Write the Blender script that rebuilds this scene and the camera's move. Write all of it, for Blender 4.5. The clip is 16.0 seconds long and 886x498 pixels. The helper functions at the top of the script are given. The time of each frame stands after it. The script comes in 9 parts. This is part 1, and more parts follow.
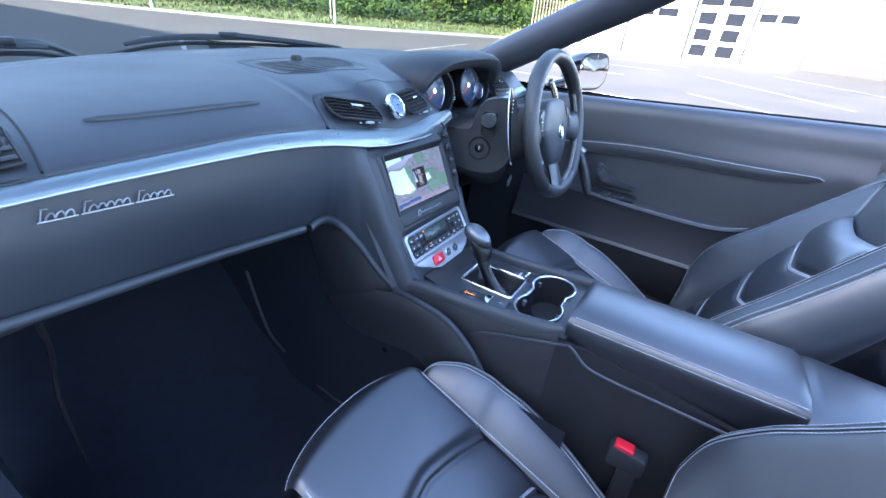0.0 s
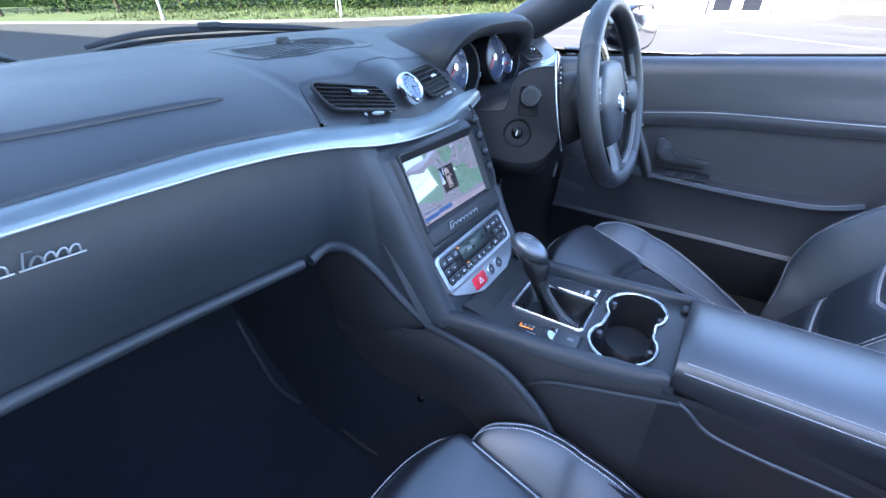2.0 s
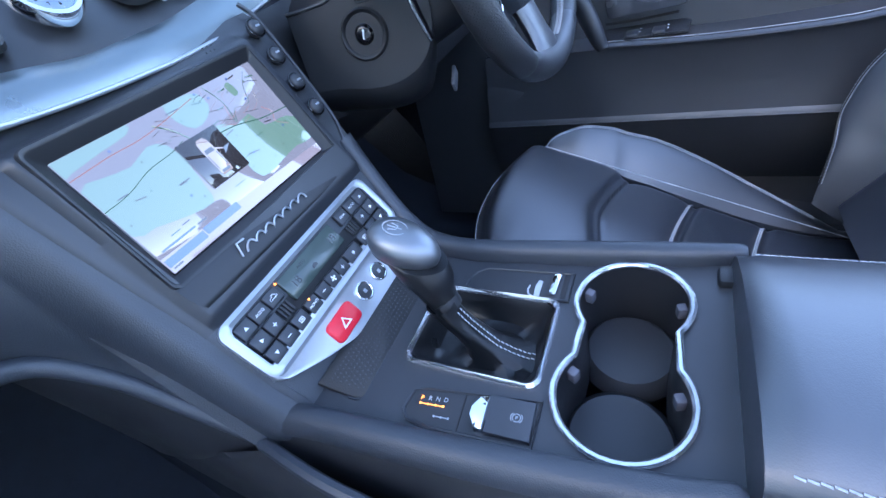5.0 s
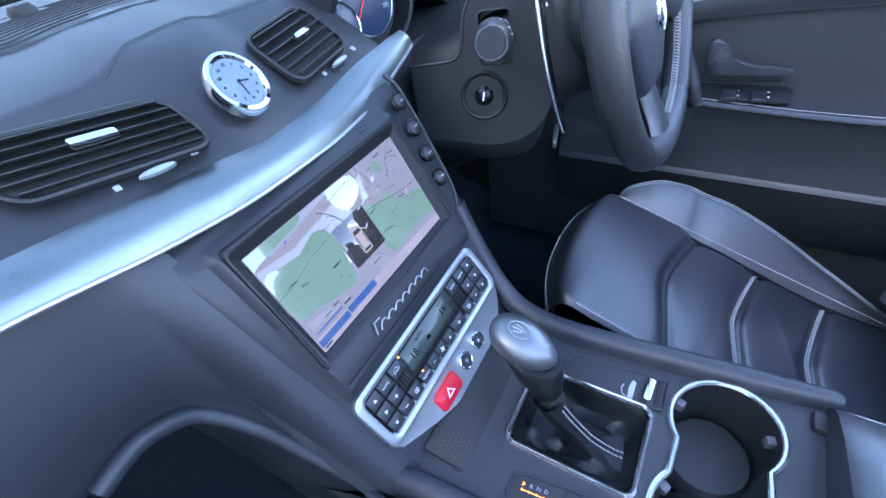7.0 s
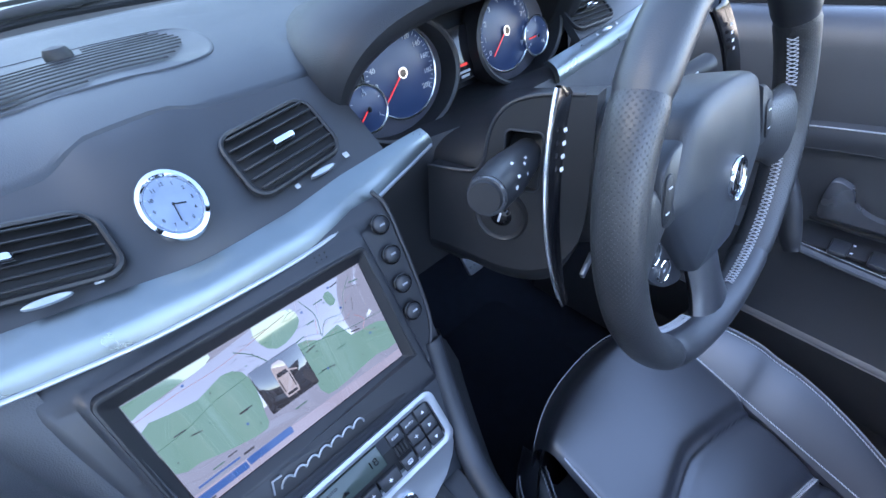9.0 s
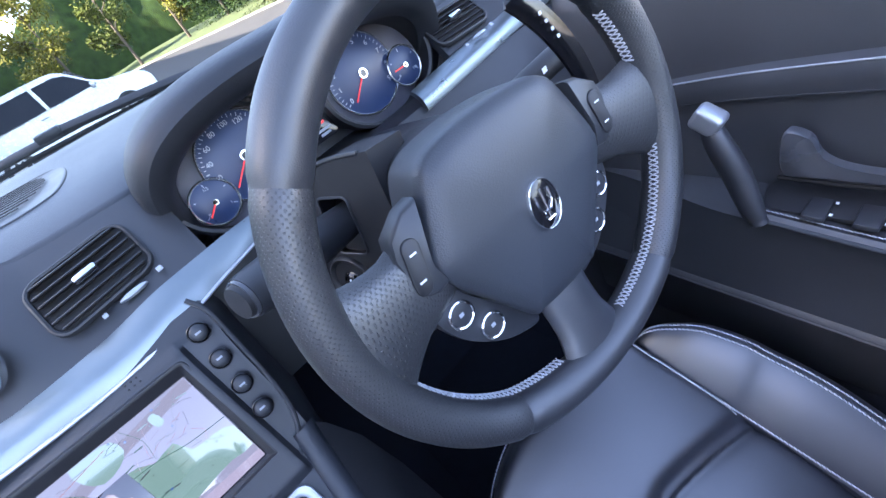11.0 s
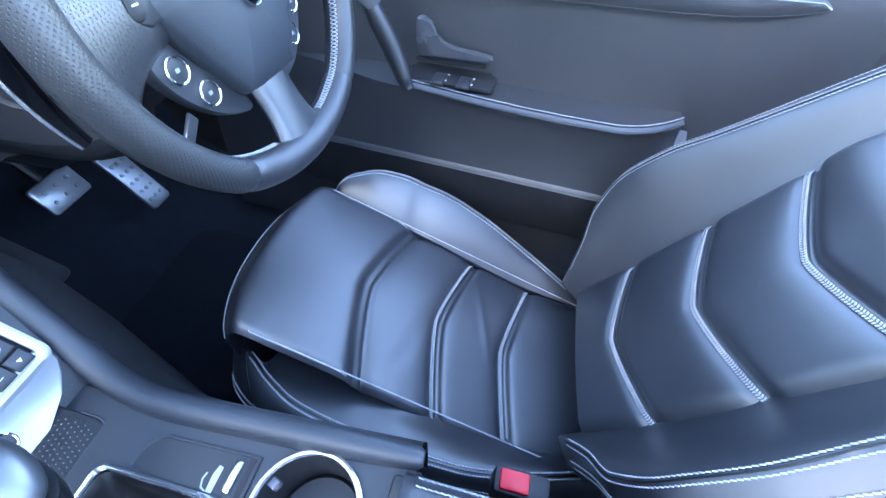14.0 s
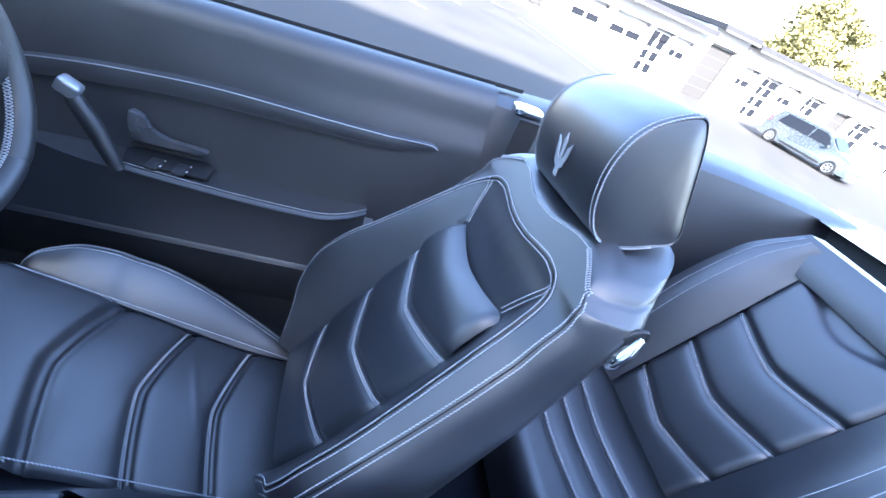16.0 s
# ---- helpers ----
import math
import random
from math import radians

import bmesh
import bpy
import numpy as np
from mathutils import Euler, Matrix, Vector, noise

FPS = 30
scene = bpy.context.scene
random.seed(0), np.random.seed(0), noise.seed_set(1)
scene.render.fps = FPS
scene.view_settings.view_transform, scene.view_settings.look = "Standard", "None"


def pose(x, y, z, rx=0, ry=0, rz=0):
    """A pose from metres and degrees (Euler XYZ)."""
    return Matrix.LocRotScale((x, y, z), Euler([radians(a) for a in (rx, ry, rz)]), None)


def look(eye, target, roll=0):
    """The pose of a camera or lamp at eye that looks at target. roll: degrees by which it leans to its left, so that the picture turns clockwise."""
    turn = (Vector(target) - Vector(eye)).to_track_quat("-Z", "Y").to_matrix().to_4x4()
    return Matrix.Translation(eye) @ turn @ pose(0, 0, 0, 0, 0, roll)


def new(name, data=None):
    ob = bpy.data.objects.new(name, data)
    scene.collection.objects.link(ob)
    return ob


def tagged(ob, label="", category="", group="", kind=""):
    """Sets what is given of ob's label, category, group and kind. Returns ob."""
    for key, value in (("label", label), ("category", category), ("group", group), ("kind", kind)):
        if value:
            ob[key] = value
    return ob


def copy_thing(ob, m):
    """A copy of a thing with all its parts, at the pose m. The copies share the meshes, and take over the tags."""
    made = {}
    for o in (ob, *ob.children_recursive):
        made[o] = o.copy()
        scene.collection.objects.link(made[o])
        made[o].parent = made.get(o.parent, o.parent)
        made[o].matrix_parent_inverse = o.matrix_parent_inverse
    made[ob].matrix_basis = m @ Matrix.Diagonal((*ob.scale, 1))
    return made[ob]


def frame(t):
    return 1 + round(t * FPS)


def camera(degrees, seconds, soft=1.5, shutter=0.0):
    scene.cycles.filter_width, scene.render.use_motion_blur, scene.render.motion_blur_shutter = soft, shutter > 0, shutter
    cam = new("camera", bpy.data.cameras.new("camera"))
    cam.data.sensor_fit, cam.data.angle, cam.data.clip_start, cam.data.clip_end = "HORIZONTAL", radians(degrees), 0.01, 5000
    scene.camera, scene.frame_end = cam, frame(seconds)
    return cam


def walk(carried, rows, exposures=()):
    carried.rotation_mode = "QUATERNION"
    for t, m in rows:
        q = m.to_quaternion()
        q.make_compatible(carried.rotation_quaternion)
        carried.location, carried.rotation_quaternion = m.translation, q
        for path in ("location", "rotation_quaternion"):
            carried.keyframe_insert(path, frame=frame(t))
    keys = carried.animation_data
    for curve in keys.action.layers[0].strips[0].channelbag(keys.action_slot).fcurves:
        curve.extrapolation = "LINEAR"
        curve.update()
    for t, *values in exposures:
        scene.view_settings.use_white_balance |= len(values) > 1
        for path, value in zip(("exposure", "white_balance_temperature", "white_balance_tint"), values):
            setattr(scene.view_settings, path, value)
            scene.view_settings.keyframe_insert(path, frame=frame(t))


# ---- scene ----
cam = camera(93.6, 16.0)
PATH = [
    (0, (-0.676, 0.151, 1.172), (0.812, 1.046, 0.179), 4.5),
    (0.5, (-0.633, 0.26, 1.144), (0.827, 1.194, 0.145), 4.5),
    (1, (-0.613, 0.32, 1.133), (0.822, 1.278, 0.122), 3.5),
    (1.5, (-0.59, 0.331, 1.131), (0.829, 1.299, 0.106), 1.4),
    (2, (-0.527, 0.275, 1.123), (0.871, 1.248, 0.076), -1.7),
    (2.5, (-0.455, 0.207, 1.121), (0.913, 1.2, 0.053), -6.0),
    (3, (-0.382, 0.179, 1.114), (0.932, 1.199, 0.003), -11.2),
    (3.2, (-0.349, 0.176, 1.098), (0.948, 1.181, -0.046), -12.8),
    (5.3, (-0.193, 0.328, 0.977), (1.061, 1.232, -0.291), -19.6),
    (5.5, (-0.198, 0.345, 0.996), (1.056, 1.243, -0.277), -18.8),
    (6, (-0.207, 0.379, 1.041), (1.019, 1.279, -0.259), -16.9),
    (6.5, (-0.203, 0.387, 1.071), (0.979, 1.29, -0.267), -14.9),
    (7, (-0.18, 0.39, 1.098), (0.946, 1.322, -0.266), -13.9),
    (7.5, (-0.155, 0.389, 1.119), (0.912, 1.364, -0.263), -13.4),
    (8, (-0.122, 0.388, 1.13), (0.894, 1.428, -0.243), -12.5),
    (8.5, (-0.077, 0.387, 1.133), (0.893, 1.504, -0.213), -10.5),
    (9, (-0.011, 0.392, 1.142), (0.903, 1.592, -0.171), -8.4),
    (9.5, (0.057, 0.38, 1.155), (0.908, 1.681, -0.103), -7.6),
    (9.7, (0.088, 0.371, 1.166), (0.916, 1.701, -0.078), -8.2),
    (11.8, (0.191, 0.265, 1.085), (0.905, 1.688, -0.125), -39.4),
    (12, (0.177, 0.272, 1.089), (0.904, 1.65, -0.164), -40.2),
    (12.5, (0.141, 0.278, 1.087), (0.931, 1.465, -0.315), -37.7),
    (13, (0.097, 0.271, 1.07), (1.004, 1.183, -0.461), -28.4),
    (13.5, (0.053, 0.249, 1.059), (1.113, 0.835, -0.533), -13.1),
    (14, (0.023, 0.22, 1.068), (1.245, 0.461, -0.497), 3.8),
    (14.5, (-0.016, 0.188, 1.087), (1.346, 0.142, -0.376), 16.0),
    (15, (-0.038, 0.165, 1.11), (1.43, -0.127, -0.217), 23.3),
    (15.5, (-0.059, 0.138, 1.145), (1.463, -0.31, -0.072), 25.2),
    (16, (-0.079, 0.076, 1.204), (1.443, -0.521, 0.053), 24.7),
]
EXPOSURES = [(0, 3.84, 6050, 17), (1.5, 3.84, 6100, 17), (3, 4.00, 6100, 15), (7.5, 4.14, 6300, 20), (9, 4.02, 6450, 18), (9.5, 4.13, 6850, 16), (12, 4.16, 6350, 34), (12.5, 4.29, 6200, 36), (13, 4.55, 6200, 35), (14, 4.90, 6150, 14), (15, 4.50, 6000, 13), (16, 3.96, 5900, 16)]
walk(cam, [(t, look(eye, target, roll)) for t, eye, target, roll in PATH], EXPOSURES)

# ==== body ====
# ---- world, sun ----
SUN_EL, SUN_AZ = 33.0, -78.0          # degrees; azimuth from +y towards +x
world = bpy.data.worlds.new("world")
scene.world = world
world.use_nodes = True
wn = world.node_tree.nodes
sky = wn.new("ShaderNodeTexSky")
sky.sky_type, sky.sun_disc = "NISHITA", False
sky.sun_elevation, sky.sun_rotation = radians(SUN_EL), radians(SUN_AZ)
wn["Background"].inputs["Strength"].default_value = 0.12
world.node_tree.links.new(sky.outputs[0], wn["Background"].inputs["Color"])
sun = new("sun", bpy.data.lights.new("sun", "SUN"))
sun.data.energy, sun.data.angle, sun.data.color = 3.6, radians(0.6), (1.0, 0.95, 0.87)
_e, _a = radians(SUN_EL), radians(SUN_AZ)
sun_dir = Vector((math.sin(_a) * math.cos(_e), math.cos(_a) * math.cos(_e), math.sin(_e)))
sun.matrix_world = look(sun_dir * 50, (0, 0, 0))


# ---- materials ----
def material(name, color, rough=0.5, metal=0.0, grain=0.0, grain_scale=900.0, mottle=0.15, mottle_scale=12.0,
             rough_var=0.08, spec=0.5, coat=0.0, coat_rough=0.03, emit=None, emit_strength=0.0, voronoi=False, aniso=None, crease=0.0):
    m = bpy.data.materials.new(name)
    m.use_nodes = True
    n, l = m.node_tree.nodes, m.node_tree.links
    b = n["Principled BSDF"]
    b.inputs["Roughness"].default_value, b.inputs["Metallic"].default_value = rough, metal
    b.inputs["Specular IOR Level"].default_value = spec
    b.inputs["Coat Weight"].default_value, b.inputs["Coat Roughness"].default_value = coat, coat_rough
    co = n.new("ShaderNodeTexCoord")
    if mottle:
        t = n.new("ShaderNodeTexNoise")
        t.inputs["Scale"].default_value, t.inputs["Detail"].default_value = mottle_scale, 6
        l.new(co.outputs["Object"], t.inputs["Vector"])
        r = n.new("ShaderNodeMapRange")
        r.inputs["To Min"].default_value, r.inputs["To Max"].default_value = 1 - mottle, 1 + mottle
        r.inputs["From Min"].default_value, r.inputs["From Max"].default_value = 0.3, 0.7
        l.new(t.outputs["Fac"], r.inputs["Value"])
        mix = n.new("ShaderNodeMix")
        mix.data_type, mix.blend_type = "RGBA", "MULTIPLY"
        mix.inputs["Factor"].default_value = 1
        mix.inputs["A"].default_value = (*color, 1)
        l.new(r.outputs["Result"], mix.inputs["B"])
        l.new(mix.outputs["Result"], b.inputs["Base Color"])
        rr = n.new("ShaderNodeMapRange")
        rr.inputs["To Min"].default_value, rr.inputs["To Max"].default_value = max(0, rough - rough_var), min(1, rough + rough_var)
        rr.inputs["From Min"].default_value, rr.inputs["From Max"].default_value = 0.3, 0.7
        l.new(t.outputs["Fac"], rr.inputs["Value"])
        l.new(rr.outputs["Result"], b.inputs["Roughness"])
    else:
        b.inputs["Base Color"].default_value = (*color, 1)
    if grain:
        if voronoi:
            g = n.new("ShaderNodeTexVoronoi")
            out = g.outputs["Distance"]
        else:
            g = n.new("ShaderNodeTexNoise")
            g.inputs["Detail"].default_value = 4
            out = g.outputs["Fac"]
        g.inputs["Scale"].default_value = grain_scale
        if aniso:
            mp = n.new("ShaderNodeMapping")
            mp.inputs["Scale"].default_value = aniso
            l.new(co.outputs["Object"], mp.inputs["Vector"])
            l.new(mp.outputs["Vector"], g.inputs["Vector"])
        else:
            l.new(co.outputs["Object"], g.inputs["Vector"])
        bump = n.new("ShaderNodeBump")
        bump.inputs["Strength"].default_value, bump.inputs["Distance"].default_value = grain, 0.001
        l.new(out, bump.inputs["Height"])
        l.new(bump.outputs["Normal"], b.inputs["Normal"])
        if crease:
            c = n.new("ShaderNodeTexNoise")
            c.inputs["Scale"].default_value, c.inputs["Detail"].default_value, c.inputs["Distortion"].default_value = 26, 3, 1.2
            l.new(co.outputs["Object"], c.inputs["Vector"])
            soft = n.new("ShaderNodeBump")
            soft.inputs["Strength"].default_value, soft.inputs["Distance"].default_value = crease, 0.004
            l.new(c.outputs["Fac"], soft.inputs["Height"])
            l.new(soft.outputs["Normal"], bump.inputs["Normal"])
    if emit:
        b.inputs["Emission Color"].default_value = (*emit, 1)
        b.inputs["Emission Strength"].default_value = emit_strength
    return m


def glass(name, tint):
    """A thin clear pane: lets light straight through, with a faint mirror that grows at a slant."""
    m = bpy.data.materials.new(name)
    m.use_nodes = True
    n, l = m.node_tree.nodes, m.node_tree.links
    n.remove(n["Principled BSDF"])
    tr, gl, fr, mix = n.new("ShaderNodeBsdfTransparent"), n.new("ShaderNodeBsdfGlossy"), n.new("ShaderNodeLayerWeight"), n.new("ShaderNodeMixShader")
    tr.inputs["Color"].default_value = (*tint, 1)
    gl.inputs["Roughness"].default_value = 0.01
    fr.inputs["Blend"].default_value = 0.12
    scale = n.new("ShaderNodeMapRange")
    scale.inputs["To Min"].default_value, scale.inputs["To Max"].default_value = 0.03, 0.22
    l.new(fr.outputs["Facing"], scale.inputs["Value"])
    l.new(scale.outputs["Result"], mix.inputs[0])
    l.new(tr.outputs[0], mix.inputs[1])
    l.new(gl.outputs[0], mix.inputs[2])
    l.new(mix.outputs[0], n["Material Output"].inputs["Surface"])
    return m


LEATHER = material("seat_leather", (0.0155, 0.0180, 0.0245), 0.42, grain=0.10, grain_scale=1100, voronoi=True, mottle=0.16, rough_var=0.04, mottle_scale=9, spec=1.0, coat=0.62, coat_rough=0.36, crease=0.10)
HIDE = material("black_hide", (0.007, 0.0075, 0.009), 0.33, grain=0.14, grain_scale=900, voronoi=True, mottle=0.2, spec=0.45)
KNOB = material("satin_knob", (0.20, 0.21, 0.225), 0.40, metal=0.85, grain=0.03, grain_scale=1500, mottle=0.08)
DASH = material("dash_leather", (0.0285, 0.0325, 0.0400), 0.46, grain=0.16, grain_scale=900, voronoi=True, mottle=0.2, mottle_scale=7, spec=0.55, rough_var=0.05)
HOOD = material("hood_leather", (0.0170, 0.0190, 0.0235), 0.50, grain=0.16, grain_scale=900, voronoi=True, mottle=0.2, mottle_scale=7, spec=0.42, rough_var=0.05)
DOOR = material("door_leather", (0.0265, 0.0282, 0.0330), 0.48, grain=0.14, grain_scale=900, voronoi=True, mottle=0.2, mottle_scale=6, spec=0.85, rough_var=0.05)
RIM_HIDE = material("rim_leather", (0.0240, 0.0255, 0.0300), 0.42, spec=0.9, grain=0.10, grain_scale=1000, voronoi=True, mottle=0.15, rough_var=0.04)
PERF = material("perforated_leather", (0.020, 0.021, 0.024), 0.42, spec=0.9, grain=0.08, grain_scale=900, voronoi=True, mottle=0.15)
PLASTIC = material("soft_black_plastic", (0.015, 0.0155, 0.018), 0.5, grain=0.15, grain_scale=1500, mottle=0.12, mottle_scale=15)
PLASTIC_G = material("smooth_grey_plastic", (0.026, 0.028, 0.033), 0.42, grain=0.08, grain_scale=2000, mottle=0.1)
GLOSS = material("gloss_black", (0.008, 0.008, 0.01), 0.12, mottle=0.1, mottle_scale=20, rough_var=0.03)
# near-black for gaps, slots and recesses: their inner shade put into the colour
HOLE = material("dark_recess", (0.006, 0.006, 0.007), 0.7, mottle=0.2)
CARPET = material("black_carpet", (0.013, 0.0165, 0.0235), 0.95, grain=0.8, grain_scale=1100, mottle=0.18, mottle_scale=40, spec=0.2)
SILVER = material("brushed_silver", (0.195, 0.224, 0.236), 0.34, metal=0.9, grain=0.06, grain_scale=500, aniso=(0.05, 3, 3), mottle=0.06, mottle_scale=30)
SATIN = material("satin_silver_plastic", (0.42, 0.44, 0.47), 0.38, metal=0.75, grain=0.04, grain_scale=2000, mottle=0.06)
CHROME = material("chrome", (0.80, 0.82, 0.84), 0.07, metal=1.0, mottle=0.04, rough_var=0.03)
POLISHED = material("polished_metal", (0.72, 0.74, 0.77), 0.20, metal=0.92, mottle=0.06)
SMOKED = material("smoked_plastic", (0.055, 0.058, 0.066), 0.22, mottle=0.1, spec=0.8)
WHITE_INK = material("white_ink", (0.75, 0.76, 0.78), 0.5, mottle=0.05)
GREY_INK = material("grey_ink", (0.32, 0.34, 0.37), 0.5, mottle=0.05)
RED_INK = material("red_ink", (0.75, 0.03, 0.03), 0.4, mottle=0.05, emit=(1, 0.05, 0.03), emit_strength=0.035)
RED_PL = material("red_plastic", (0.65, 0.012, 0.03), 0.35, mottle=0.08)
AMBER = material("amber_lamp", (0.8, 0.25, 0.05), 0.4, mottle=0, emit=(1, 0.3, 0.05), emit_strength=0.22)
THREAD = material("grey_thread", (0.40, 0.415, 0.44), 0.7, mottle=0.15, mottle_scale=300)
DIAL_BLUE = material("dial_blue", (0.017, 0.033, 0.082), 0.35, mottle=0.12, mottle_scale=25, emit=(0.02, 0.06, 0.2), emit_strength=0.004)
DIAL_INK = material("dial_ink", (0.42, 0.44, 0.48), 0.5, mottle=0.08)
DIAL_GREY = material("dial_grey", (0.10, 0.10, 0.12), 0.45, mottle=0.1, grain=0.1)
CLOCK_FACE = material("clock_face", (0.17, 0.22, 0.31), 0.35, mottle=0.1, mottle_scale=60)
RAIL = material("satin_rail", (0.060, 0.063, 0.070), 0.36, metal=0.35, grain=0.05, grain_scale=1500, mottle=0.08)
RUBBER = material("black_rubber", (0.013, 0.013, 0.014), 0.6, grain=0.2, grain_scale=900, mottle=0.15)
BODY = material("black_car_paint", (0.010, 0.010, 0.013), 0.12, mottle=0.1, coat=1.0, rough_var=0.04)
GLASS = glass("windscreen_glass", (0.58, 0.625, 0.605))
LCD = material("lcd_grey", (0.050, 0.068, 0.060), 0.22, mottle=0.1)
MIRROR = material("mirror_glass", (0.9, 0.9, 0.92), 0.02, metal=1.0, mottle=0)


# ---- mesh tools ----
def V(*a):
    return Vector(a)


def make(name, vf, mat, parent=None, label="", smooth=True, kind=""):
    verts, faces = vf
    me = bpy.data.meshes.new(name)
    me.from_pydata([tuple(v) for v in verts], [], faces)
    bm = bmesh.new()
    bm.from_mesh(me)
    bmesh.ops.recalc_face_normals(bm, faces=bm.faces)
    bm.to_mesh(me)
    bm.free()
    if smooth:
        me.polygons.foreach_set("use_smooth", [True] * len(me.polygons))
        me.set_sharp_from_angle(angle=radians(42))
    me.materials.append(mat)
    ob = new(name, me)
    if parent:
        ob.parent = parent
    if label:
        ob["label"] = label
    if kind:
        ob["kind"] = kind
    return ob


def thing(name, label, category, group="", loc=(0, 0, 0), kind=""):
    ob = new(name)
    ob.empty_display_size = 0.05
    ob.location = loc
    return tagged(ob, label, category, group, kind)


def join(*vfs):
    vs, fs = [], []
    for v, f in vfs:
        k = len(vs)
        vs += list(v)
        fs += [tuple(i + k for i in q) for q in f]
    return vs, fs


def moved(vf, m):
    return [m @ Vector(v) for v in vf[0]], vf[1]


def grid(rows, loop_u=False, loop_v=False, cap=False):
    n, k = len(rows), len(rows[0])
    vs = [p for r in rows for p in r]
    fs = []
    for i in range(n if loop_u else n - 1):
        for j in range(k if loop_v else k - 1):
            a, b = i * k + j, i * k + (j + 1) % k
            c, d = ((i + 1) % n) * k + (j + 1) % k, ((i + 1) % n) * k + j
            fs.append((a, b, c, d))
    if cap and loop_v:
        fs.append(tuple(range(k)))
        fs.append(tuple((n - 1) * k + j for j in range(k)))
    return vs, fs


def slab(rows, thick, away):
    """A sheet with thickness: the rows of points, and the same moved by `away` times `thick`."""
    d = Vector(away) * thick
    n, k = len(rows), len(rows[0])
    loops = []
    for r in rows:
        loops.append([Vector(p) for p in r] + [Vector(p) + d for p in reversed(r)])
    return grid(loops, loop_v=True, cap=True)


def catmull(pts, per=6, closed=False):
    pts = [Vector(p) for p in pts]
    n = len(pts)
    out = []
    for i in range(n if closed else n - 1):
        p1, p2 = pts[i], pts[(i + 1) % n]
        p0 = pts[(i - 1) % n] if closed or i else p1 * 2 - p2
        p3 = pts[(i + 2) % n] if closed or i + 2 < n else p2 * 2 - p1
        for s in range(per):
            t = s / per
            out.append(0.5 * ((2 * p1) + (p2 - p0) * t + (2 * p0 - 5 * p1 + 4 * p2 - p3) * t * t + (3 * p1 - p0 - 3 * p2 + p3) * t ** 3))
    if not closed:
        out.append(pts[-1])
    return out


def tube(path, r, n=8, closed=False, flat=1.0):
    path = [Vector(p) for p in path]
    k = len(path)
    rows = []
    ref = None
    for i, p in enumerate(path):
        a = path[(i - 1) % k] if closed or i else p
        b = path[(i + 1) % k] if closed or i + 1 < k else p
        t = (b - a).normalized()
        if ref is None:
            ref = t.orthogonal().normalized()
        ref = (ref - t * ref.dot(t)).normalized()
        s = t.cross(ref)
        rad = r[i] if isinstance(r, (list, tuple)) else r
        rows.append([p + (ref * math.cos(2 * math.pi * j / n) + s * math.sin(2 * math.pi * j / n) * flat) * rad for j in range(n)])
    return grid(rows, loop_u=closed, loop_v=True, cap=not closed)


def rbox(size, bevel=0.003, seg=2, m=None):
    bm = bmesh.new()
    bmesh.ops.create_cube(bm, size=1)
    bmesh.ops.scale(bm, vec=size, verts=bm.verts)
    b = min(bevel, min(size) * 0.49)
    if b > 0:
        bmesh.ops.bevel(bm, geom=bm.edges[:], offset=b, segments=seg, profile=0.5, affect="EDGES")
    out = [v.co.copy() for v in bm.verts], [tuple(v.index for v in f.verts) for f in bm.faces]
    bm.free()
    return moved(out, m) if m else out


def round_poly(w, h, r, n=5):
    """A rounded rectangle about the origin."""
    out = []
    for cx, cy, a0 in ((w / 2 - r, h / 2 - r, 0), (-w / 2 + r, h / 2 - r, 90), (-w / 2 + r, -h / 2 + r, 180), (w / 2 - r, -h / 2 + r, 270)):
        for i in range(n + 1):
            a = radians(a0 + 90 * i / n)
            out.append((cx + r * math.cos(a), cy + r * math.sin(a)))
    return out


def prism(outline, depth, bevel=0.001, m=None):
    """The outline in xy raised from z = 0 to depth, its upper edge softened."""
    c = Vector((sum(p[0] for p in outline) / len(outline), sum(p[1] for p in outline) / len(outline)))
    size = max((Vector(p) - c).length for p in outline)
    f = max(0.0, 1 - bevel / max(size, 1e-6))
    rows = [[V(p[0], p[1], 0) for p in outline], [V(p[0], p[1], depth - bevel) for p in outline],
            [V(c.x + (p[0] - c.x) * (1 + f) / 2, c.y + (p[1] - c.y) * (1 + f) / 2, depth - bevel * 0.3) for p in outline],
            [V(c.x + (p[0] - c.x) * f, c.y + (p[1] - c.y) * f, depth) for p in outline]]
    out = grid(rows, loop_v=True, cap=True)
    return moved(out, m) if m else out


def ring_prism(outer, inner, depth, m=None, dome=0.0):
    """A flat ring between two outlines of equal count, with thickness."""
    mid = [((a[0] + b[0]) / 2, (a[1] + b[1]) / 2) for a, b in zip(outer, inner)]
    rows = [[V(*p, 0) for p in outer], [V(*p, depth) for p in outer], [V(*p, depth + dome) for p in mid],
            [V(*p, depth) for p in inner], [V(*p, 0) for p in inner]]
    out = grid(rows, loop_u=True, loop_v=True)
    return moved(out, m) if m else out


def lathe(profile, n=32, m=None):
    rows = [[V(r * math.cos(2 * math.pi * j / n), r * math.sin(2 * math.pi * j / n), z) for j in range(n)] for r, z in profile]
    out = grid(rows, loop_v=True, cap=True)
    return moved(out, m) if m else out


def circle(r, n=32, cx=0.0, cy=0.0):
    return [(cx + r * math.cos(2 * math.pi * i / n), cy + r * math.sin(2 * math.pi * i / n)) for i in range(n)]


def frame_at(o, x, y):
    """The pose whose origin is o, with its x along x and its y nearest to y."""
    x = Vector(x).normalized()
    z = x.cross(Vector(y)).normalized()
    y = z.cross(x)
    m = Matrix((x, y, z)).transposed().to_4x4()
    m.translation = o
    return m


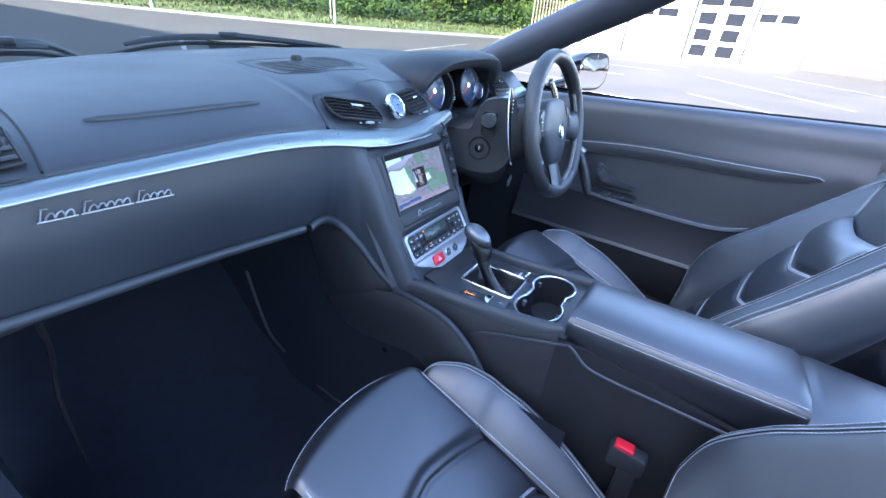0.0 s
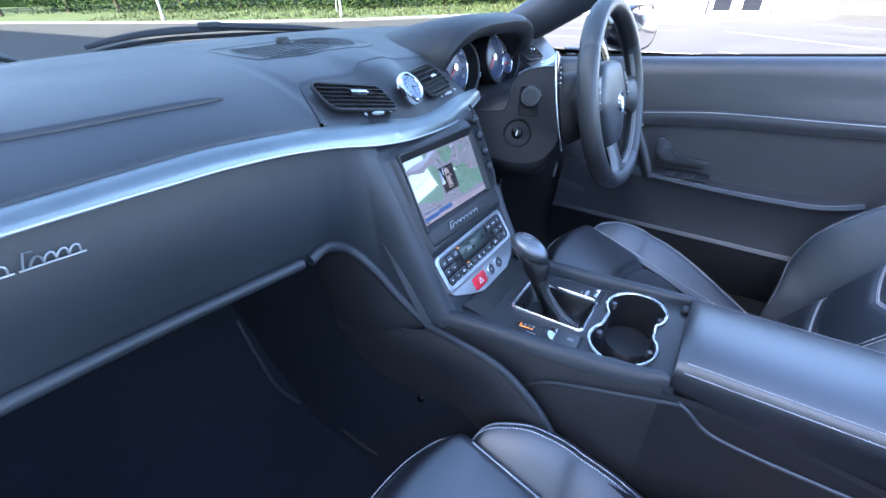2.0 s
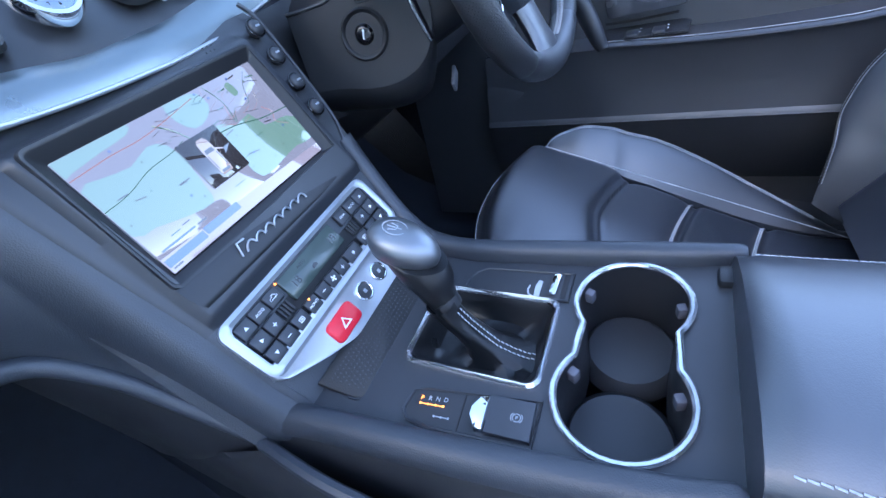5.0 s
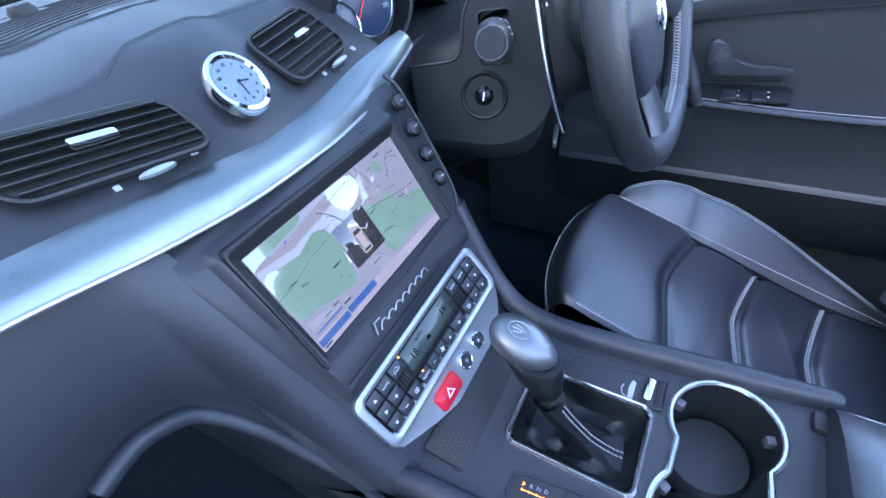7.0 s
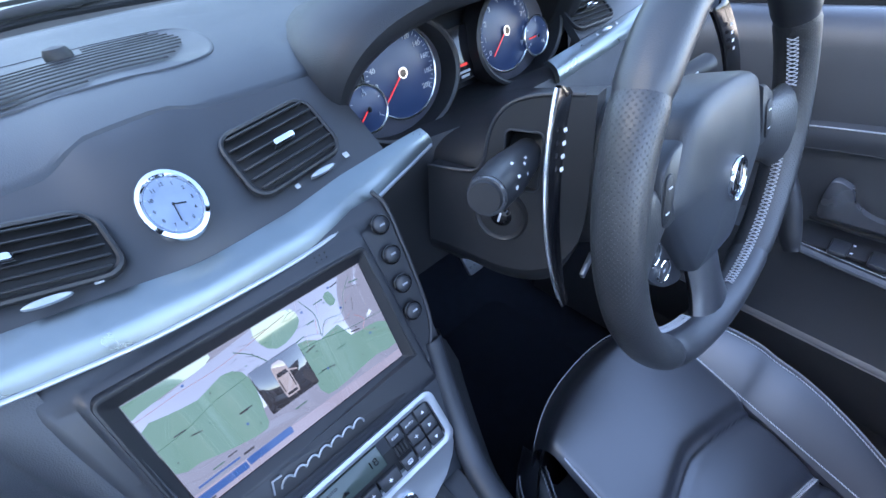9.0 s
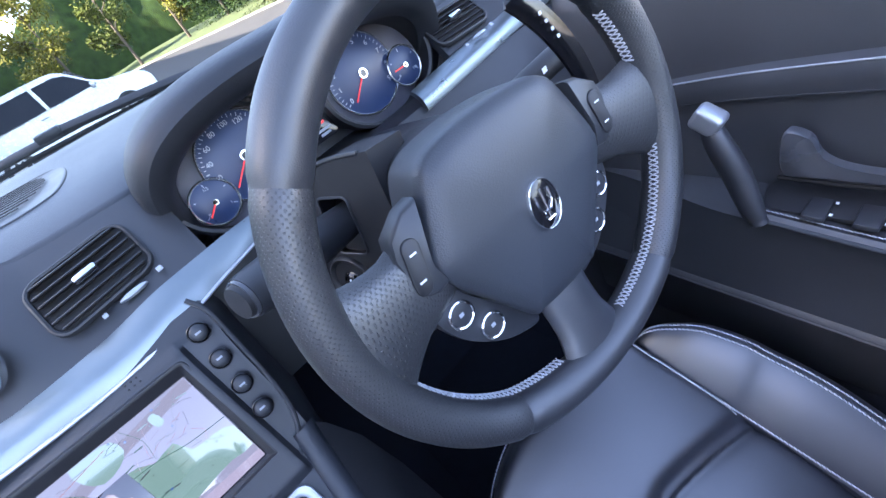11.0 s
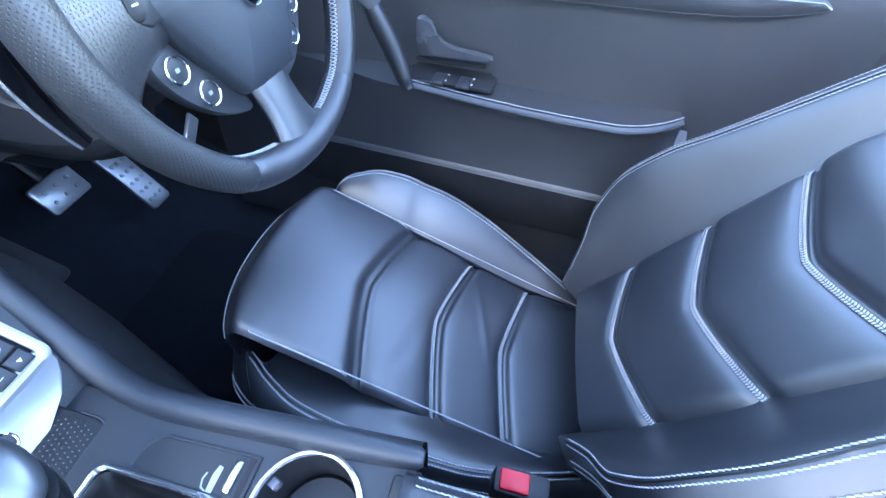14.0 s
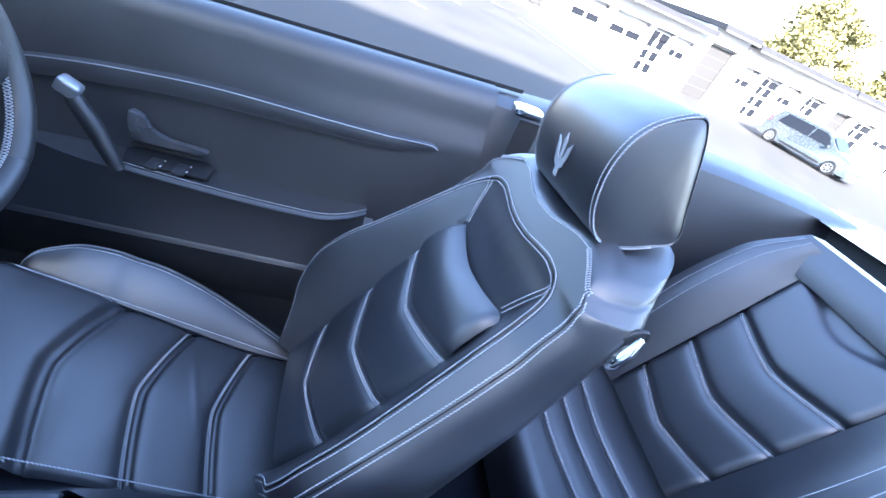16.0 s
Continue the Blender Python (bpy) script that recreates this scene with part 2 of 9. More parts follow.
def words(text, size, m, mat, parent, name="lettering", depth=0.0004, shear=0.0, align="CENTER"):
    """Raised lettering as a mesh, its middle at the pose m."""
    cu = bpy.data.curves.new(name, "FONT")
    cu.body, cu.size, cu.extrude, cu.shear = text, size, depth, shear
    cu.align_x, cu.align_y = align, "CENTER"
    tmp = bpy.data.objects.new(name, cu)
    scene.collection.objects.link(tmp)
    me = bpy.data.meshes.new_from_object(tmp.evaluated_get(bpy.context.evaluated_depsgraph_get()))
    bpy.data.objects.remove(tmp)
    bpy.data.curves.remove(cu)
    me.transform(m)
    me.materials.clear()
    me.materials.append(mat)
    ob = new(name, me)
    ob.parent = parent
    return ob


def dashes(path, normals, gap=0.0046, length=0.0042, r=0.0007, lift=0.0005):
    """Stitches along a path on a surface, as little raised beads."""
    out = []
    d, want = 0.0, 0.0
    for i in range(len(path) - 1):
        a, b = Vector(path[i]), Vector(path[i + 1])
        seg = (b - a).length
        if seg < 1e-7:
            continue
        t = (b - a) / seg
        nn = Vector(normals[i]) if not isinstance(normals, Vector) else normals
        s = t.cross(nn).normalized() * r
        up = nn.normalized() * r
        while want <= d + seg:
            c = a + t * (want - d) + nn.normalized() * lift
            h = (t + s.normalized() * 0.22) * length / 2
            q = [c - h - s, c - h + s, c + h + s, c + h - s]
            e = h * 0.6
            top = [c - e - s * 0.6 + up, c - e + s * 0.6 + up, c + e + s * 0.6 + up, c + e - s * 0.6 + up]
            out.append((q + top, [(4, 5, 6, 7), (0, 1, 5, 4), (1, 2, 6, 5), (2, 3, 7, 6), (3, 0, 4, 7)]))
            want += gap
        d += seg
    return join(*out) if out else ([], [])


def ladder(path, nn, r=0.0008, half=0.0031, gap=0.0030, skew=0.35):
    """Two facing rows of slanted stitches on a raised band."""
    out = []
    for sg in (-1, 1):
        d, want = 0.0, 0.0
        for a, b in zip(path[:-1], path[1:]):
            seg = (b - a).length
            t = (b - a).normalized()
            s = t.cross(nn).normalized()
            while want <= d + seg:
                c = a + t * (want - d) + s * sg * half * 0.55 + nn * 0.0013
                h = (s * sg + t * skew).normalized() * half * 0.5
                w = t * r
                up = nn * r
                q = [c - h - w, c - h + w, c + h + w, c + h - w]
                top = [c - h * 0.6 - w * 0.6 + up, c - h * 0.6 + w * 0.6 + up, c + h * 0.6 + w * 0.6 + up, c + h * 0.6 - w * 0.6 + up]
                out.append((q + top, [(4, 5, 6, 7), (0, 1, 5, 4), (1, 2, 6, 5), (2, 3, 7, 6), (3, 0, 4, 7)]))
                want += gap
            d += seg
    return join(*out)


def seam_band(path, nn, seat):
    """A narrow raised leather band with stitches across it."""
    rows = []
    for i, p in enumerate(path):
        t = (path[min(i + 1, len(path) - 1)] - path[max(i - 1, 0)]).normalized()
        s = t.cross(nn).normalized()
        rows.append([p + s * w + nn * h for w, h in ((-0.0042, -0.0025), (-0.0030, 0.0006), (-0.0012, 0.0012), (0.0, 0.0008), (0.0012, 0.0012), (0.0030, 0.0006), (0.0042, -0.0025))])
    band = make("seam_band", grid(rows), LEATHER, seat)
    make("stitching", ladder(path, nn), THREAD, band, smooth=False)


def stitch_rows(pieces, parent, m=None):
    """Each row of stitches as a part of its own."""
    for p in pieces:
        if p[0]:
            make("stitching", moved(p, m) if m else p, THREAD, parent, smooth=False)


def with_uv(ob, uvs):
    """Gives each vertex of ob its place on the unrolled surface, in metres."""
    layer = ob.data.uv_layers.new(name="unrolled")
    for loop in ob.data.loops:
        layer.data[loop.index].uv = uvs[loop.vertex_index]
    return ob


def perforate(m, pitch):
    """Rows of small punched holes over the unrolled surface."""
    n, l = m.node_tree.nodes, m.node_tree.links
    b = n["Principled BSDF"]
    uv = n.new("ShaderNodeUVMap")
    mp = n.new("ShaderNodeMapping")
    mp.inputs["Scale"].default_value = (1 / pitch, 1 / pitch, 1)
    mp.inputs["Rotation"].default_value = (0, 0, radians(45))
    vo = n.new("ShaderNodeTexVoronoi")
    vo.voronoi_dimensions = "2D"
    vo.inputs["Scale"].default_value, vo.inputs["Randomness"].default_value = 1.0, 0.04
    l.new(uv.outputs[0], mp.inputs["Vector"])
    l.new(mp.outputs[0], vo.inputs["Vector"])
    r = n.new("ShaderNodeMapRange")
    r.inputs["From Min"].default_value, r.inputs["From Max"].default_value = 0.17, 0.27
    l.new(vo.outputs["Distance"], r.inputs["Value"])
    mix = n.new("ShaderNodeMix")
    mix.data_type = "RGBA"
    mix.inputs["A"].default_value = (0.009, 0.0095, 0.011, 1)
    old = b.inputs["Base Color"].links[0].from_socket
    l.new(old, mix.inputs["B"])
    l.new(r.outputs["Result"], mix.inputs["Factor"])
    l.new(mix.outputs["Result"], b.inputs["Base Color"])
    bump = n.new("ShaderNodeBump")
    bump.inputs["Strength"].default_value, bump.inputs["Distance"].default_value = 0.5, 0.001
    l.new(r.outputs["Result"], bump.inputs["Height"])
    before = b.inputs["Normal"].links[0].from_socket
    l.new(before, bump.inputs["Normal"])
    l.new(bump.outputs["Normal"], b.inputs["Normal"])


perforate(PERF, 0.0028)


def lerp_table(table, x):
    """Smooth values from rows (x, a, b, ...), with no overshoot."""
    if x <= table[0][0]:
        return table[0][1:]
    if x >= table[-1][0]:
        return table[-1][1:]
    k = next(i for i in range(len(table) - 1) if x <= table[i + 1][0])
    p, q = table[k], table[k + 1]
    h = q[0] - p[0]
    t = (x - p[0]) / h
    out = []
    for c in range(1, len(p)):
        m = (q[c] - p[c]) / h

        def slope(a, b):
            if a < 0 or b >= len(table):
                return m
            s = (table[b][c] - table[a][c]) / (table[b][0] - table[a][0])
            return s if s * m > 0 else 0.0
        ma, mb = slope(k - 1, k), slope(k + 1, k + 2)
        ta = 0.0 if ma * m <= 0 else 2 * ma * m / (ma + m)
        tb = 0.0 if mb * m <= 0 else 2 * mb * m / (mb + m)
        out.append((2 * t ** 3 - 3 * t * t + 1) * p[c] + (t ** 3 - 2 * t * t + t) * h * ta + (3 * t * t - 2 * t ** 3) * q[c] + (t ** 3 - t * t) * h * tb)
    return tuple(out)


def span(a, b, n):
    return [a + (b - a) * i / (n - 1) for i in range(n)]


# ==== dashboard ====
dash = thing("dashboard", "black leather car dashboard with a silver trim strip across it", "dashboard", loc=(0, 0.9, 0.8))
DM = Matrix.Translation((0, -0.9, -0.8))


def dpart(name, vf, mat, label="", smooth=True, parent=None):
    return make(name, moved(vf, DM), mat, parent or dash, label, smooth)


# upper edge of the leather, along x: y, z
EDGE = [(-0.73, 0.702, 0.998), (-0.56, 0.692, 1.003), (-0.35, 0.691, 1.003), (-0.255, 0.691, 0.997), (-0.186, 0.691, 0.988),
        (-0.152, 0.755, 1.024), (-0.12, 0.757, 1.026), (-0.06, 0.757, 1.024), (-0.02, 0.770, 1.036), (0.03, 0.772, 1.037), (0.06, 0.768, 1.030), (0.15, 0.775, 1.024), (0.19, 0.80, 1.02), (0.73, 0.80, 1.0)]
STRIP_TOP = [(-0.73, 0.700, 0.998), (-0.56, 0.690, 1.001), (-0.35, 0.689, 1.001), (-0.28, 0.689, 0.997), (-0.19, 0.689, 0.987), (-0.12, 0.688, 0.977), (-0.05, 0.6845, 0.9665), (0.0, 0.6825, 0.9595), (0.06, 0.686, 0.960), (0.13, 0.692, 0.966), (0.19, 0.7015, 0.9648), (0.228, 0.7087, 0.9622)]
STRIP_LOW = [(-0.73, 0.679, 0.987), (-0.56, 0.668, 0.991), (-0.35, 0.6665, 0.986), (-0.28, 0.6655, 0.981), (-0.20, 0.6645, 0.969), (-0.11, 0.6625, 0.949), (-0.05, 0.6595, 0.941), (0.0, 0.660, 0.9375), (0.05, 0.6615, 0.9355), (0.104, 0.667, 0.9365), (0.17, 0.682, 0.9430), (0.228, 0.7008, 0.9455)]



def dash_z(x, y):
    """Height of the dashboard's leather top."""
    y0, z0 = lerp_table(EDGE, x)
    top = 1.056 - 0.030 * abs(x) ** 2
    return z0 + (top - z0) * (1 - math.exp(-(y - y0) / 0.085)) - 0.02 * max(0, (y - 1.1) / 0.3) ** 2


xs = sorted({*span(-0.73, 0.73, 100), *span(-0.19, -0.148, 18)})
rows = []
for x in xs:
    y0, z0 = lerp_table(EDGE, x)
    yb = 1.25 - 0.50 * abs(x) ** 2
    row = [V(x, y0 + 0.004, z0 - 0.02), V(x, y0 + 0.001, z0 - 0.004), V(x, y0 + 0.004, z0 + 0.001)]
    for t in span(0.02, 1, 26):
        y = y0 + (yb - y0) * t
        row.append(V(x, y, dash_z(x, y)))
    row.append(V(x, yb + 0.004, row[-1].z - 0.03))
    rows.append(row)
dpart("dash_top", grid(rows), DASH, "padded black leather dashboard top")

# pad seam of the airbag lid, a raised welt
welt = [V(p.x, p.y, dash_z(p.x, p.y) + 0.001) for p in catmull([(-0.487, 0.770, 0), (-0.428, 0.762, 0), (-0.359, 0.757, 0), (-0.262, 0.755, 0)], 8)]
dpart("airbag_welt", tube([p + V(0, 0, 0.0005) for p in welt], [0.0046 * min(1, 0.35 + min(i, len(welt) - 1 - i) / 3) for i in range(len(welt))], 8, flat=0.55), DASH)

# trim strip
rows, rail = [], []
for x in span(-0.73, 0.2275, 100):
    a, b = lerp_table(STRIP_TOP, x), lerp_table(STRIP_LOW, x)
    r = []
    for t in span(0, 1, 9):
        bul = math.sin(math.pi * t) * (0.006 - 0.003 * max(0.0, min(1.0, (x - 0.04) / 0.1)))
        r.append(V(x + (t - 0.5) * 0.008 * max(0.0, (x - 0.1) / 0.13), a[0] + (b[0] - a[0]) * t - bul * 0.7, a[1] + (b[1] - a[1]) * t + bul * 0.6))
    rows.append(r)
    rail.append(V(x, b[0] - 0.001, b[1] - 0.001))
dpart("trim_strip", slab(rows, 0.008, (0, 0.8, -0.5)), SILVER, "brushed silver trim strip")
dpart("strip_bead", tube(rail, 0.0019, 8), SATIN, "thin chrome bead under the strip")

# passenger fascia under the strip, flowing round into the centre stack
TOPS = [(-0.73, 0.682, 0.986), (-0.56, 0.672, 0.990), (-0.44, 0.671, 0.987), (-0.36, 0.670, 0.985), (-0.31, 0.670, 0.983), (-0.27, 0.669, 0.980), (-0.235, 0.669, 0.975), (-0.205, 0.668, 0.970), (-0.18, 0.667, 0.964), (-0.155, 0.666, 0.957), (-0.138, 0.664, 0.950), (-0.126, 0.663, 0.947), (-0.122, 0.663, 0.946), (-0.118, 0.664, 0.945)]
LIPS = [(-0.73, 0.695, 0.872), (-0.605, 0.683, 0.867), (-0.44, 0.683, 0.850), (-0.33, 0.6835, 0.839), (-0.277, 0.684, 0.8335), (-0.247, 0.687, 0.826), (-0.225, 0.690, 0.829), (-0.205, 0.692, 0.826), (-0.176, 0.688, 0.807), (-0.158, 0.660, 0.772), (-0.148, 0.625, 0.728), (-0.141, 0.582, 0.690), (-0.130, 0.560, 0.688), (-0.114, 0.545, 0.688)]


def stack_y(z):
    """Front of the centre stack at height z."""
    return lerp_table([(0.685, 0.536), (0.695, 0.540), (0.722, 0.556), (0.785, 0.590), (0.815, 0.606), (0.914, 0.652), (0.936, 0.664), (0.95, 0.676)], z)[0]


cols_t = catmull([V(p[0], *lerp_table(STRIP_LOW, p[0])) + V(0, 0.005 + 0.007 * max(0.0, min(1.0, (-0.20 - p[0]) / 0.1)), 0.003) for p in TOPS], 10)
cols_l = catmull([V(*p) for p in LIPS], 10)
rows = []
for a, b in zip(cols_t, cols_l):
    r = []
    n = 16
    for i in range(n + 1):
        t = i / n
        p = a.lerp(b, t)
        p.y -= 0.010 * math.sin(math.pi * min(1, t * 1.02)) ** 1.2 * (1 if a.x < -0.2 else max(0.1, (-0.1 - a.x) / 0.1)) - 0.004 * math.exp(-((t - 0.97) / 0.05) ** 2)
        k = max(0.0, min(1.0, (p.x + 0.152) / 0.026))
        p.y += k * (stack_y(p.z) - 0.0015 - p.y)
        r.append(p)
    last = r[-1]
    r.append(last + V(0.002, 0.006, -0.006))
    r.append(last + V(0.006, 0.03, -0.004))
    r.append(last + V(0.02, 0.14, 0.0))
    rows.append(r)
dpart("glovebox_fascia", grid(rows), DASH, "black leather glovebox fascia")
lip = [V(*p) + V(0, -0.002, -0.002) for p in catmull([LIPS[0], LIPS[1], (-0.43, 0.683, 0.852), (-0.262, 0.683, 0.833)], 10)]
dpart("glovebox_lip", tube(lip, 0.0075, 10), DASH, "rolled leather lip of the glovebox")
lip = catmull([V(*p) + V(0, -0.001, -0.001) for p in LIPS[5:12]], 8)
dpart("knee_arch", tube(lip, 0.0085, 10), DASH, "rolled leather arch beside the footwell")

# side vent panel by the passenger door
panel = [[V(x, y, dash_z(x, y) + 0.0045 - (0.007 if x > -0.56 and k == 2 else 0)) for k, x in enumerate((-0.735, -0.65, -0.556 + 0.10 * (y - 0.69)))] for y in (0.694, 0.71, 0.73, 0.77, 0.82, 0.87, 0.90)]
dpart("side_vent_panel", slab(panel, 0.012, (0, 0.5, -0.8)), PLASTIC_G, "dark grey plastic side vent panel")

vent_rows = [[V(x, y, dash_z(x, y) + 0.0052) for x in (-0.725, -0.65, -0.60, -0.564 + 0.12 * (y - 0.705))] for y in span(0.704, 0.770, 8)]
side_vent = dpart("side_vent", grid(vent_rows), HOLE, "black slatted side vent")
vent_rim = [r[-1] for r in vent_rows]
dpart("vent_rim", tube([vent_rows[0][0]] + vent_rows[0][1:] + vent_rim[1:] + vent_rows[-1][::-1][1:], 0.0018, 6), PLASTIC, parent=side_vent)
for i in range(4):
    y = 0.713 + 0.0150 * i
    dpart("slat", slab([[V(x, y + dy, dash_z(x, y) + 0.0062 + dz) for dy, dz in ((-0.0032, 0.0002), (0.0, 0.0022), (0.0034, 0.0020))] for x in (-0.722, -0.65, -0.60, -0.567 + 0.12 * (y - 0.705))], 0.001, (0, 0, -1)), PLASTIC_G, parent=side_vent)
groove = catmull([V(x, y, dash_z(x, y) + 0.001) for x, y in ((-0.557, 0.694), (-0.55, 0.73), (-0.543, 0.78), (-0.539, 0.832), (-0.54, 0.88))], 6)
dpart("panel_gap", tube(groove, 0.0015, 6), HOLE, "dark gap beside the vent panel")

# panel with the two vents and the clock
rows = []
for x in span(-0.181, 0.172, 60):
    a = Vector((x, *lerp_table(STRIP_TOP, x)))
    e = Vector((x, *lerp_table(EDGE, x)))
    r = []
    for t in span(0, 1, 12):
        p = a.lerp(e, t)
        bul = 0.010 * math.exp(-((x - 0.003) / 0.042) ** 2) * math.sin(math.pi * t) ** 0.7
        p += V(0, -0.6, 0.8) * (bul + 0.003 * math.sin(math.pi * t) - 0.0015)
        r.append(p)
    rows.append(r)
dpart("vent_panel", grid(rows), PLASTIC_G, "dark grey vent panel")
PN = V(0, -0.60, 0.80)                      # outward from the vent panel
PU = V(0, 0.80, 0.60)


def air_vent(o, w, h, xdir, ydir, slats, skew, fr=0.012):
    """A slatted air vent: dark mouth, slats, tab, rim and shutter wheel, parts of the dashboard."""
    m = DM @ frame_at(o, xdir, ydir)
    shear = Matrix.Identity(4)
    shear[0][1] = skew
    m = m @ shear
    vent = make("air_vent", moved(prism(round_poly(w, h, fr), 0.0022, 0.001), m), HOLE, dash, "black slatted air vent")
    make("rim", ring_prism(round_poly(w + 0.006, h + 0.006, fr + 0.003), round_poly(w - 0.001, h - 0.001, fr), 0.0045, m, 0.001), PLASTIC, vent)
    for i in range(slats):
        y = -h / 2 + h * (i + 0.5) / slats
        inset = fr * 0.5 if i in (0, slats - 1) else 0.0
        make("slat", rbox((w - 0.004 - inset, h / slats * 0.22, 0.006), 0.0008, 1, m @ pose(0, y, 0.0055, 28)), PLASTIC, vent)
    make("tab", rbox((w * 0.24, 0.0055, 0.008), 0.002, 2, m @ pose(0.0, -0.001, 0.011)), CHROME, vent, "chrome vent tab")
    return vent


air_vent(V(-0.098, 0.715, 1.0) + PN * 0.002, 0.112, 0.046, (1, -0.16, -0.19), PU, 6, -0.25)
air_vent(V(0.092, 0.724, 0.9935) + PN * 0.0015, 0.084, 0.056, (1, 0.20, 0.02), PU, 6, 0.12)
air_vent(V(-0.625, 0.748, dash_z(-0.625, 0.748) + 0.007), 0.115, 0.062, (1, 0.0, 0.0), (0, 0.86, 0.48), 6, 0.05)
air_vent(V(0.575, 0.752, 0.985), 0.085, 0.046, (1, -0.05, -0.02), PU, 6, 0.0)
for o, xd in ((V(-0.085, 0.687, 0.9805), (1, -0.02, -0.16)), (V(0.108, 0.697, 0.972), (1, 0.1, 0.01)), (V(-0.645, 0.708, 1.010), (1, 0, 0)), (V(0.58, 0.72, 0.962), (1, 0, 0))):
    m = DM @ frame_at(o + PN * 0.003, xd, PU)
    wheel_slot = make("shutter_wheel", prism([(0.0125 * a, 0.0024 * b) for a, b in circle(1, 24)], 0.003, 0.0012, m @ pose(0, 0, -0.0018)), SATIN, dash, "ribbed chrome vent wheel")
    make("symbol", prism(round_poly(0.005, 0.005, 0.0006), 0.0006, 0.0002, m @ pose(0.026, 0.002, 0.0)), GREY_INK, dash)
    make("symbol", prism(round_poly(0.004, 0.004, 0.0006), 0.0006, 0.0002, m @ pose(-0.026, -0.001, 0.0)), GREY_INK, dash)

# speaker grille and light sensor on the dashboard top
g_out = catmull([V(-0.115, 0.862, 0), V(0.03, 0.846, 0), V(0.092, 0.852, 0), V(0.112, 0.876, 0), V(0.119, 0.925, 0), V(0.112, 0.972, 0), V(0.085, 0.993, 0), V(-0.02, 1.002, 0), V(-0.115, 1.004, 0), V(-0.135, 0.985, 0), V(-0.140, 0.93, 0), V(-0.135, 0.878, 0)], 4, closed=True)


def on_top(p, lift):
    return V(p.x, p.y, dash_z(p.x, p.y) + lift)


gc = V(-0.01, 0.928, 0)
grille = dpart("defrost_grille", grid([[on_top(gc.lerp(p, k), h) for p in g_out] for k, h in ((1.012, -0.001), (1.008, 0.0008), (1.0, 0.0013), (0.984, 0.0013), (0.976, 0.0006), (0.5, 0.0006), (0.02, 0.0006))], loop_v=True), PLASTIC_G, "grey slotted grille let into the leather")
for i in range(11):
    y = 0.862 + i * 0.0118
    x0, x1 = -0.125 + 0.006 * abs(i - 5) * 0.4, 0.098 - 0.0011 * (i - 6) ** 2 - (0.055 if i == 0 else 0)
    if i > 8:
        x0 = 0.016
    make("slot", moved(grid([[on_top(V(x, y + 0.016 * (-x - 0.02) + dy, 0), 0.0019 + h) for dy, h in ((-0.0019, -0.0002), (-0.0012, 0.0006), (0.0012, 0.0006), (0.0019, -0.0002))] for x in span(x0, x1, 10)]), DM), HOLE, grille)
dpart("light_sensor", lathe([(0.0, -0.004), (0.0125, -0.004), (0.0125, 0.003), (0.0095, 0.008), (0.0, 0.0095)], 20, frame_at(V(-0.003, 0.974, dash_z(0, 0.974) + 0.002), (1, 0, 0), (0, 1, 0))), PLASTIC, "small black sensor dome")

# analogue clock
CM = DM @ frame_at(V(0.0, 0.699, 0.9935) + PN * 0.008, (1, 0, 0), V(0, 0.62, 0.78)) @ Matrix.Diagonal((0.81, 0.88, 1, 1))
OV = Matrix.Diagonal((1.0, 1.12, 1, 1))
clock = make("clock", lathe([(0.0, -0.004), (0.0262, -0.004), (0.0262, 0.003), (0.0245, 0.0066), (0.0215, 0.0072), (0.0195, 0.0046), (0.0, 0.004)], 44, CM @ OV), CHROME, dash, "chrome-ringed analogue clock")
make("clock_face", lathe([(0.0, 0.0046), (0.0194, 0.0046), (0.0194, 0.0050), (0.0, 0.0052)], 36, CM @ OV), CLOCK_FACE, clock, "pale blue clock face")
for i in range(12):
    a = radians(30 * i)
    words(str(i or 12), 0.0040, CM @ pose(0.0148 * math.sin(a), 0.0166 * math.cos(a), 0.0053), HOLE, clock, "number")
for i in range(12):
    a = radians(30 * i)
    make("hour_mark", rbox((0.0006, 0.0014, 0.0003), 0, 1, CM @ pose(0.0183 * math.sin(a), 0.0205 * math.cos(a), 0.0052, 0, 0, -30 * i)), GREY_INK, clock, smooth=False)
for nm, ang, ln, w, h in (("hour_hand", 106, 0.0100, 0.0011, 0.0060), ("minute_hand", 187, 0.0150, 0.0009, 0.0065)):
    a = radians(ang)
    make(nm, rbox((w, ln, 0.0004), 0, 1, CM @ pose(0.42 * ln * math.sin(a), 0.42 * ln * math.cos(a), h, 0, 0, -ang)), GLOSS, clock, smooth=False)
make("hand_boss", lathe([(0.0, 0.0055), (0.0012, 0.0055), (0.0012, 0.0070), (0.0, 0.0072)], 14, CM), GLOSS, clock)

# script badge on the fascia: plain chrome strokes
badge = thing("script_badge", "slanted chrome script badge on the glovebox fascia", "badge", loc=(-0.5, 0.66, 0.957))
BM = frame_at(V(-0.5135, 0.6690, 0.9655), (0.1238, 0, -0.0085), (0, 0.05, 1))
BMi = Matrix.Translation((0.5, -0.66, -0.957))
SL = 0.32                                       # slant of the script


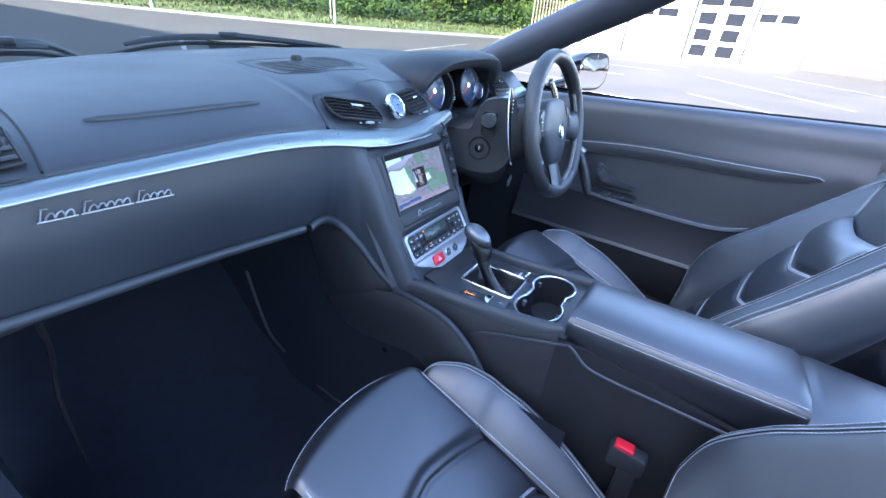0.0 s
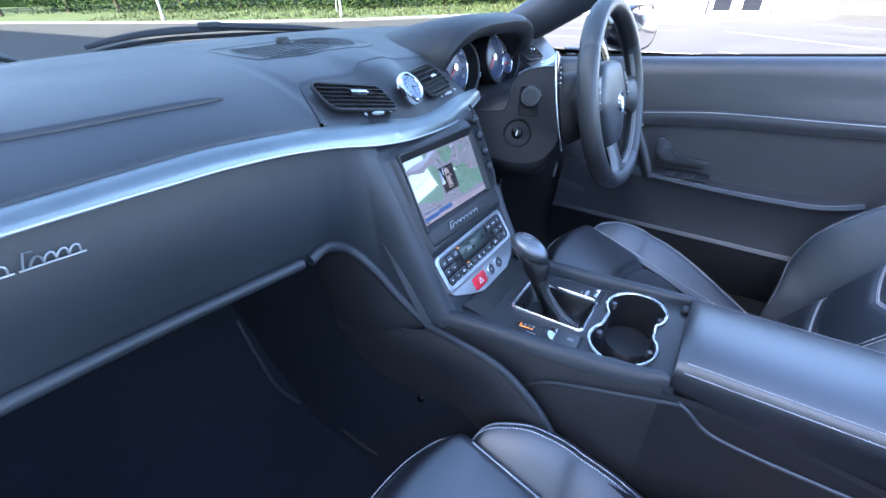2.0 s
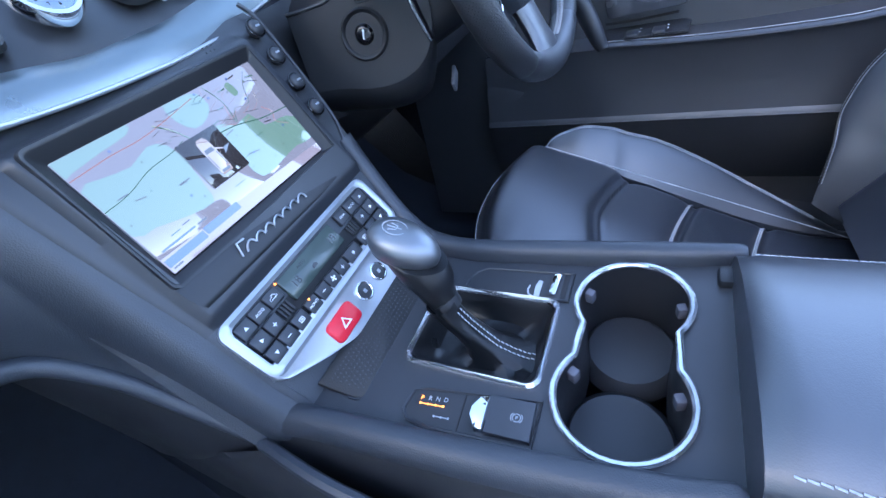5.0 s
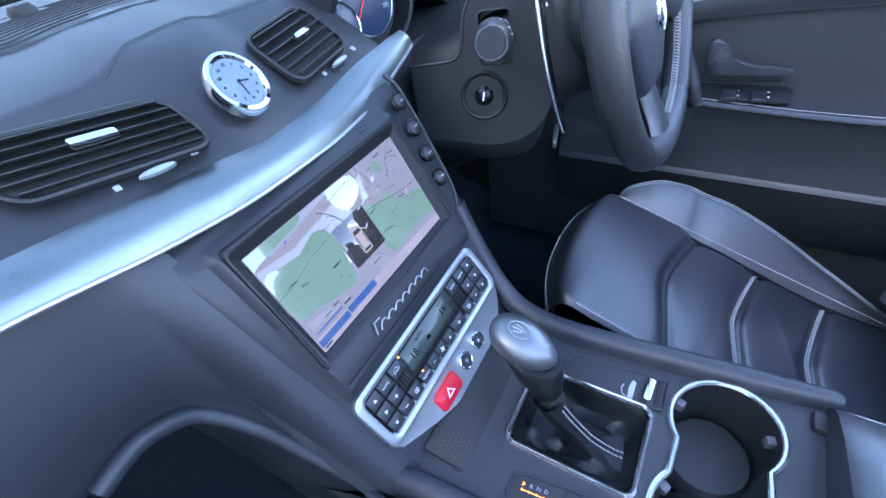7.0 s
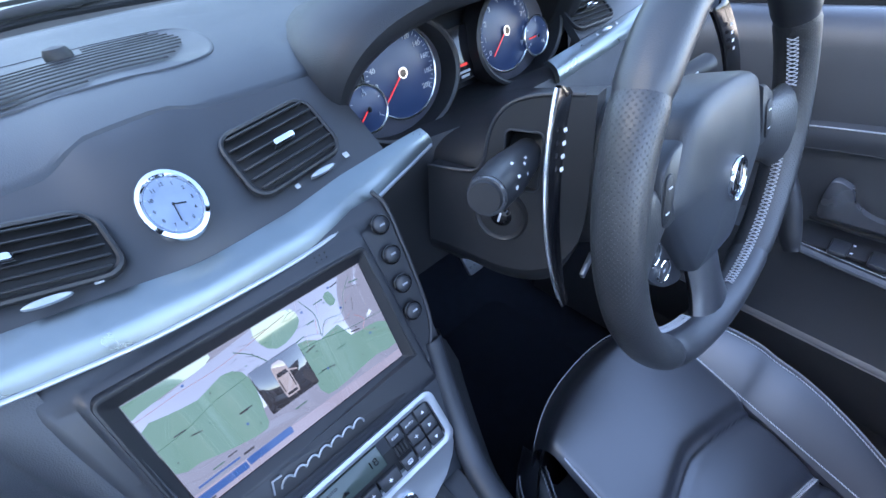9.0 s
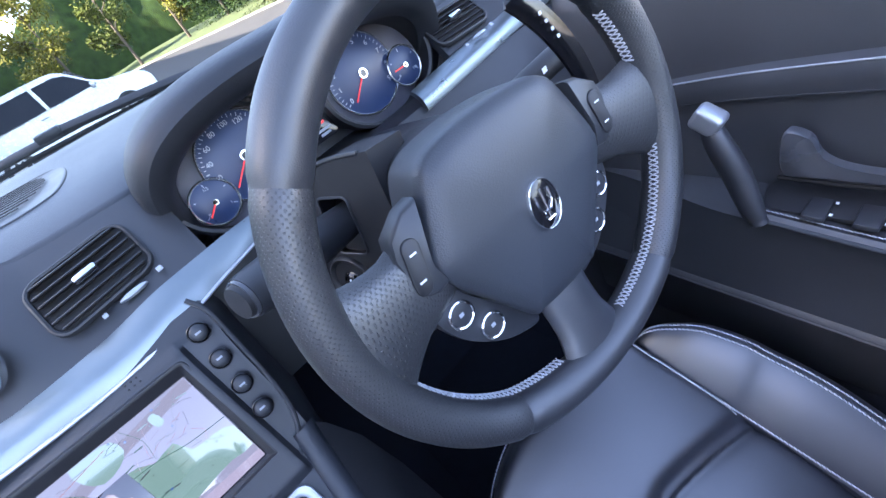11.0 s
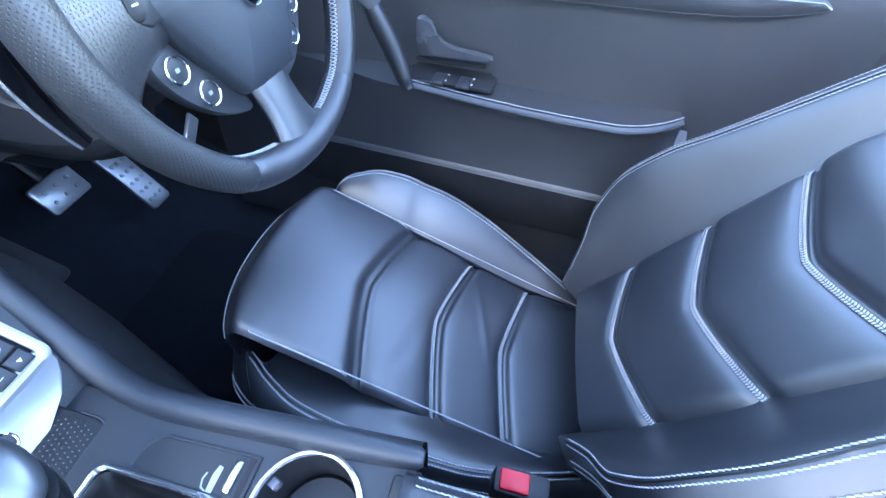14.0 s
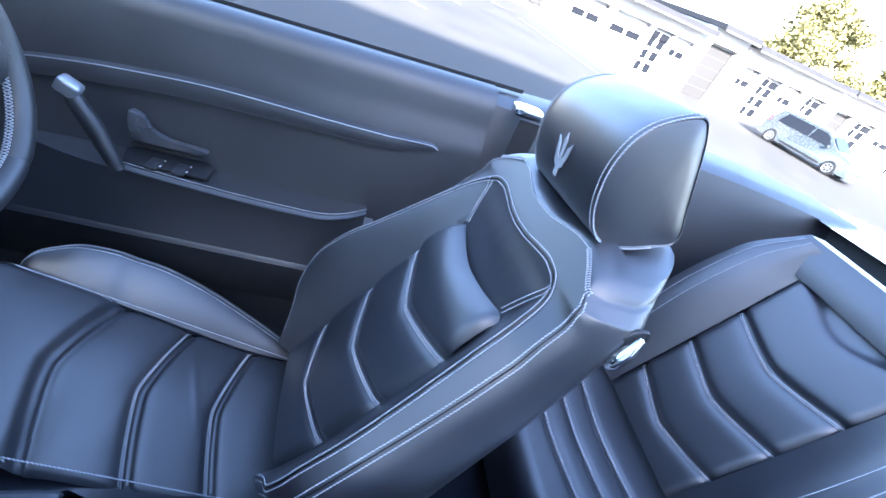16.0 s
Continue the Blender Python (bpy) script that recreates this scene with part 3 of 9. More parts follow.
def script(x0, groups, h, pitch, r, m, parent, mat, name="stroke", base=False):
    """Plain slanted strokes: a tall stem, then one running wave, group by group."""
    x = x0
    for n in groups:
        make(name, moved(tube([V(x, 0, 0), V(x + SL * h * 1.7, h * 1.7, 0), V(x + SL * h * 1.7 + 0.7 * pitch, h * 1.62, 0)], r, 5), m), mat, parent)
        wave = [V(x + 0.55 * pitch + (n - 0.9) * pitch * t, h * (0.04 + 0.92 * abs(math.sin(math.pi * (n - 1) * t)) ** 0.55), 0) for t in span(0, 1, 12 * n + 1)]
        make(name, moved(tube([p + V(SL * p.y, 0, 0) for p in wave], r, 5), m), mat, parent)
        if base:
            make(name, moved(tube([V(x - 0.3 * pitch, -r * 0.4, 0), V(x + pitch * (n + 0.1), -r * 0.4, 0)], r * 0.95, 5), m), mat, parent)
        x += pitch * (n + 0.7)


script(-0.066, (4, 6, 5), 0.0072, 0.0076, 0.00095, BMi @ BM @ pose(0, -0.004, 0), badge, SATIN, base=True)
badge.parent = None

# ---- instrument binnacle ----
cluster = thing("instrument_cluster", "hooded instrument cluster with two blue-faced chrome-ringed dials", "instruments", loc=(0.352, 0.8, 0.9))
IM = Matrix.Translation((-0.352, -0.8, -0.9))


def ipart(name, vf, mat, label="", parent=None, smooth=True):
    return make(name, moved(vf, IM), mat, parent or cluster, label, smooth)


def hood_loop(half, z0, z1, y, tuck):
    """One arch of the hood; its legs lean back as they go down."""
    out = []
    for i in range(45):
        a = math.pi * (1.06 - 1.12 * i / 44)
        c, s = math.cos(a), math.sin(a)
        x = 0.355 + half * math.copysign(abs(c) ** 0.62, c)
        z = z0 + (z1 - z0) * (abs(s) ** 0.56 if s > 0 else s * 1.1)
        k = (z1 - z) / (z1 - z0)
        out.append(V(x, y + tuck * max(0.0, k) ** 1.4, z))
    return out


rows = [hood_loop(h, z0, z1, y, tk) for y, h, z0, z1, tk in ((0.745, 0.172, 0.962, 1.044, 0.045), (0.728, 0.178, 0.960, 1.049, 0.05), (0.717, 0.187, 0.958, 1.058, 0.055), (0.715, 0.194, 0.958, 1.068, 0.056), (0.720, 0.199, 0.958, 1.076, 0.056), (0.732, 0.202, 0.958, 1.0815, 0.052), (0.76, 0.203, 0.960, 1.085, 0.045), (0.80, 0.198, 0.966, 1.083, 0.035), (0.85, 0.186, 0.975, 1.077, 0.02), (0.90, 0.166, 0.99, 1.068, 0.01), (0.95, 0.138, 1.01, 1.056, 0.0), (0.985, 0.11, 1.02, 1.042, 0.0))]
ipart("hood", grid(rows), HOOD, "padded leather instrument hood")
# lining near-black, not leather: the shade under the hood is in its colour
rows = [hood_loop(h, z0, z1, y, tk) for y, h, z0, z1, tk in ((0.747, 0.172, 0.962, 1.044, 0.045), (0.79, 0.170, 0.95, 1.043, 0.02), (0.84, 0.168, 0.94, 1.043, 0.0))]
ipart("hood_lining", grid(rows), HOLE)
back = [[V(0.18, 0.745, 0.925), V(0.355, 0.745, 0.925), V(0.53, 0.745, 0.925)], [V(0.18, 0.80, 0.93), V(0.355, 0.80, 0.93), V(0.53, 0.80, 0.93)], [V(0.18, 0.822, 1.005), V(0.355, 0.822, 1.02), V(0.53, 0.822, 1.005)], [V(0.23, 0.825, 1.036), V(0.355, 0.825, 1.042), V(0.48, 0.825, 1.036)]]
ipart("backplate", slab(back, 0.01, (0, 1, 0)), PLASTIC, "black instrument backplate")
DU = V(0, 0.19, 0.98)


def dial(cx, cy, cz, r, marks, needle, texts, name, tsize):
    m = IM @ frame_at(V(cx, cy, cz), (1, 0, 0), DU)
    d = make(name, prism(circle(r, 44), 0.003, 0.0005, m), DIAL_BLUE, cluster, "blue dial with white markings and red needle")
    make("bezel", ring_prism(circle(r + 0.0022, 44), circle(r - 0.0004, 44), 0.004, m, 0.0012), POLISHED, d, "thin chrome bezel")
    for i in range(marks):
        a = radians(211 - 248 * i / (marks - 1))
        big = i % 2 == 0
        make("tick", rbox((0.0038 if big else 0.0022, 0.0008, 0.0004), 0, 1, m @ pose((r - 0.004) * math.cos(a), (r - 0.004) * math.sin(a), 0.0033, 0, 0, math.degrees(a))), DIAL_INK, d, smooth=False)
    for i, t in enumerate(texts):
        a = radians(211 - 248 * i / (len(texts) - 1))
        q = r - 0.0105 if r > 0.03 else r - 0.008
        if t:
            o = words(t, tsize, m @ pose(q * math.cos(a), q * math.sin(a), 0.0034), DIAL_INK, d, "number")
    a = radians(needle)
    make("needle", rbox((r * 0.72, 0.0016, 0.0008), 0.0003, 1, m @ pose(r * 0.40 * math.cos(a), r * 0.40 * math.sin(a), 0.005, 0, 0, needle)), RED_INK, d, "red needle")
    make("hub", lathe([(0.0, 0.003), (r * 0.11, 0.003), (r * 0.11, 0.007), (0.0, 0.007)], 20, m), GLOSS, d)
    make("hub_ring", ring_prism(circle(r * 0.125, 20), circle(r * 0.09, 20), 0.0072, m), CHROME, d)
    return d


dial(0.264, 0.785, 0.990, 0.0475, 41, 219, ["0", "20", "40", "60", "80", "100", "120", "140", "160", "180", "200"], "speed_dial", 0.0075)
dial(0.437, 0.785, 0.990, 0.0475, 37, 221, ["0", "1", "2", "3", "4", "5", "6", "7", "8", "9"], "rev_dial", 0.0085)
dial(0.208, 0.777, 0.971, 0.0235, 5, 218, ["0", "", "1/2", "", "1"], "fuel_dial", 0.005)
dial(0.493, 0.777, 0.971, 0.0235, 5, 180, ["0", "", "", "", "130"], "temperature_dial", 0.0045)
for cx, sgn in ((0.250, -1), (0.451, 1)):
    m = IM @ frame_at(V(cx, 0.788, 0.985), (1, 0, 0), DU)
    make("dial_surround", prism([(x * 0.078, y * 0.058) for x, y in circle(1, 40)], 0.003, 0.001, m @ pose(0, 0, -0.003)), DIAL_GREY, cluster)
    ro, ri = [(x * 0.085, y * 0.064) for x, y in circle(1, 40)], [(x * 0.078, y * 0.058) for x, y in circle(1, 40)]
    make("dial_cowl", ring_prism(ro, ri, 0.030, m @ pose(0, 0, -0.004), 0.002), PLASTIC, cluster, "deep black dial cowl")
m = IM @ frame_at(V(0.3515, 0.782, 0.985), (1, 0, 0), DU)
make("info_display", prism(round_poly(0.036, 0.062, 0.002), 0.004, 0.001, m), GLOSS, cluster, "dark information display")
for i, (w, y, c) in enumerate(((0.012, -0.012, RED_INK), (0.018, -0.020, GREY_INK), (0.014, -0.025, GREY_INK))):
    make("display_line", rbox((w, 0.003, 0.0004), 0, 1, m @ pose(0.002, y, 0.0044)), c, cluster, smooth=False)

# driver's lower dash, column and strip beyond the wheel
rows = []
for x in span(0.128, 0.73, 40):
    o = max(0.0, min(1.0, (0.285 - x) / 0.04))
    rows.append([V(x, 0.775, 0.928), V(x, 0.745 + 0.01 * o, 0.940 - 0.004 * o), V(x, 0.715 + 0.020 * o, 0.938 - 0.006 * o), V(x, 0.700 + 0.025 * o, 0.915), V(x, 0.665 + 0.052 * o, 0.87), V(x, 0.650 + 0.058 * o, 0.82), V(x, 0.665 + 0.040 * o, 0.76 + 0.026 * o), V(x, 0.74, 0.72 + 0.055 * o), V(x, 0.95, 0.70 + 0.06 * o)])
dpart("knee_panel", grid(rows), PLASTIC, "black lower dash panel on the driver's side")
rows = []
for x in span(0.455, 0.73, 30):
    k = (x - 0.455) / 0.27
    r = []
    for t in span(0, 1, 7):
        bul = math.sin(math.pi * t) * 0.005
        r.append(V(x, 0.725 - 0.02 * t - bul + 0.01 * k, 0.957 - 0.024 * t + bul * 0.5 + 0.012 * k))
    rows.append(r)
dpart("trim_strip", slab(rows, 0.008, (0, 0.8, -0.5)), SILVER, "brushed silver trim strip")
vp = [[V(0.53, 0.728, 0.962), V(0.63, 0.73, 0.965), V(0.73, 0.735, 0.97)], [V(0.535, 0.775, 1.005), V(0.63, 0.78, 1.008), V(0.73, 0.78, 1.01)]]
dpart("side_vent_panel", slab(vp, 0.012, (0, 0.5, -0.8)), PLASTIC_G, "dark grey plastic side vent panel")

# ==== steering wheel and column ====
TAU = radians(14)
WC = V(0.348, 0.470, 0.943)
WM = frame_at(WC, (1, 0, 0), (0, math.sin(TAU), math.cos(TAU)))
TURNED = pose(0, 0, 0, 0, 0, -4)                # the wheel stands slightly turned
column = thing("steering_column", "black steering column shroud with two control stalks", "steering column", loc=tuple(WC))
CI = Matrix.Translation(-WC) @ WM


def cpart(name, vf, mat, label="", parent=None, smooth=True):
    return make(name, moved(vf, CI), mat, parent or column, label, smooth)


rows = []
for z, a, b, dy in ((-0.055, 0.048, 0.056, 0.0), (-0.065, 0.058, 0.064, -0.003), (-0.09, 0.064, 0.068, -0.006), (-0.12, 0.074, 0.070, -0.008), (-0.15, 0.087, 0.070, -0.010), (-0.18, 0.098, 0.070, -0.012), (-0.24, 0.112, 0.070, -0.012), (-0.34, 0.125, 0.075, 0.0)):
    rows.append([])
    for i in range(48):
        t = 2 * math.pi * i / 48
        y = b * math.copysign(abs(math.sin(t)) ** 0.55, math.sin(t)) + dy
        rows[-1].append(V(a * math.copysign(abs(math.cos(t)) ** 0.55, math.cos(t)) * (1 - 1.6 * y), y, z))
cpart("shroud", grid(rows, loop_v=True, cap=True), PLASTIC, "textured black plastic shroud")
# flat cheek of the shroud, with a square pocket for the stalk and the ignition lock below it
CP = V(0.264, 0.630, 0.965)
CK = Matrix.Translation(-WC) @ Matrix(((0.350, 0.207, -0.914, CP.x), (-0.937, 0.077, -0.341, CP.y), (0.0, 0.975, 0.221, CP.z), (0, 0, 0, 1)))
rim = [(p.x, p.y) for p in catmull([V(-0.085, -0.046), V(-0.045, -0.0455), (V(-0.029, -0.042)), V(-0.0215, -0.030), V(-0.0175, -0.005), V(-0.010, 0.012), V(0.004, 0.025), V(0.03, 0.033), V(0.075, 0.036)], 5)]
rim += [(p.x, p.y) for p in catmull([V(0.080, -0.02), V(0.082, -0.08), V(0.074, -0.112), V(0.056, -0.134), V(0.030, -0.145), V(0.004, -0.147), V(-0.020, -0.144), V(-0.040, -0.139), V(-0.060, -0.136), V(-0.085, -0.134)], 4)]
pocket = [(x + 0.017, y - 0.027) for x, y in round_poly(0.036, 0.056, 0.006)]
bm = bmesh.new()
ov = [bm.verts.new((x, y, 0)) for x, y in rim]
iv = [bm.verts.new((x, y, 0)) for x, y in pocket]
bmesh.ops.triangle_fill(bm, use_beauty=True, edges=[bm.edges.new((q[i], q[(i + 1) % len(q)])) for q in (ov, iv) for i in range(len(q))])
bm.verts.index_update()
vf = [v.co.copy() for v in bm.verts], [tuple(v.index for v in f.verts) for f in bm.faces]
bm.free()
cheek = make("shroud_cheek", moved(vf, CK), PLASTIC, column, "flat black shroud cheek with a stalk pocket", smooth=False)
make("cheek_edge", moved(grid([[V(x, y - s * max(0.0, min(1.0, (-0.10 - y) / 0.035)), z) for x, y in rim] for s, z in ((0.0, 0.0), (0.006, -0.002), (0.015, -0.008), (0.026, -0.022), (0.034, -0.045))], loop_v=True), CK), PLASTIC, cheek)
make("cheek_lip", moved(tube([V(x, y, -0.0006) for x, y in rim[:40]], 0.0022, 8), CK), PLASTIC_G, cheek)
make("pocket", moved(grid([[V(0.017 + (x - 0.017) * k, -0.027 + (y + 0.027) * k, z) for x, y in pocket] for k, z in ((1.0, 0.0), (0.98, -0.003), (0.96, -0.022), (0.01, -0.023))], loop_v=True), CK), HIDE, cheek, "square pocket round the stalk")
make("pocket_lip", moved(tube([V(x, y, 0.0004) for x, y in pocket], 0.0013, 8, closed=True), CK), PLASTIC_G, cheek)
ig = make("ignition_surround", lathe([(0.0, 0.0012), (0.0225, 0.0012), (0.0235, 0.0030), (0.0262, 0.0042), (0.0278, 0.0030), (0.0285, 0.0)], 40, CK @ pose(0, -0.0870, 0)), PLASTIC, column, "round black ignition surround")
make("ignition_lock", lathe([(0.0, 0.005), (0.0075, 0.005), (0.0090, 0.0042), (0.0100, 0.0022), (0.0115, 0.0012)], 28, CK @ pose(0, -0.0870, 0)), GLOSS, ig)
make("key_slot", rbox((0.0022, 0.0105, 0.0016), 0.0004, 1, CK @ pose(0, -0.0870, 0.0052, 0, 0, -12)), WHITE_INK, ig, smooth=False)
# the thick stalk in the pocket
SA, SE = V(0.2830, 0.6190, 0.9370) - WC, V(0.1690, 0.5680, 0.9690) - WC
sx = (SE - SA).normalized()
stalk = make("stalk", tube([SA.lerp(SE, k) for k in (0.0, 0.25, 0.45, 0.60, 0.66, 0.92, 0.99)], [0.0150, 0.0165, 0.0180, 0.0186, 0.0190, 0.0172, 0.0158], 24), PLASTIC_G, column, "thick black control stalk with white symbols")
make("stalk_ring", tube([SE - sx * 0.0010, SE + sx * 0.0016], [0.0152, 0.0146], 24), SMOKED, stalk)
make("stalk_cap", tube([SE + sx * 0.0008, SE + sx * 0.0050], [0.0132, 0.0122], 24), PLASTIC, stalk)
side = sx.cross(V(0, 0, 1)).normalized()
side = side if side.y < 0 else -side
over = side.cross(sx).normalized()
over = over if over.z > 0 else -over
for k, q in ((0.74, 62), (0.78, 28), (0.60, 40), (0.62, 14), (0.52, 48), (0.86, 10)):
    o = side * math.cos(radians(q)) + over * math.sin(radians(q))
    m = frame_at(SA.lerp(SE, k) + o * 0.0184, sx, o.cross(sx))
    make("symbol", rbox((0.0042, 0.0022, 0.0008), 0, 1, m), WHITE_INK, stalk, smooth=False)
stalk2 = cpart("stalk", tube([V(0.07, 0.024, -0.11), V(0.10, 0.026, -0.107), V(0.14, 0.030, -0.100), V(0.184, 0.034, -0.088)], [0.009, 0.011, 0.0125, 0.013], 18), PLASTIC, "black control stalk with white symbols")
cpart("symbol", rbox((0.006, 0.005, 0.0008), 0, 1, pose(0.15, 0.033, -0.084)), WHITE_INK, parent=stalk2, smooth=False)
for sgn, nm in ((-1, "P"), (1, "P")):
    spine = [V(0.1675 * math.cos(radians(b)), 0.1675 * math.sin(radians(b)), -0.050 - 0.004 * ((b - 10) / 30) ** 2) for b in span(40, -19, 34)]
    rows = []
    for i, p in enumerate(spine):
        k = i / (len(spine) - 1)
        w = 0.003 + 0.022 * min(1.0, (k + 0.002) / 0.06) ** 0.5 * (1 - 0.62 * k ** 1.6)
        a, b = V(sgn * p.x, p.y, p.z), V(sgn * (p.x - w), p.y, p.z - 0.004)
        rows.append([a + V(0, 0, 0.0022), a.lerp(b, 0.5) + V(0, 0, 0.0032), b + V(0, 0, 0.0012), b - V(0, 0, 0.0018), a.lerp(b, 0.5) - V(0, 0, 0.0022), a - V(0, 0, 0.0026)])
    pad = cpart("shift_paddle", grid(rows, loop_v=True, cap=True), GLOSS, "long dark metal shift paddle")
    cpart("paddle_edge", tube([r[0].lerp(r[5], 0.5) + V(sgn * 0.0004, 0, 0) for r in rows], 0.0015, 8), POLISHED, "bright paddle edge", parent=pad)
    for i in range(4):
        cpart("mark", rbox((0.0038, 0.0030, 0.0006), 0.0005, 1, pose(sgn * (0.1335 + 0.0032 * i), 0.082 - 0.008 * i, -0.0480)), WHITE_INK, parent=pad, smooth=False)
cpart("tilt_lever", rbox((0.030, 0.018, 0.005), 0.002, 2, pose(-0.022, -0.128, -0.128, 20, 0, 35)), SATIN, "small pale column lever")

wheel = thing("steering_wheel", "black leather steering wheel with perforated grips and pale cross stitching", "steering wheel", loc=tuple(WC))


def wpart(name, vf, mat, label="", parent=None, smooth=True):
    return make(name, moved(vf, CI @ TURNED), mat, parent or wheel, label, smooth)


def rim_at(deg):
    """Middle of the rim and its thickness, at degrees from the right, anticlockwise."""
    a = radians(deg)
    s = math.sin(a)
    r = 0.161
    x, y = r * math.cos(a), r * s
    if s < -0.80:
        y = -r * (0.80 + (-s - 0.80) * 0.80)
    thumb = math.exp(-((deg - 135) / 17) ** 2) + math.exp(-((deg - 45) / 17) ** 2)
    return V(x, y, 0), 0.0158 + 0.0012 * thumb + 0.001 * math.exp(-((deg - 270) / 40) ** 2)


# smooth and perforated leather meet at four seams
arcs = ((306, 394, PERF, "perforated leather grip"), (34, 146, RIM_HIDE, "smooth leather rim section"), (146, 235, PERF, "perforated leather grip"), (235, 306, RIM_HIDE, "smooth leather rim section"))
for a0, a1, mat, lab in arcs:
    rows = []
    n = int((a1 - a0) / 2.5)
    for i in range(n + 1):
        d = a0 + (a1 - a0) * i / n
        c, r = rim_at(d % 360)
        rr = r - (0.0012 if i in (0, n) else 0)
        out = c.normalized()
        rows.append([c + out * rr * 0.94 * math.cos(t) + V(0, 0, 1) * rr * 1.08 * math.sin(t) for t in [2 * math.pi * j / 24 - math.pi / 2 for j in range(25)]])
    with_uv(wpart("rim", grid(rows), mat, lab), [(radians(a1 - a0) * i / n * 0.161, j / 24 * 0.104) for i in range(n + 1) for j in range(25)])
# cross stitching on the inner side of the grips
for a0, a1 in ((150, 169), (197, 256), (284, 343), (371, 390)):
    pieces = []
    d = a0
    zs = -0.008 if 130 < a0 < 230 else 0.0015
    while d < a1:
        for s in (-1, 1):
            c0, r0 = rim_at(d % 360)
            c1, r1 = rim_at((d + 1.35) % 360)
            p = c0 - c0.normalized() * r0 * 0.92 + V(0, 0, zs - 0.0042 * s)
            q = c1 - c1.normalized() * r1 * 0.92 + V(0, 0, zs + 0.0042 * s)
            pieces.append(tube([p, p.lerp(q, 0.5) - c0.normalized() * 0.0010, q], 0.00062, 4))
        d += 1.6
    wpart("cross_stitching", join(*pieces), THREAD, "pale zigzag cross stitching", smooth=False)
# centre pad
half_pad = [(0.0, 0.069), (0.040, 0.066), (0.058, 0.060), (0.068, 0.048), (0.086, 0.004), (0.086, -0.008), (0.080, -0.020), (0.040, -0.080), (0.031, -0.086), (0.0, -0.088)]
out = catmull([V(x, y, 0) for x, y in half_pad] + [V(-x, y, 0) for x, y in half_pad[-2:0:-1]], 4, closed=True)
rows = []
for f, z in ((1.0, -0.045), (1.0, -0.012), (0.985, -0.005), (0.95, -0.001), (0.8, 0.003), (0.5, 0.0065), (0.2, 0.008), (0.02, 0.0082)):
    rows.append([V(p.x * f, p.y * f, z) for p in out])
wpart("airbag_pad", grid(rows, loop_v=True, cap=True), DASH, "grained black airbag pad")
oval = [(0.0135 * x, 0.0185 * y) for x, y in circle(1, 40)]
em = wpart("badge", prism(oval, 0.0036, 0.0012, pose(0.001, -0.0095, 0.0075)), GLOSS, "oval chrome-ringed badge")
wpart("badge_ring", ring_prism([(x * 1.04, y * 1.03) for x, y in oval], [(x * 0.95, y * 0.96) for x, y in oval], 0.0040, pose(0.001, -0.0095, 0.0075), 0.0008), CHROME, parent=em)
for pts in (((0, -0.011), (0, 0.012)), ((-0.0065, 0.009), (-0.0068, 0.0), (-0.003, -0.005), (0.003, -0.005), (0.0068, 0.0), (0.0065, 0.009)), ((-0.0035, -0.011), (0.0035, -0.011))):
    wpart("badge_shape", tube([V(0.001 + p[0], -0.0095 + p[1], 0.0117) for p in pts], 0.0011, 6), CHROME, parent=em)
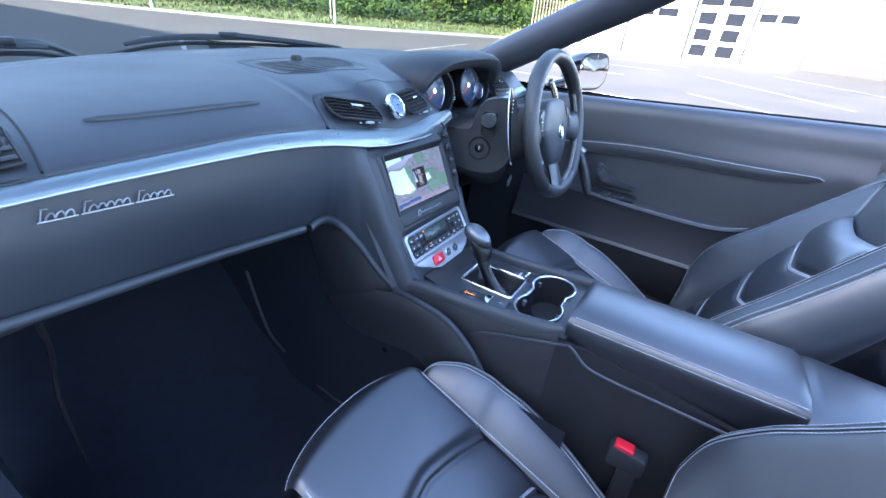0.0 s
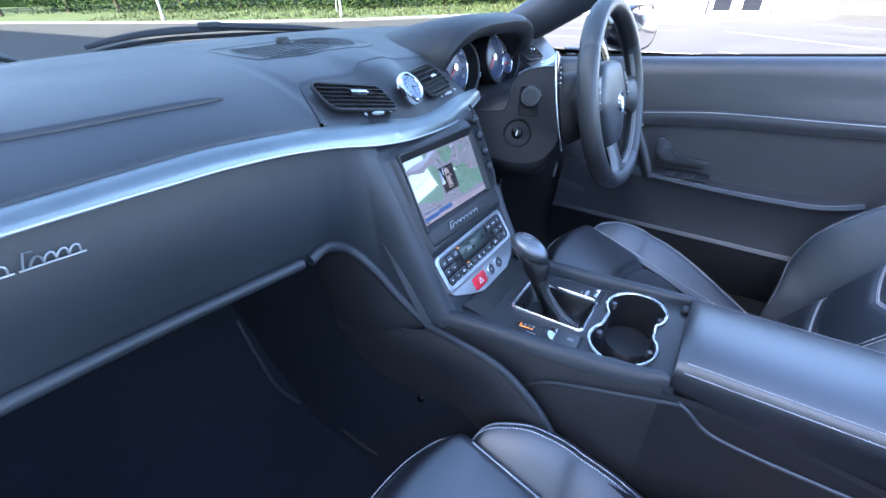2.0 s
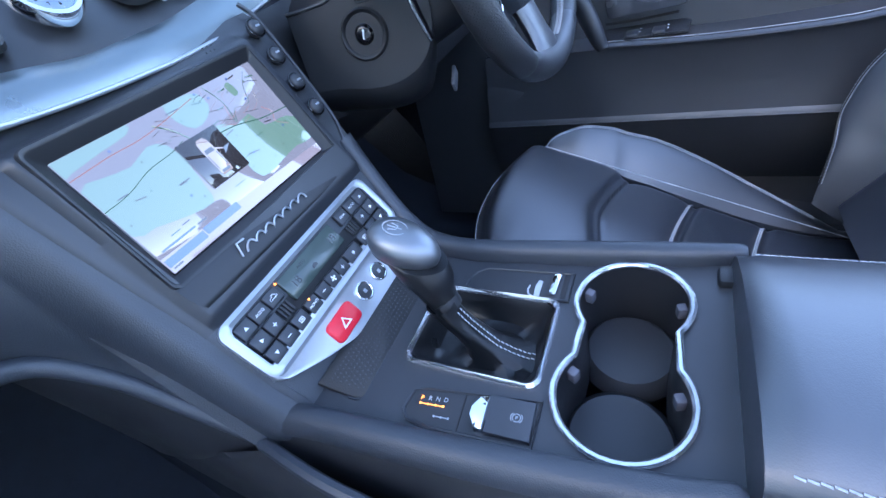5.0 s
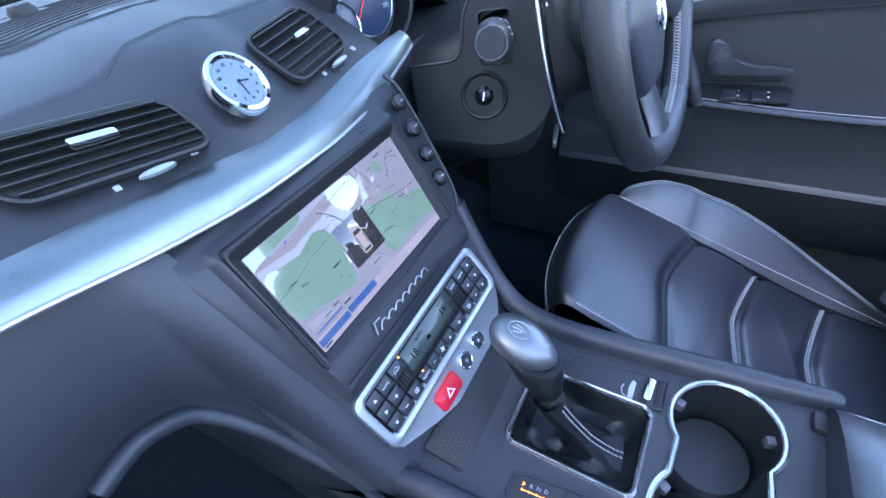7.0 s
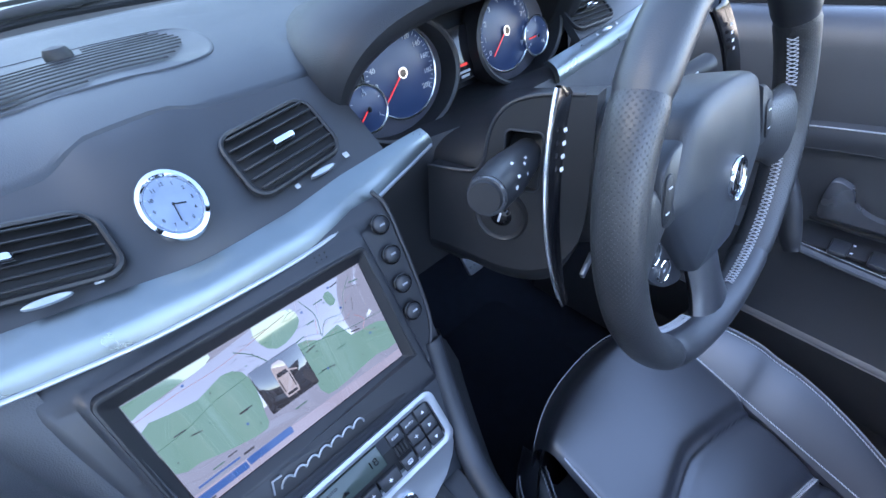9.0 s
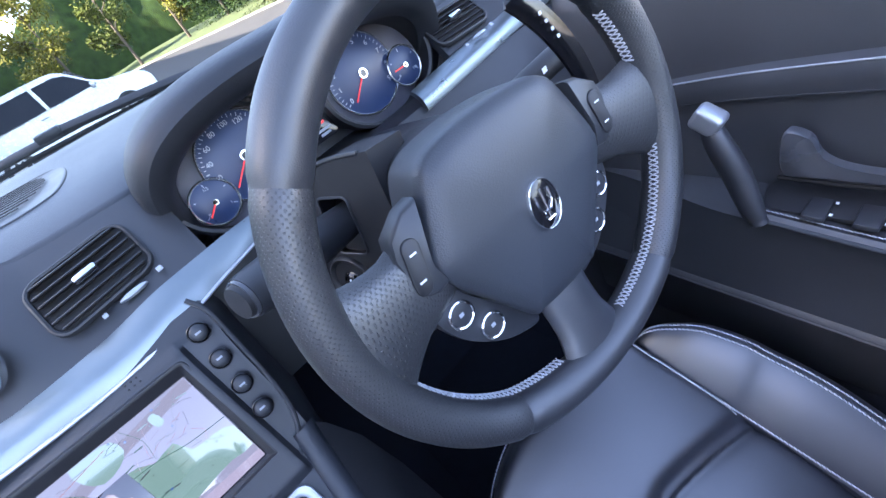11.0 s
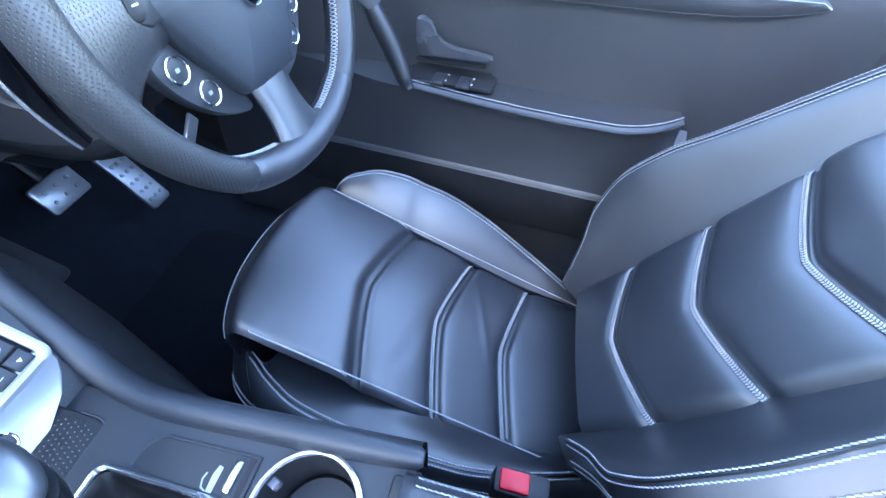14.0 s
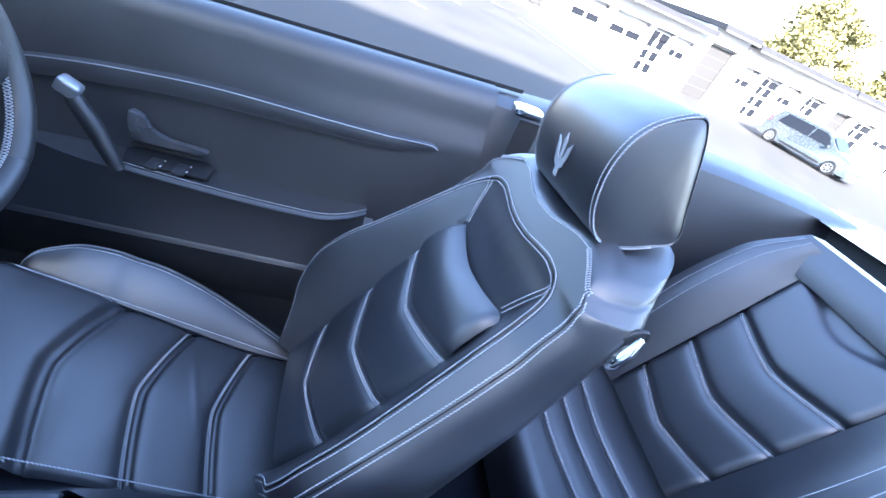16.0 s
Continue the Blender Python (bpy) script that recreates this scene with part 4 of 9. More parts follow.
# spokes
for sgn in (-1, 1):
    rows = []
    for t in span(0, 1, 10):
        x = 0.062 + 0.090 * t
        half = 0.032 - 0.001 * math.sin(math.pi * min(1, t * 1.05)) + 0.050 * max(0, t - 0.55) ** 1.4
        cy = 0.006 - 0.020 * t
        th = 0.0125
        zc = -0.022 + 0.020 * t
        rows.append([V(sgn * x, cy + half * math.copysign(abs(math.cos(a)) ** 0.8, math.cos(a)), zc + th * math.sin(a)) for a in [2 * math.pi * j / 16 for j in range(16)]])
    with_uv(wpart("spoke", grid([r + [r[0]] for r in rows]), PERF, "leather-covered spoke"), [(0.0102 * i, 0.008 * j) for i in range(10) for j in range(17)])
    pl = [(sgn * x, y) for x, y in ((0.074, 0.046), (0.086, 0.044), (0.102, 0.034), (0.106, 0.022), (0.1045, 0.0), (0.1015, -0.010), (0.092, -0.014), (0.082, -0.012), (0.086, 0.004))]
    pod = wpart("button_pod", prism(pl if sgn > 0 else pl[::-1], 0.016, 0.003, pose(0, 0, -0.017)), PLASTIC_G, "dark grey button pod")
    wpart("rocker", prism(round_poly(0.013, 0.038, 0.0062), 0.0025, 0.0012, pose(sgn * 0.0965, 0.0105, -0.002, 0, 0, sgn * 12)), PLASTIC, parent=pod)
    for y in (-0.009, 0.009):
        wpart("symbol", rbox((0.005, 0.0012, 0.0004), 0, 1, pose(sgn * (0.0965 - y * 0.2), y + 0.0105, 0.0008)), WHITE_INK, parent=pod, smooth=False)
    pl = [(p.x, p.y) for p in catmull([V(sgn * x, y, 0) for x, y in ((0.084, -0.014), (0.097, -0.020), (0.1015, -0.036), (0.095, -0.056), (0.080, -0.076), (0.057, -0.094), (0.030, -0.103), (0.026, -0.095), (0.040, -0.076), (0.068, -0.040))], 4, closed=True)]
    plate = wpart("silver_plate", prism(pl if sgn < 0 else pl[::-1], 0.012, 0.003, pose(0, 0, -0.030)), PLASTIC_G, "satin grey plate with two buttons")
    for bx, by in ((0.083, -0.045), (0.066, -0.070)):
        wpart("round_button", lathe([(0.0, 0), (0.0095, 0), (0.0095, 0.0025), (0.0085, 0.003), (0.0, 0.003)], 24, pose(sgn * bx, by, -0.0185)), PLASTIC_G, parent=plate)
        wpart("button_ring", ring_prism(circle(0.0108, 28), circle(0.0088, 28), 0.0038, pose(sgn * bx, by, -0.0185), 0.0006), CHROME, parent=plate)
        wpart("symbol", rbox((0.004, 0.003, 0.0004), 0.0005, 1, pose(sgn * bx, by, -0.0152)), GREY_INK, parent=plate, smooth=False)
rows = []
for t in span(0, 1, 10):
    y = -0.058 - 0.092 * t
    half = 0.030 - 0.004 * math.sin(math.pi * t) + 0.02 * max(0, t - 0.65)
    rows.append([V(half * math.cos(a), y, -0.020 + 0.020 * t + 0.011 * math.sin(a)) for a in [2 * math.pi * j / 16 for j in range(16)]])
wpart("spoke", grid(rows, loop_v=True, cap=True), LEATHER, "leather-covered lower spoke")
wpart("hub", lathe([(0.0, -0.09), (0.050, -0.09), (0.058, -0.07), (0.066, -0.045), (0.064, -0.03), (0.0, -0.03)], 36, pose(0, 0, 0)), PLASTIC, "black hub behind the pad")

# ==== centre stack ====
SN = V(0, -0.907, 0.421)                        # outward from the display
stack = thing("infotainment_unit", "dark grey centre stack with a wide lit navigation display", "infotainment", loc=(0, 0.626, 0.87))
TM = Matrix.Translation((0, -0.63, -0.87))


def spart(name, vf, mat, label="", parent=None, smooth=True):
    return make(name, moved(vf, TM), mat, parent or stack, label, smooth)


# surround: profile down the stack, as (y, z, half left, half right)
PROF = [(0.675, 0.944, 0.124, 0.136), (0.6665, 0.936, 0.124, 0.137), (0.652, 0.914, 0.121, 0.134), (0.606, 0.815, 0.114, 0.127), (0.590, 0.785, 0.112, 0.118), (0.556, 0.722, 0.112, 0.104), (0.540, 0.695, 0.110, 0.098), (0.536, 0.685, 0.108, 0.096)]


def stack_row(y, z, l, r):
    """One level of the stack's front; the plate round the display stands proud of its edges."""
    up = 0.421 * (y - 0.6292) + 0.907 * (z - 0.8701)
    k = max(0.0, min(1.0, (0.072 - up) / 0.010)) * max(0.0, min(1.0, (up + 0.096) / 0.012))
    row = [V(-0.150, y + 0.035, z - 0.012), V(-l - 0.014, y + 0.013, z - 0.005), V(-l - 0.008, y + 0.0062, z - 0.0024), V(-l - 0.0035, y + 0.0022, z - 0.0008), V(-l + 0.001, y + 0.0003, z)]
    for x in (-l + 0.003, -0.1085, -0.1040, -0.1015, -0.0985, -0.0965, -0.035, 0.0, 0.035, 0.0945, 0.0965, 0.1005, 0.1030, 0.1060, r - 0.005):
        g = max(0.0, min(1.0, (x + 0.1105) / 0.008)) * max(0.0, min(1.0, (0.1065 - x) / 0.0045))
        g = g * g * (3 - 2 * g)
        if abs(x + 0.001) < 0.0970 and -0.0540 < up < 0.0560:
            g = -1.4                            # the well behind the display
        row.append(V(x, y, z) + V(0, -0.907, 0.421) * 0.0086 * g * k)
    return row + [V(r, y, z), V(r + 0.004, y + 0.01, z - 0.004), V(r + 0.008, y + 0.06, z - 0.03), V(r + 0.01, y + 0.2, z - 0.06)]


PZ = sorted([(z, y, l, r) for y, z, l, r in PROF])
rows = []
for z in span(0.944, 0.785, 64):
    y, l, r = lerp_table(PZ, z)
    rows.append(stack_row(y, z, l, r))
spart("surround", grid(rows), PLASTIC_G, "dark grey plastic surround")
rows = [None] * 4 + [stack_row(*p) for p in PROF[4:]]
spart("lower_surround", grid(rows[4:]), DASH, "leather panel round the climate controls")
DMAT = frame_at(V(-0.002, 0.6292, 0.8701), (1, 0, -0.036), (0, 0.400, 0.9165))
dm = TM @ DMAT


def screen_loop(l, r, t, b, h, rad, n=5):
    """A rounded outline round the display, h metres proud of it."""
    out = []
    for cx, cy, a0 in ((r - rad, t - rad, 0), (l + rad, t - rad, 90), (l + rad, b + rad, 180), (r - rad, b + rad, 270)):
        for i in range(n + 1):
            a = radians(a0 + 90 * i / n)
            out.append(V(cx + rad * math.cos(a), cy + rad * math.sin(a), h))
    return out


bez = [screen_loop(-0.0905, 0.0905, 0.0485, -0.0495, -0.001, 0.0012), screen_loop(-0.0925, 0.0925, 0.0505, -0.0515, 0.0012, 0.002),
       screen_loop(-0.0978, 0.0975, 0.0580, -0.0560, 0.0062, 0.004), screen_loop(-0.0985, 0.0982, 0.0592, -0.0570, 0.0070, 0.005),
       screen_loop(-0.1000, 0.1000, 0.0612, -0.0590, 0.0070, 0.006), screen_loop(-0.1010, 0.1010, 0.0625, -0.0600, 0.0050, 0.006), screen_loop(-0.1015, 0.1015, 0.0630, -0.0600, -0.006, 0.006)]
make("bezel", moved(grid(bez, loop_v=True), dm), PLASTIC, stack, "bevelled black display bezel")
# sloping sill under the display, which carries the script
sill_rows = []
for y, h, w in ((-0.0560, 0.0030, 0.0955), (-0.0575, 0.0062, 0.0980), (-0.0590, 0.0070, 0.0985), (-0.0680, 0.0088, 0.0980), (-0.0770, 0.0104, 0.0960), (-0.0795, 0.0100, 0.0945), (-0.0812, 0.0080, 0.0930), (-0.0815, 0.000, 0.0925)):
    sill_rows.append([V(-w - 0.0022 + (0.006 if k == 0 else 0), y + (0.004 if k in (0, 9) else 0), h - (0.006 if k in (0, 9) else 0)) if k < 2 else V((w - 0.001) * (k - 4.5) / 4.5 if k < 9 else w + 0.002, y + (0.004 if k == 9 else 0), h - (0.006 if k == 9 else 0)) for k in range(10)])
make("display_sill", moved(grid(sill_rows), dm), PLASTIC, stack, "sloping black sill under the display")
screen = make("display", prism(round_poly(0.187, 0.103, 0.002), 0.002, 0.0005, dm @ pose(0, -0.0005, -0.0022)), GLOSS, stack, "navigation map display, lit")


def lit(name, c, s):
    """A patch of the display: its own glow under a glass that mirrors the sky."""
    m = material(name, (0.012, 0.012, 0.012), 0.06, mottle=0, emit=c, emit_strength=s)
    b = m.node_tree.nodes["Principled BSDF"]
    b.inputs["Coat Weight"].default_value, b.inputs["Coat IOR"].default_value, b.inputs["Coat Roughness"].default_value = 1.0, 1.5, 0.02
    return m


MAP_TOWN, MAP_LAND, MAP_PALE = lit("map_town_lilac", (0.37, 0.42, 0.60), 0.055), lit("map_land_green", (0.23, 0.45, 0.42), 0.055), lit("map_pale_lilac", (0.52, 0.52, 0.72), 0.052)
ROAD_G, ROAD_Y, BAR, CARD, CAR_W = lit("map_road_green", (0.09, 0.25, 0.22), 0.045), lit("map_road_pink", (0.66, 0.36, 0.42), 0.045), lit("map_bar_blue", (0.05, 0.15, 0.50), 0.06), lit("map_card_grey", (0.045, 0.045, 0.060), 0.05), lit("map_icon_white", (0.62, 0.60, 0.70), 0.05)
SH = 0.0980
make("map", prism(round_poly(0.181, SH, 0.001), 0.0008, 0.0002, dm), MAP_TOWN, screen, "lilac road map")


def map_patch(pts, mat, z, smooth_edge=True):
    """A flat patch of the map, kept inside its edges."""
    p = catmull([V(x, y, 0) for x, y in pts], 2, closed=True) if smooth_edge else [V(x, y, 0) for x, y in pts]
    p = [(max(-0.0902, min(0.0902, q.x)), max(-0.0487, min(0.0487, q.y))) for q in p]
    make("map_patch", prism(p, 0.0002, 0.00005, dm @ pose(0, 0, z)), mat, screen, smooth=False)


map_patch([(-0.0905, 0.0487), (-0.085, 0.049), (-0.058, 0.049), (-0.035, 0.049), (-0.04, 0.043), (-0.06, 0.041), (-0.085, 0.038), (-0.0905, 0.037)], MAP_LAND, 0.0007)
map_patch([(-0.0905, 0.026), (-0.075, 0.027), (-0.055, 0.024), (-0.036, 0.030), (-0.024, 0.024), (-0.022, 0.006), (-0.026, -0.016), (-0.030, -0.027), (-0.052, -0.024), (-0.075, -0.017), (-0.0905, -0.013)], MAP_LAND, 0.0007)
map_patch([(-0.004, 0.049), (0.012, 0.049), (0.026, 0.046), (0.028, 0.034), (0.018, 0.026), (0.004, 0.024), (-0.004, 0.034)], MAP_LAND, 0.0007)
map_patch([(0.018, 0.018), (0.034, 0.010), (0.052, 0.013), (0.058, -0.002), (0.075, -0.004), (0.0902, -0.010), (0.0902, -0.034), (0.070, -0.032), (0.048, -0.034), (0.026, -0.036), (0.016, -0.028)], MAP_LAND, 0.0007)
map_patch([(0.052, 0.040), (0.058, 0.042), (0.060, 0.032), (0.054, 0.030)], MAP_LAND, 0.0007)
map_patch([(-0.0902, -0.036), (-0.05, -0.037), (0.02, -0.039), (0.0902, -0.041), (0.0902, -0.0487), (-0.0902, -0.0487)], MAP_PALE, 0.0008, False)
rng = random.Random(11)


def map_road(pts, r, mat):
    make("map_road", moved(tube(catmull([V(x, y, 0.0010) for x, y in pts], 5), r, 4, flat=0.25), dm), mat, screen, smooth=False)


map_road([(-0.0902, 0.008), (-0.07, 0.010), (-0.048, 0.016), (-0.026, 0.018), (-0.012, 0.021)], 0.00045, ROAD_G)
map_road([(-0.022, 0.040), (-0.012, 0.030), (-0.002, 0.012)], 0.0006, ROAD_G)
map_road([(0.014, 0.012), (0.035, 0.010), (0.06, 0.004), (0.0902, 0.001)], 0.0007, ROAD_G)
map_road([(0.034, 0.048), (0.040, 0.030), (0.037, 0.012), (0.045, 0.022), (0.060, 0.020), (0.068, 0.034), (0.078, 0.044)], 0.0004, ROAD_G)
map_road([(-0.0902, 0.034), (-0.06, 0.036), (-0.03, 0.0365), (0.02, 0.044)], 0.0004, ROAD_Y)
map_road([(0.068, 0.012), (0.074, 0.004), (0.070, -0.004), (0.080, -0.012)], 0.0003, ROAD_Y)
for k in range(22):
    x0, y0 = rng.uniform(0.018, 0.072), rng.uniform(0.008, 0.046)
    d = rng.choice(((0.014, -0.004), (0.004, 0.012), (0.010, 0.003)))
    map_road([(max(-0.0895, min(0.0895, x0 + d[0] * q)), max(-0.048, min(0.048, y0 + d[1] * q + rng.uniform(-0.001, 0.001)))) for q in (0, 0.5, 1)], 0.00022, (MAP_PALE, ROAD_Y, CARD)[k % 3])
for k in range(12):
    x0, y0 = rng.uniform(-0.03, -0.012), rng.uniform(0.026, 0.046)
    map_road([(x0, y0), (x0 + rng.uniform(0.004, 0.008), y0 + rng.uniform(-0.006, 0.002))], 0.00022, (MAP_PALE, CARD)[k % 2])
for k in range(34):
    make("map_dot", prism(circle(0.0006 + 0.0004 * (k % 3 == 0), 8), 0.0003, 0.0001, dm @ pose(rng.uniform(-0.087, 0.087), rng.uniform(-0.030, 0.046), 0.0010)), (BAR, CARD, ROAD_G)[k % 3], screen, smooth=False)
for k in range(20):
    make("map_label", rbox((rng.uniform(0.005, 0.012), 0.0009, 0.0002), 0, 1, dm @ pose(rng.uniform(-0.080, 0.080), rng.uniform(-0.030, 0.046), 0.0011, 0, 0, rng.choice((0, 0, 8, -12)))), CARD if k % 2 else ROAD_G, screen, smooth=False)
make("map_card", prism(round_poly(0.0400, 0.0400, 0.0012), 0.0004, 0.0001, dm @ pose(-0.002, 0.0, 0.0012)), CARD, screen, "dark card with a white car symbol")
body = [(-0.0050, -0.0155), (0.0050, -0.0155), (0.0056, -0.0120), (0.0056, 0.008), (0.0050, 0.0130), (0.0028, 0.0160), (-0.0028, 0.0160), (-0.0050, 0.0130), (-0.0056, 0.008), (-0.0056, -0.0120)]
CI_M = dm @ pose(-0.002, 0.0, 0.0016)
make("car_symbol", prism(body, 0.0003, 0.0001, CI_M), CAR_W, screen)
make("symbol_window", prism([(-0.0046, 0.0035), (0.0046, 0.0035), (0.0036, 0.0070), (-0.0036, 0.0070)], 0.0002, 0.00005, CI_M @ pose(0, 0, 0.0002)), CARD, screen, smooth=False)
make("symbol_window", prism(round_poly(0.0080, 0.0022, 0.0006), 0.0002, 0.00005, CI_M @ pose(0, -0.0128, 0.0002)), CARD, screen, smooth=False)
for sx in (-1, 1):
    make("symbol_window", rbox((0.0008, 0.012, 0.0002), 0, 1, CI_M @ pose(sx * 0.0044, -0.004, 0.0003)), CARD, screen, smooth=False)
make("open_door_symbol", rbox((0.0060, 0.0012, 0.0003), 0, 1, CI_M @ pose(0.0084, 0.0030, 0.0002, 0, 0, -28)), CAR_W, screen, smooth=False)
for x, w in ((-0.0715, 0.0360), (-0.0345, 0.0360)):
    make("map_bar", prism(round_poly(w, 0.0062, 0.0006), 0.0003, 0.0001, dm @ pose(x, -0.0400 - 0.0012 * (x < -0.05), 0.0012)), BAR, screen, smooth=False)
for x, y, w in ((-0.070, -0.0325, 0.030), (-0.084, -0.0460, 0.008), (-0.048, -0.0325, 0.008)):
    make("bar_text", rbox((w, 0.0014, 0.0003), 0, 1, dm @ pose(x, y, 0.0012)), BAR if w > 0.02 else CARD, screen, smooth=False)
# script on the sill: plain slanted strokes
script(-0.0505, (8,), 0.0062, 0.0107, 0.0009, dm @ pose(0, -0.0715, 0.0105), stack, SATIN, "script_stroke")
# four round keys in a raised column
for i in range(4):
    t = i / 3
    o = V(0.1222 - 0.0085 * t, 0.6560 - 0.0360 * t, 0.9300 - 0.0762 * t) + SN * 0.002
    km = TM @ frame_at(o, (1, 0, -0.036), (0, 0.421, 0.907))
    key = make("round_key", lathe([(0.0, -0.004), (0.0073, -0.004), (0.0073, 0.0028), (0.0062, 0.0044), (0.003, 0.0052), (0.0, 0.0054)], 24, km), PLASTIC_G, stack, "round dark grey key")
    make("key_ring", ring_prism(circle(0.0090, 28), circle(0.0074, 28), 0.0014, km, 0.0006), GLOSS, key)
    make("symbol", rbox((0.0052, 0.0018, 0.0003), 0.0005, 1, km @ pose(0, 0.0012 * (i % 2), 0.0053)), GREY_INK, key, smooth=False)
    if i > 1:
        make("symbol", rbox((0.0030, 0.0014, 0.0003), 0.0005, 1, km @ pose(0.0008, -0.0022, 0.0050)), GREY_INK, key, smooth=False)
ridge = catmull([V(0.1315, 0.672, 0.952), V(0.1375, 0.664, 0.937), V(0.1365, 0.650, 0.908), V(0.1325, 0.628, 0.860), V(0.1260, 0.613, 0.830), V(0.1120, 0.603, 0.807), V(0.1005, 0.597, 0.795)], 6)
spart("key_column_edge", tube([p + SN * 0.0005 for p in ridge], 0.0022, 8), PLASTIC_G, "rounded edge beside the keys")
for i in range(6):
    make("mic_hole", prism(circle(0.0008, 8), 0.0004, 0.0001, dm @ pose(0.060 + 0.0045 * (i % 3), 0.0680 + 0.0040 * (i // 3), 0.0030)), HOLE, stack, smooth=False)

# ---- climate panel ----
climate = thing("climate_panel", "silver-framed climate control panel with grey keys and red hazard button", "climate control", loc=(-0.003, 0.572, 0.75))
HM = Matrix.Translation((0, -0.575, -0.75)) @ frame_at(V(-0.007, 0.5765, 0.7565), (1, 0, 0), (0, 0.53, 0.848))
make("silver_frame", ring_prism(round_poly(0.205, 0.060, 0.010), round_poly(0.190, 0.046, 0.007), 0.009, HM, 0.0015), SATIN, climate, "satin silver frame")
lowf = [(-0.101, -0.018), (-0.102, -0.028), (-0.097, -0.035), (-0.080, -0.044), (-0.060, -0.054), (-0.036, -0.0635), (-0.020, -0.0665), (0.030, -0.0675), (0.052, -0.065), (0.076, -0.055), (0.090, -0.044), (0.098, -0.034), (0.101, -0.018)]
make("silver_apron", prism(lowf, 0.008, 0.002, HM), SATIN, climate, "satin silver lower apron")
make("key_bed", prism(round_poly(0.192, 0.048, 0.007), 0.004, 0.0005, HM), HOLE, climate)
TRI = [(-0.0019, -0.0012), (0.0019, -0.0012), (0, 0.0020)]


def climate_key(x, y, w, h, sign):
    """One rocker key with its printed sign."""
    k = make("key", prism(round_poly(w, h, 0.0012), 0.0048, 0.0011, HM @ pose(x, y, 0.004)), PLASTIC_G, climate)
    z = 0.0089
    if sign in ("up", "down", "side"):
        make("arrow", prism(TRI, 0.0003, 0.0001, HM @ pose(x, y, z, 0, 0, {"up": 0, "down": 180, "side": -90}[sign])), WHITE_INK, k, smooth=False)
    elif sign in ("+", "-", "*"):
        for a in {"+": (0, 90), "-": (0,), "*": (30, 90, 150)}[sign]:
            make("symbol", rbox((0.0038, 0.0007, 0.0003), 0, 1, HM @ pose(x, y, z, 0, 0, a)), WHITE_INK, k, smooth=False)
    elif sign == "fan":
        for a in (20, 110, 200, 290):
            make("symbol", prism([(0.0015 * p, 0.0009 * q) for p, q in circle(1, 8)], 0.0003, 0.0001, HM @ pose(x + 0.0017 * math.cos(radians(a)), y + 0.0017 * math.sin(radians(a)), z, 0, 0, a)), WHITE_INK, k, smooth=False)
    elif sign == "screen":
        make("symbol", ring_prism(round_poly(0.0052, 0.0040, 0.0008), round_poly(0.0042, 0.0030, 0.0006), 0.0003, HM @ pose(x, y, z)), WHITE_INK, k, smooth=False)
        for q in (-0.001, 0.0, 0.001):
            make("symbol", rbox((0.0004, 0.0024, 0.0003), 0, 1, HM @ pose(x + q, y, z)), WHITE_INK, k, smooth=False)
    elif sign == "car":
        make("symbol", moved(tube([V(p, q, 0) for p, q in ((-0.004, -0.001), (-0.0035, 0.0005), (-0.0015, 0.0008), (-0.0005, 0.0022), (0.0015, 0.0022), (0.0028, 0.0006), (0.004, 0.0), (0.004, -0.001))], 0.0003, 4, closed=True), HM @ pose(x, y, z)), WHITE_INK, k, smooth=False)
    elif sign:
        words(sign, 0.0034, HM @ pose(x, y, z + 0.0002), WHITE_INK, climate, "lettering", 0.0001)
    return k


for x, w, signs in ((-0.0850, 0.0150, ("up", "side", "down")), (-0.0690, 0.0150, ("AUTO", "+", "-")), (0.0690, 0.0150, ("AUTO", "+", "-")), (0.0850, 0.0150, ("up", "side", "down"))):
    for j, sign in enumerate(signs):
        climate_key(x, (0.0148, 0.0, -0.0148)[j], w, 0.0136, sign)
climate_key(-0.0525, 0.0148, 0.0150, 0.0136, "car")
climate_key(-0.0525, -0.0148, 0.0150, 0.0136, "screen")
climate_key(0.0525, 0.0148, 0.0150, 0.0136, "REAR")
climate_key(0.0525, -0.0148, 0.0150, 0.0136, "screen")
for x in (-0.0525, 0.0525):
    for j in range(4):
        make("air_slot", rbox((0.0022, 0.0110, 0.0026), 0.0005, 1, HM @ pose(x - 0.0051 + 0.0034 * j, 0.0, 0.0050)), PLASTIC, climate, smooth=False)
lcd = make("lcd", prism(round_poly(0.076, 0.0225, 0.001), 0.0062, 0.0008, HM @ pose(-0.003, 0.0095, 0.002)), LCD, climate, "grey-green liquid crystal display")
words("18", 0.010, HM @ pose(-0.029, 0.008, 0.0084), GLOSS, lcd, "number", 0.0001)
words("18", 0.010, HM @ pose(0.025, 0.009, 0.0084), GLOSS, lcd, "number", 0.0001)
words("AUTO", 0.0038, HM @ pose(-0.014, 0.0155, 0.0084), GLOSS, lcd, "lettering", 0.0001)
make("lcd_symbol", prism([(-0.003, -0.002), (0.003, -0.002), (0.003, 0.0), (0.0, 0.002), (-0.003, 0.0)], 0.0003, 0.0001, HM @ pose(-0.006, 0.006, 0.0083)), GLOSS, lcd, smooth=False)
for x, sign in ((-0.0350, "MONO"), (-0.0195, "-"), (-0.0045, "fan"), (0.0105, "+"), (0.0300, "*")):
    climate_key(x, -0.0150, 0.0142 if x < 0.02 else 0.0210, 0.0130, sign)
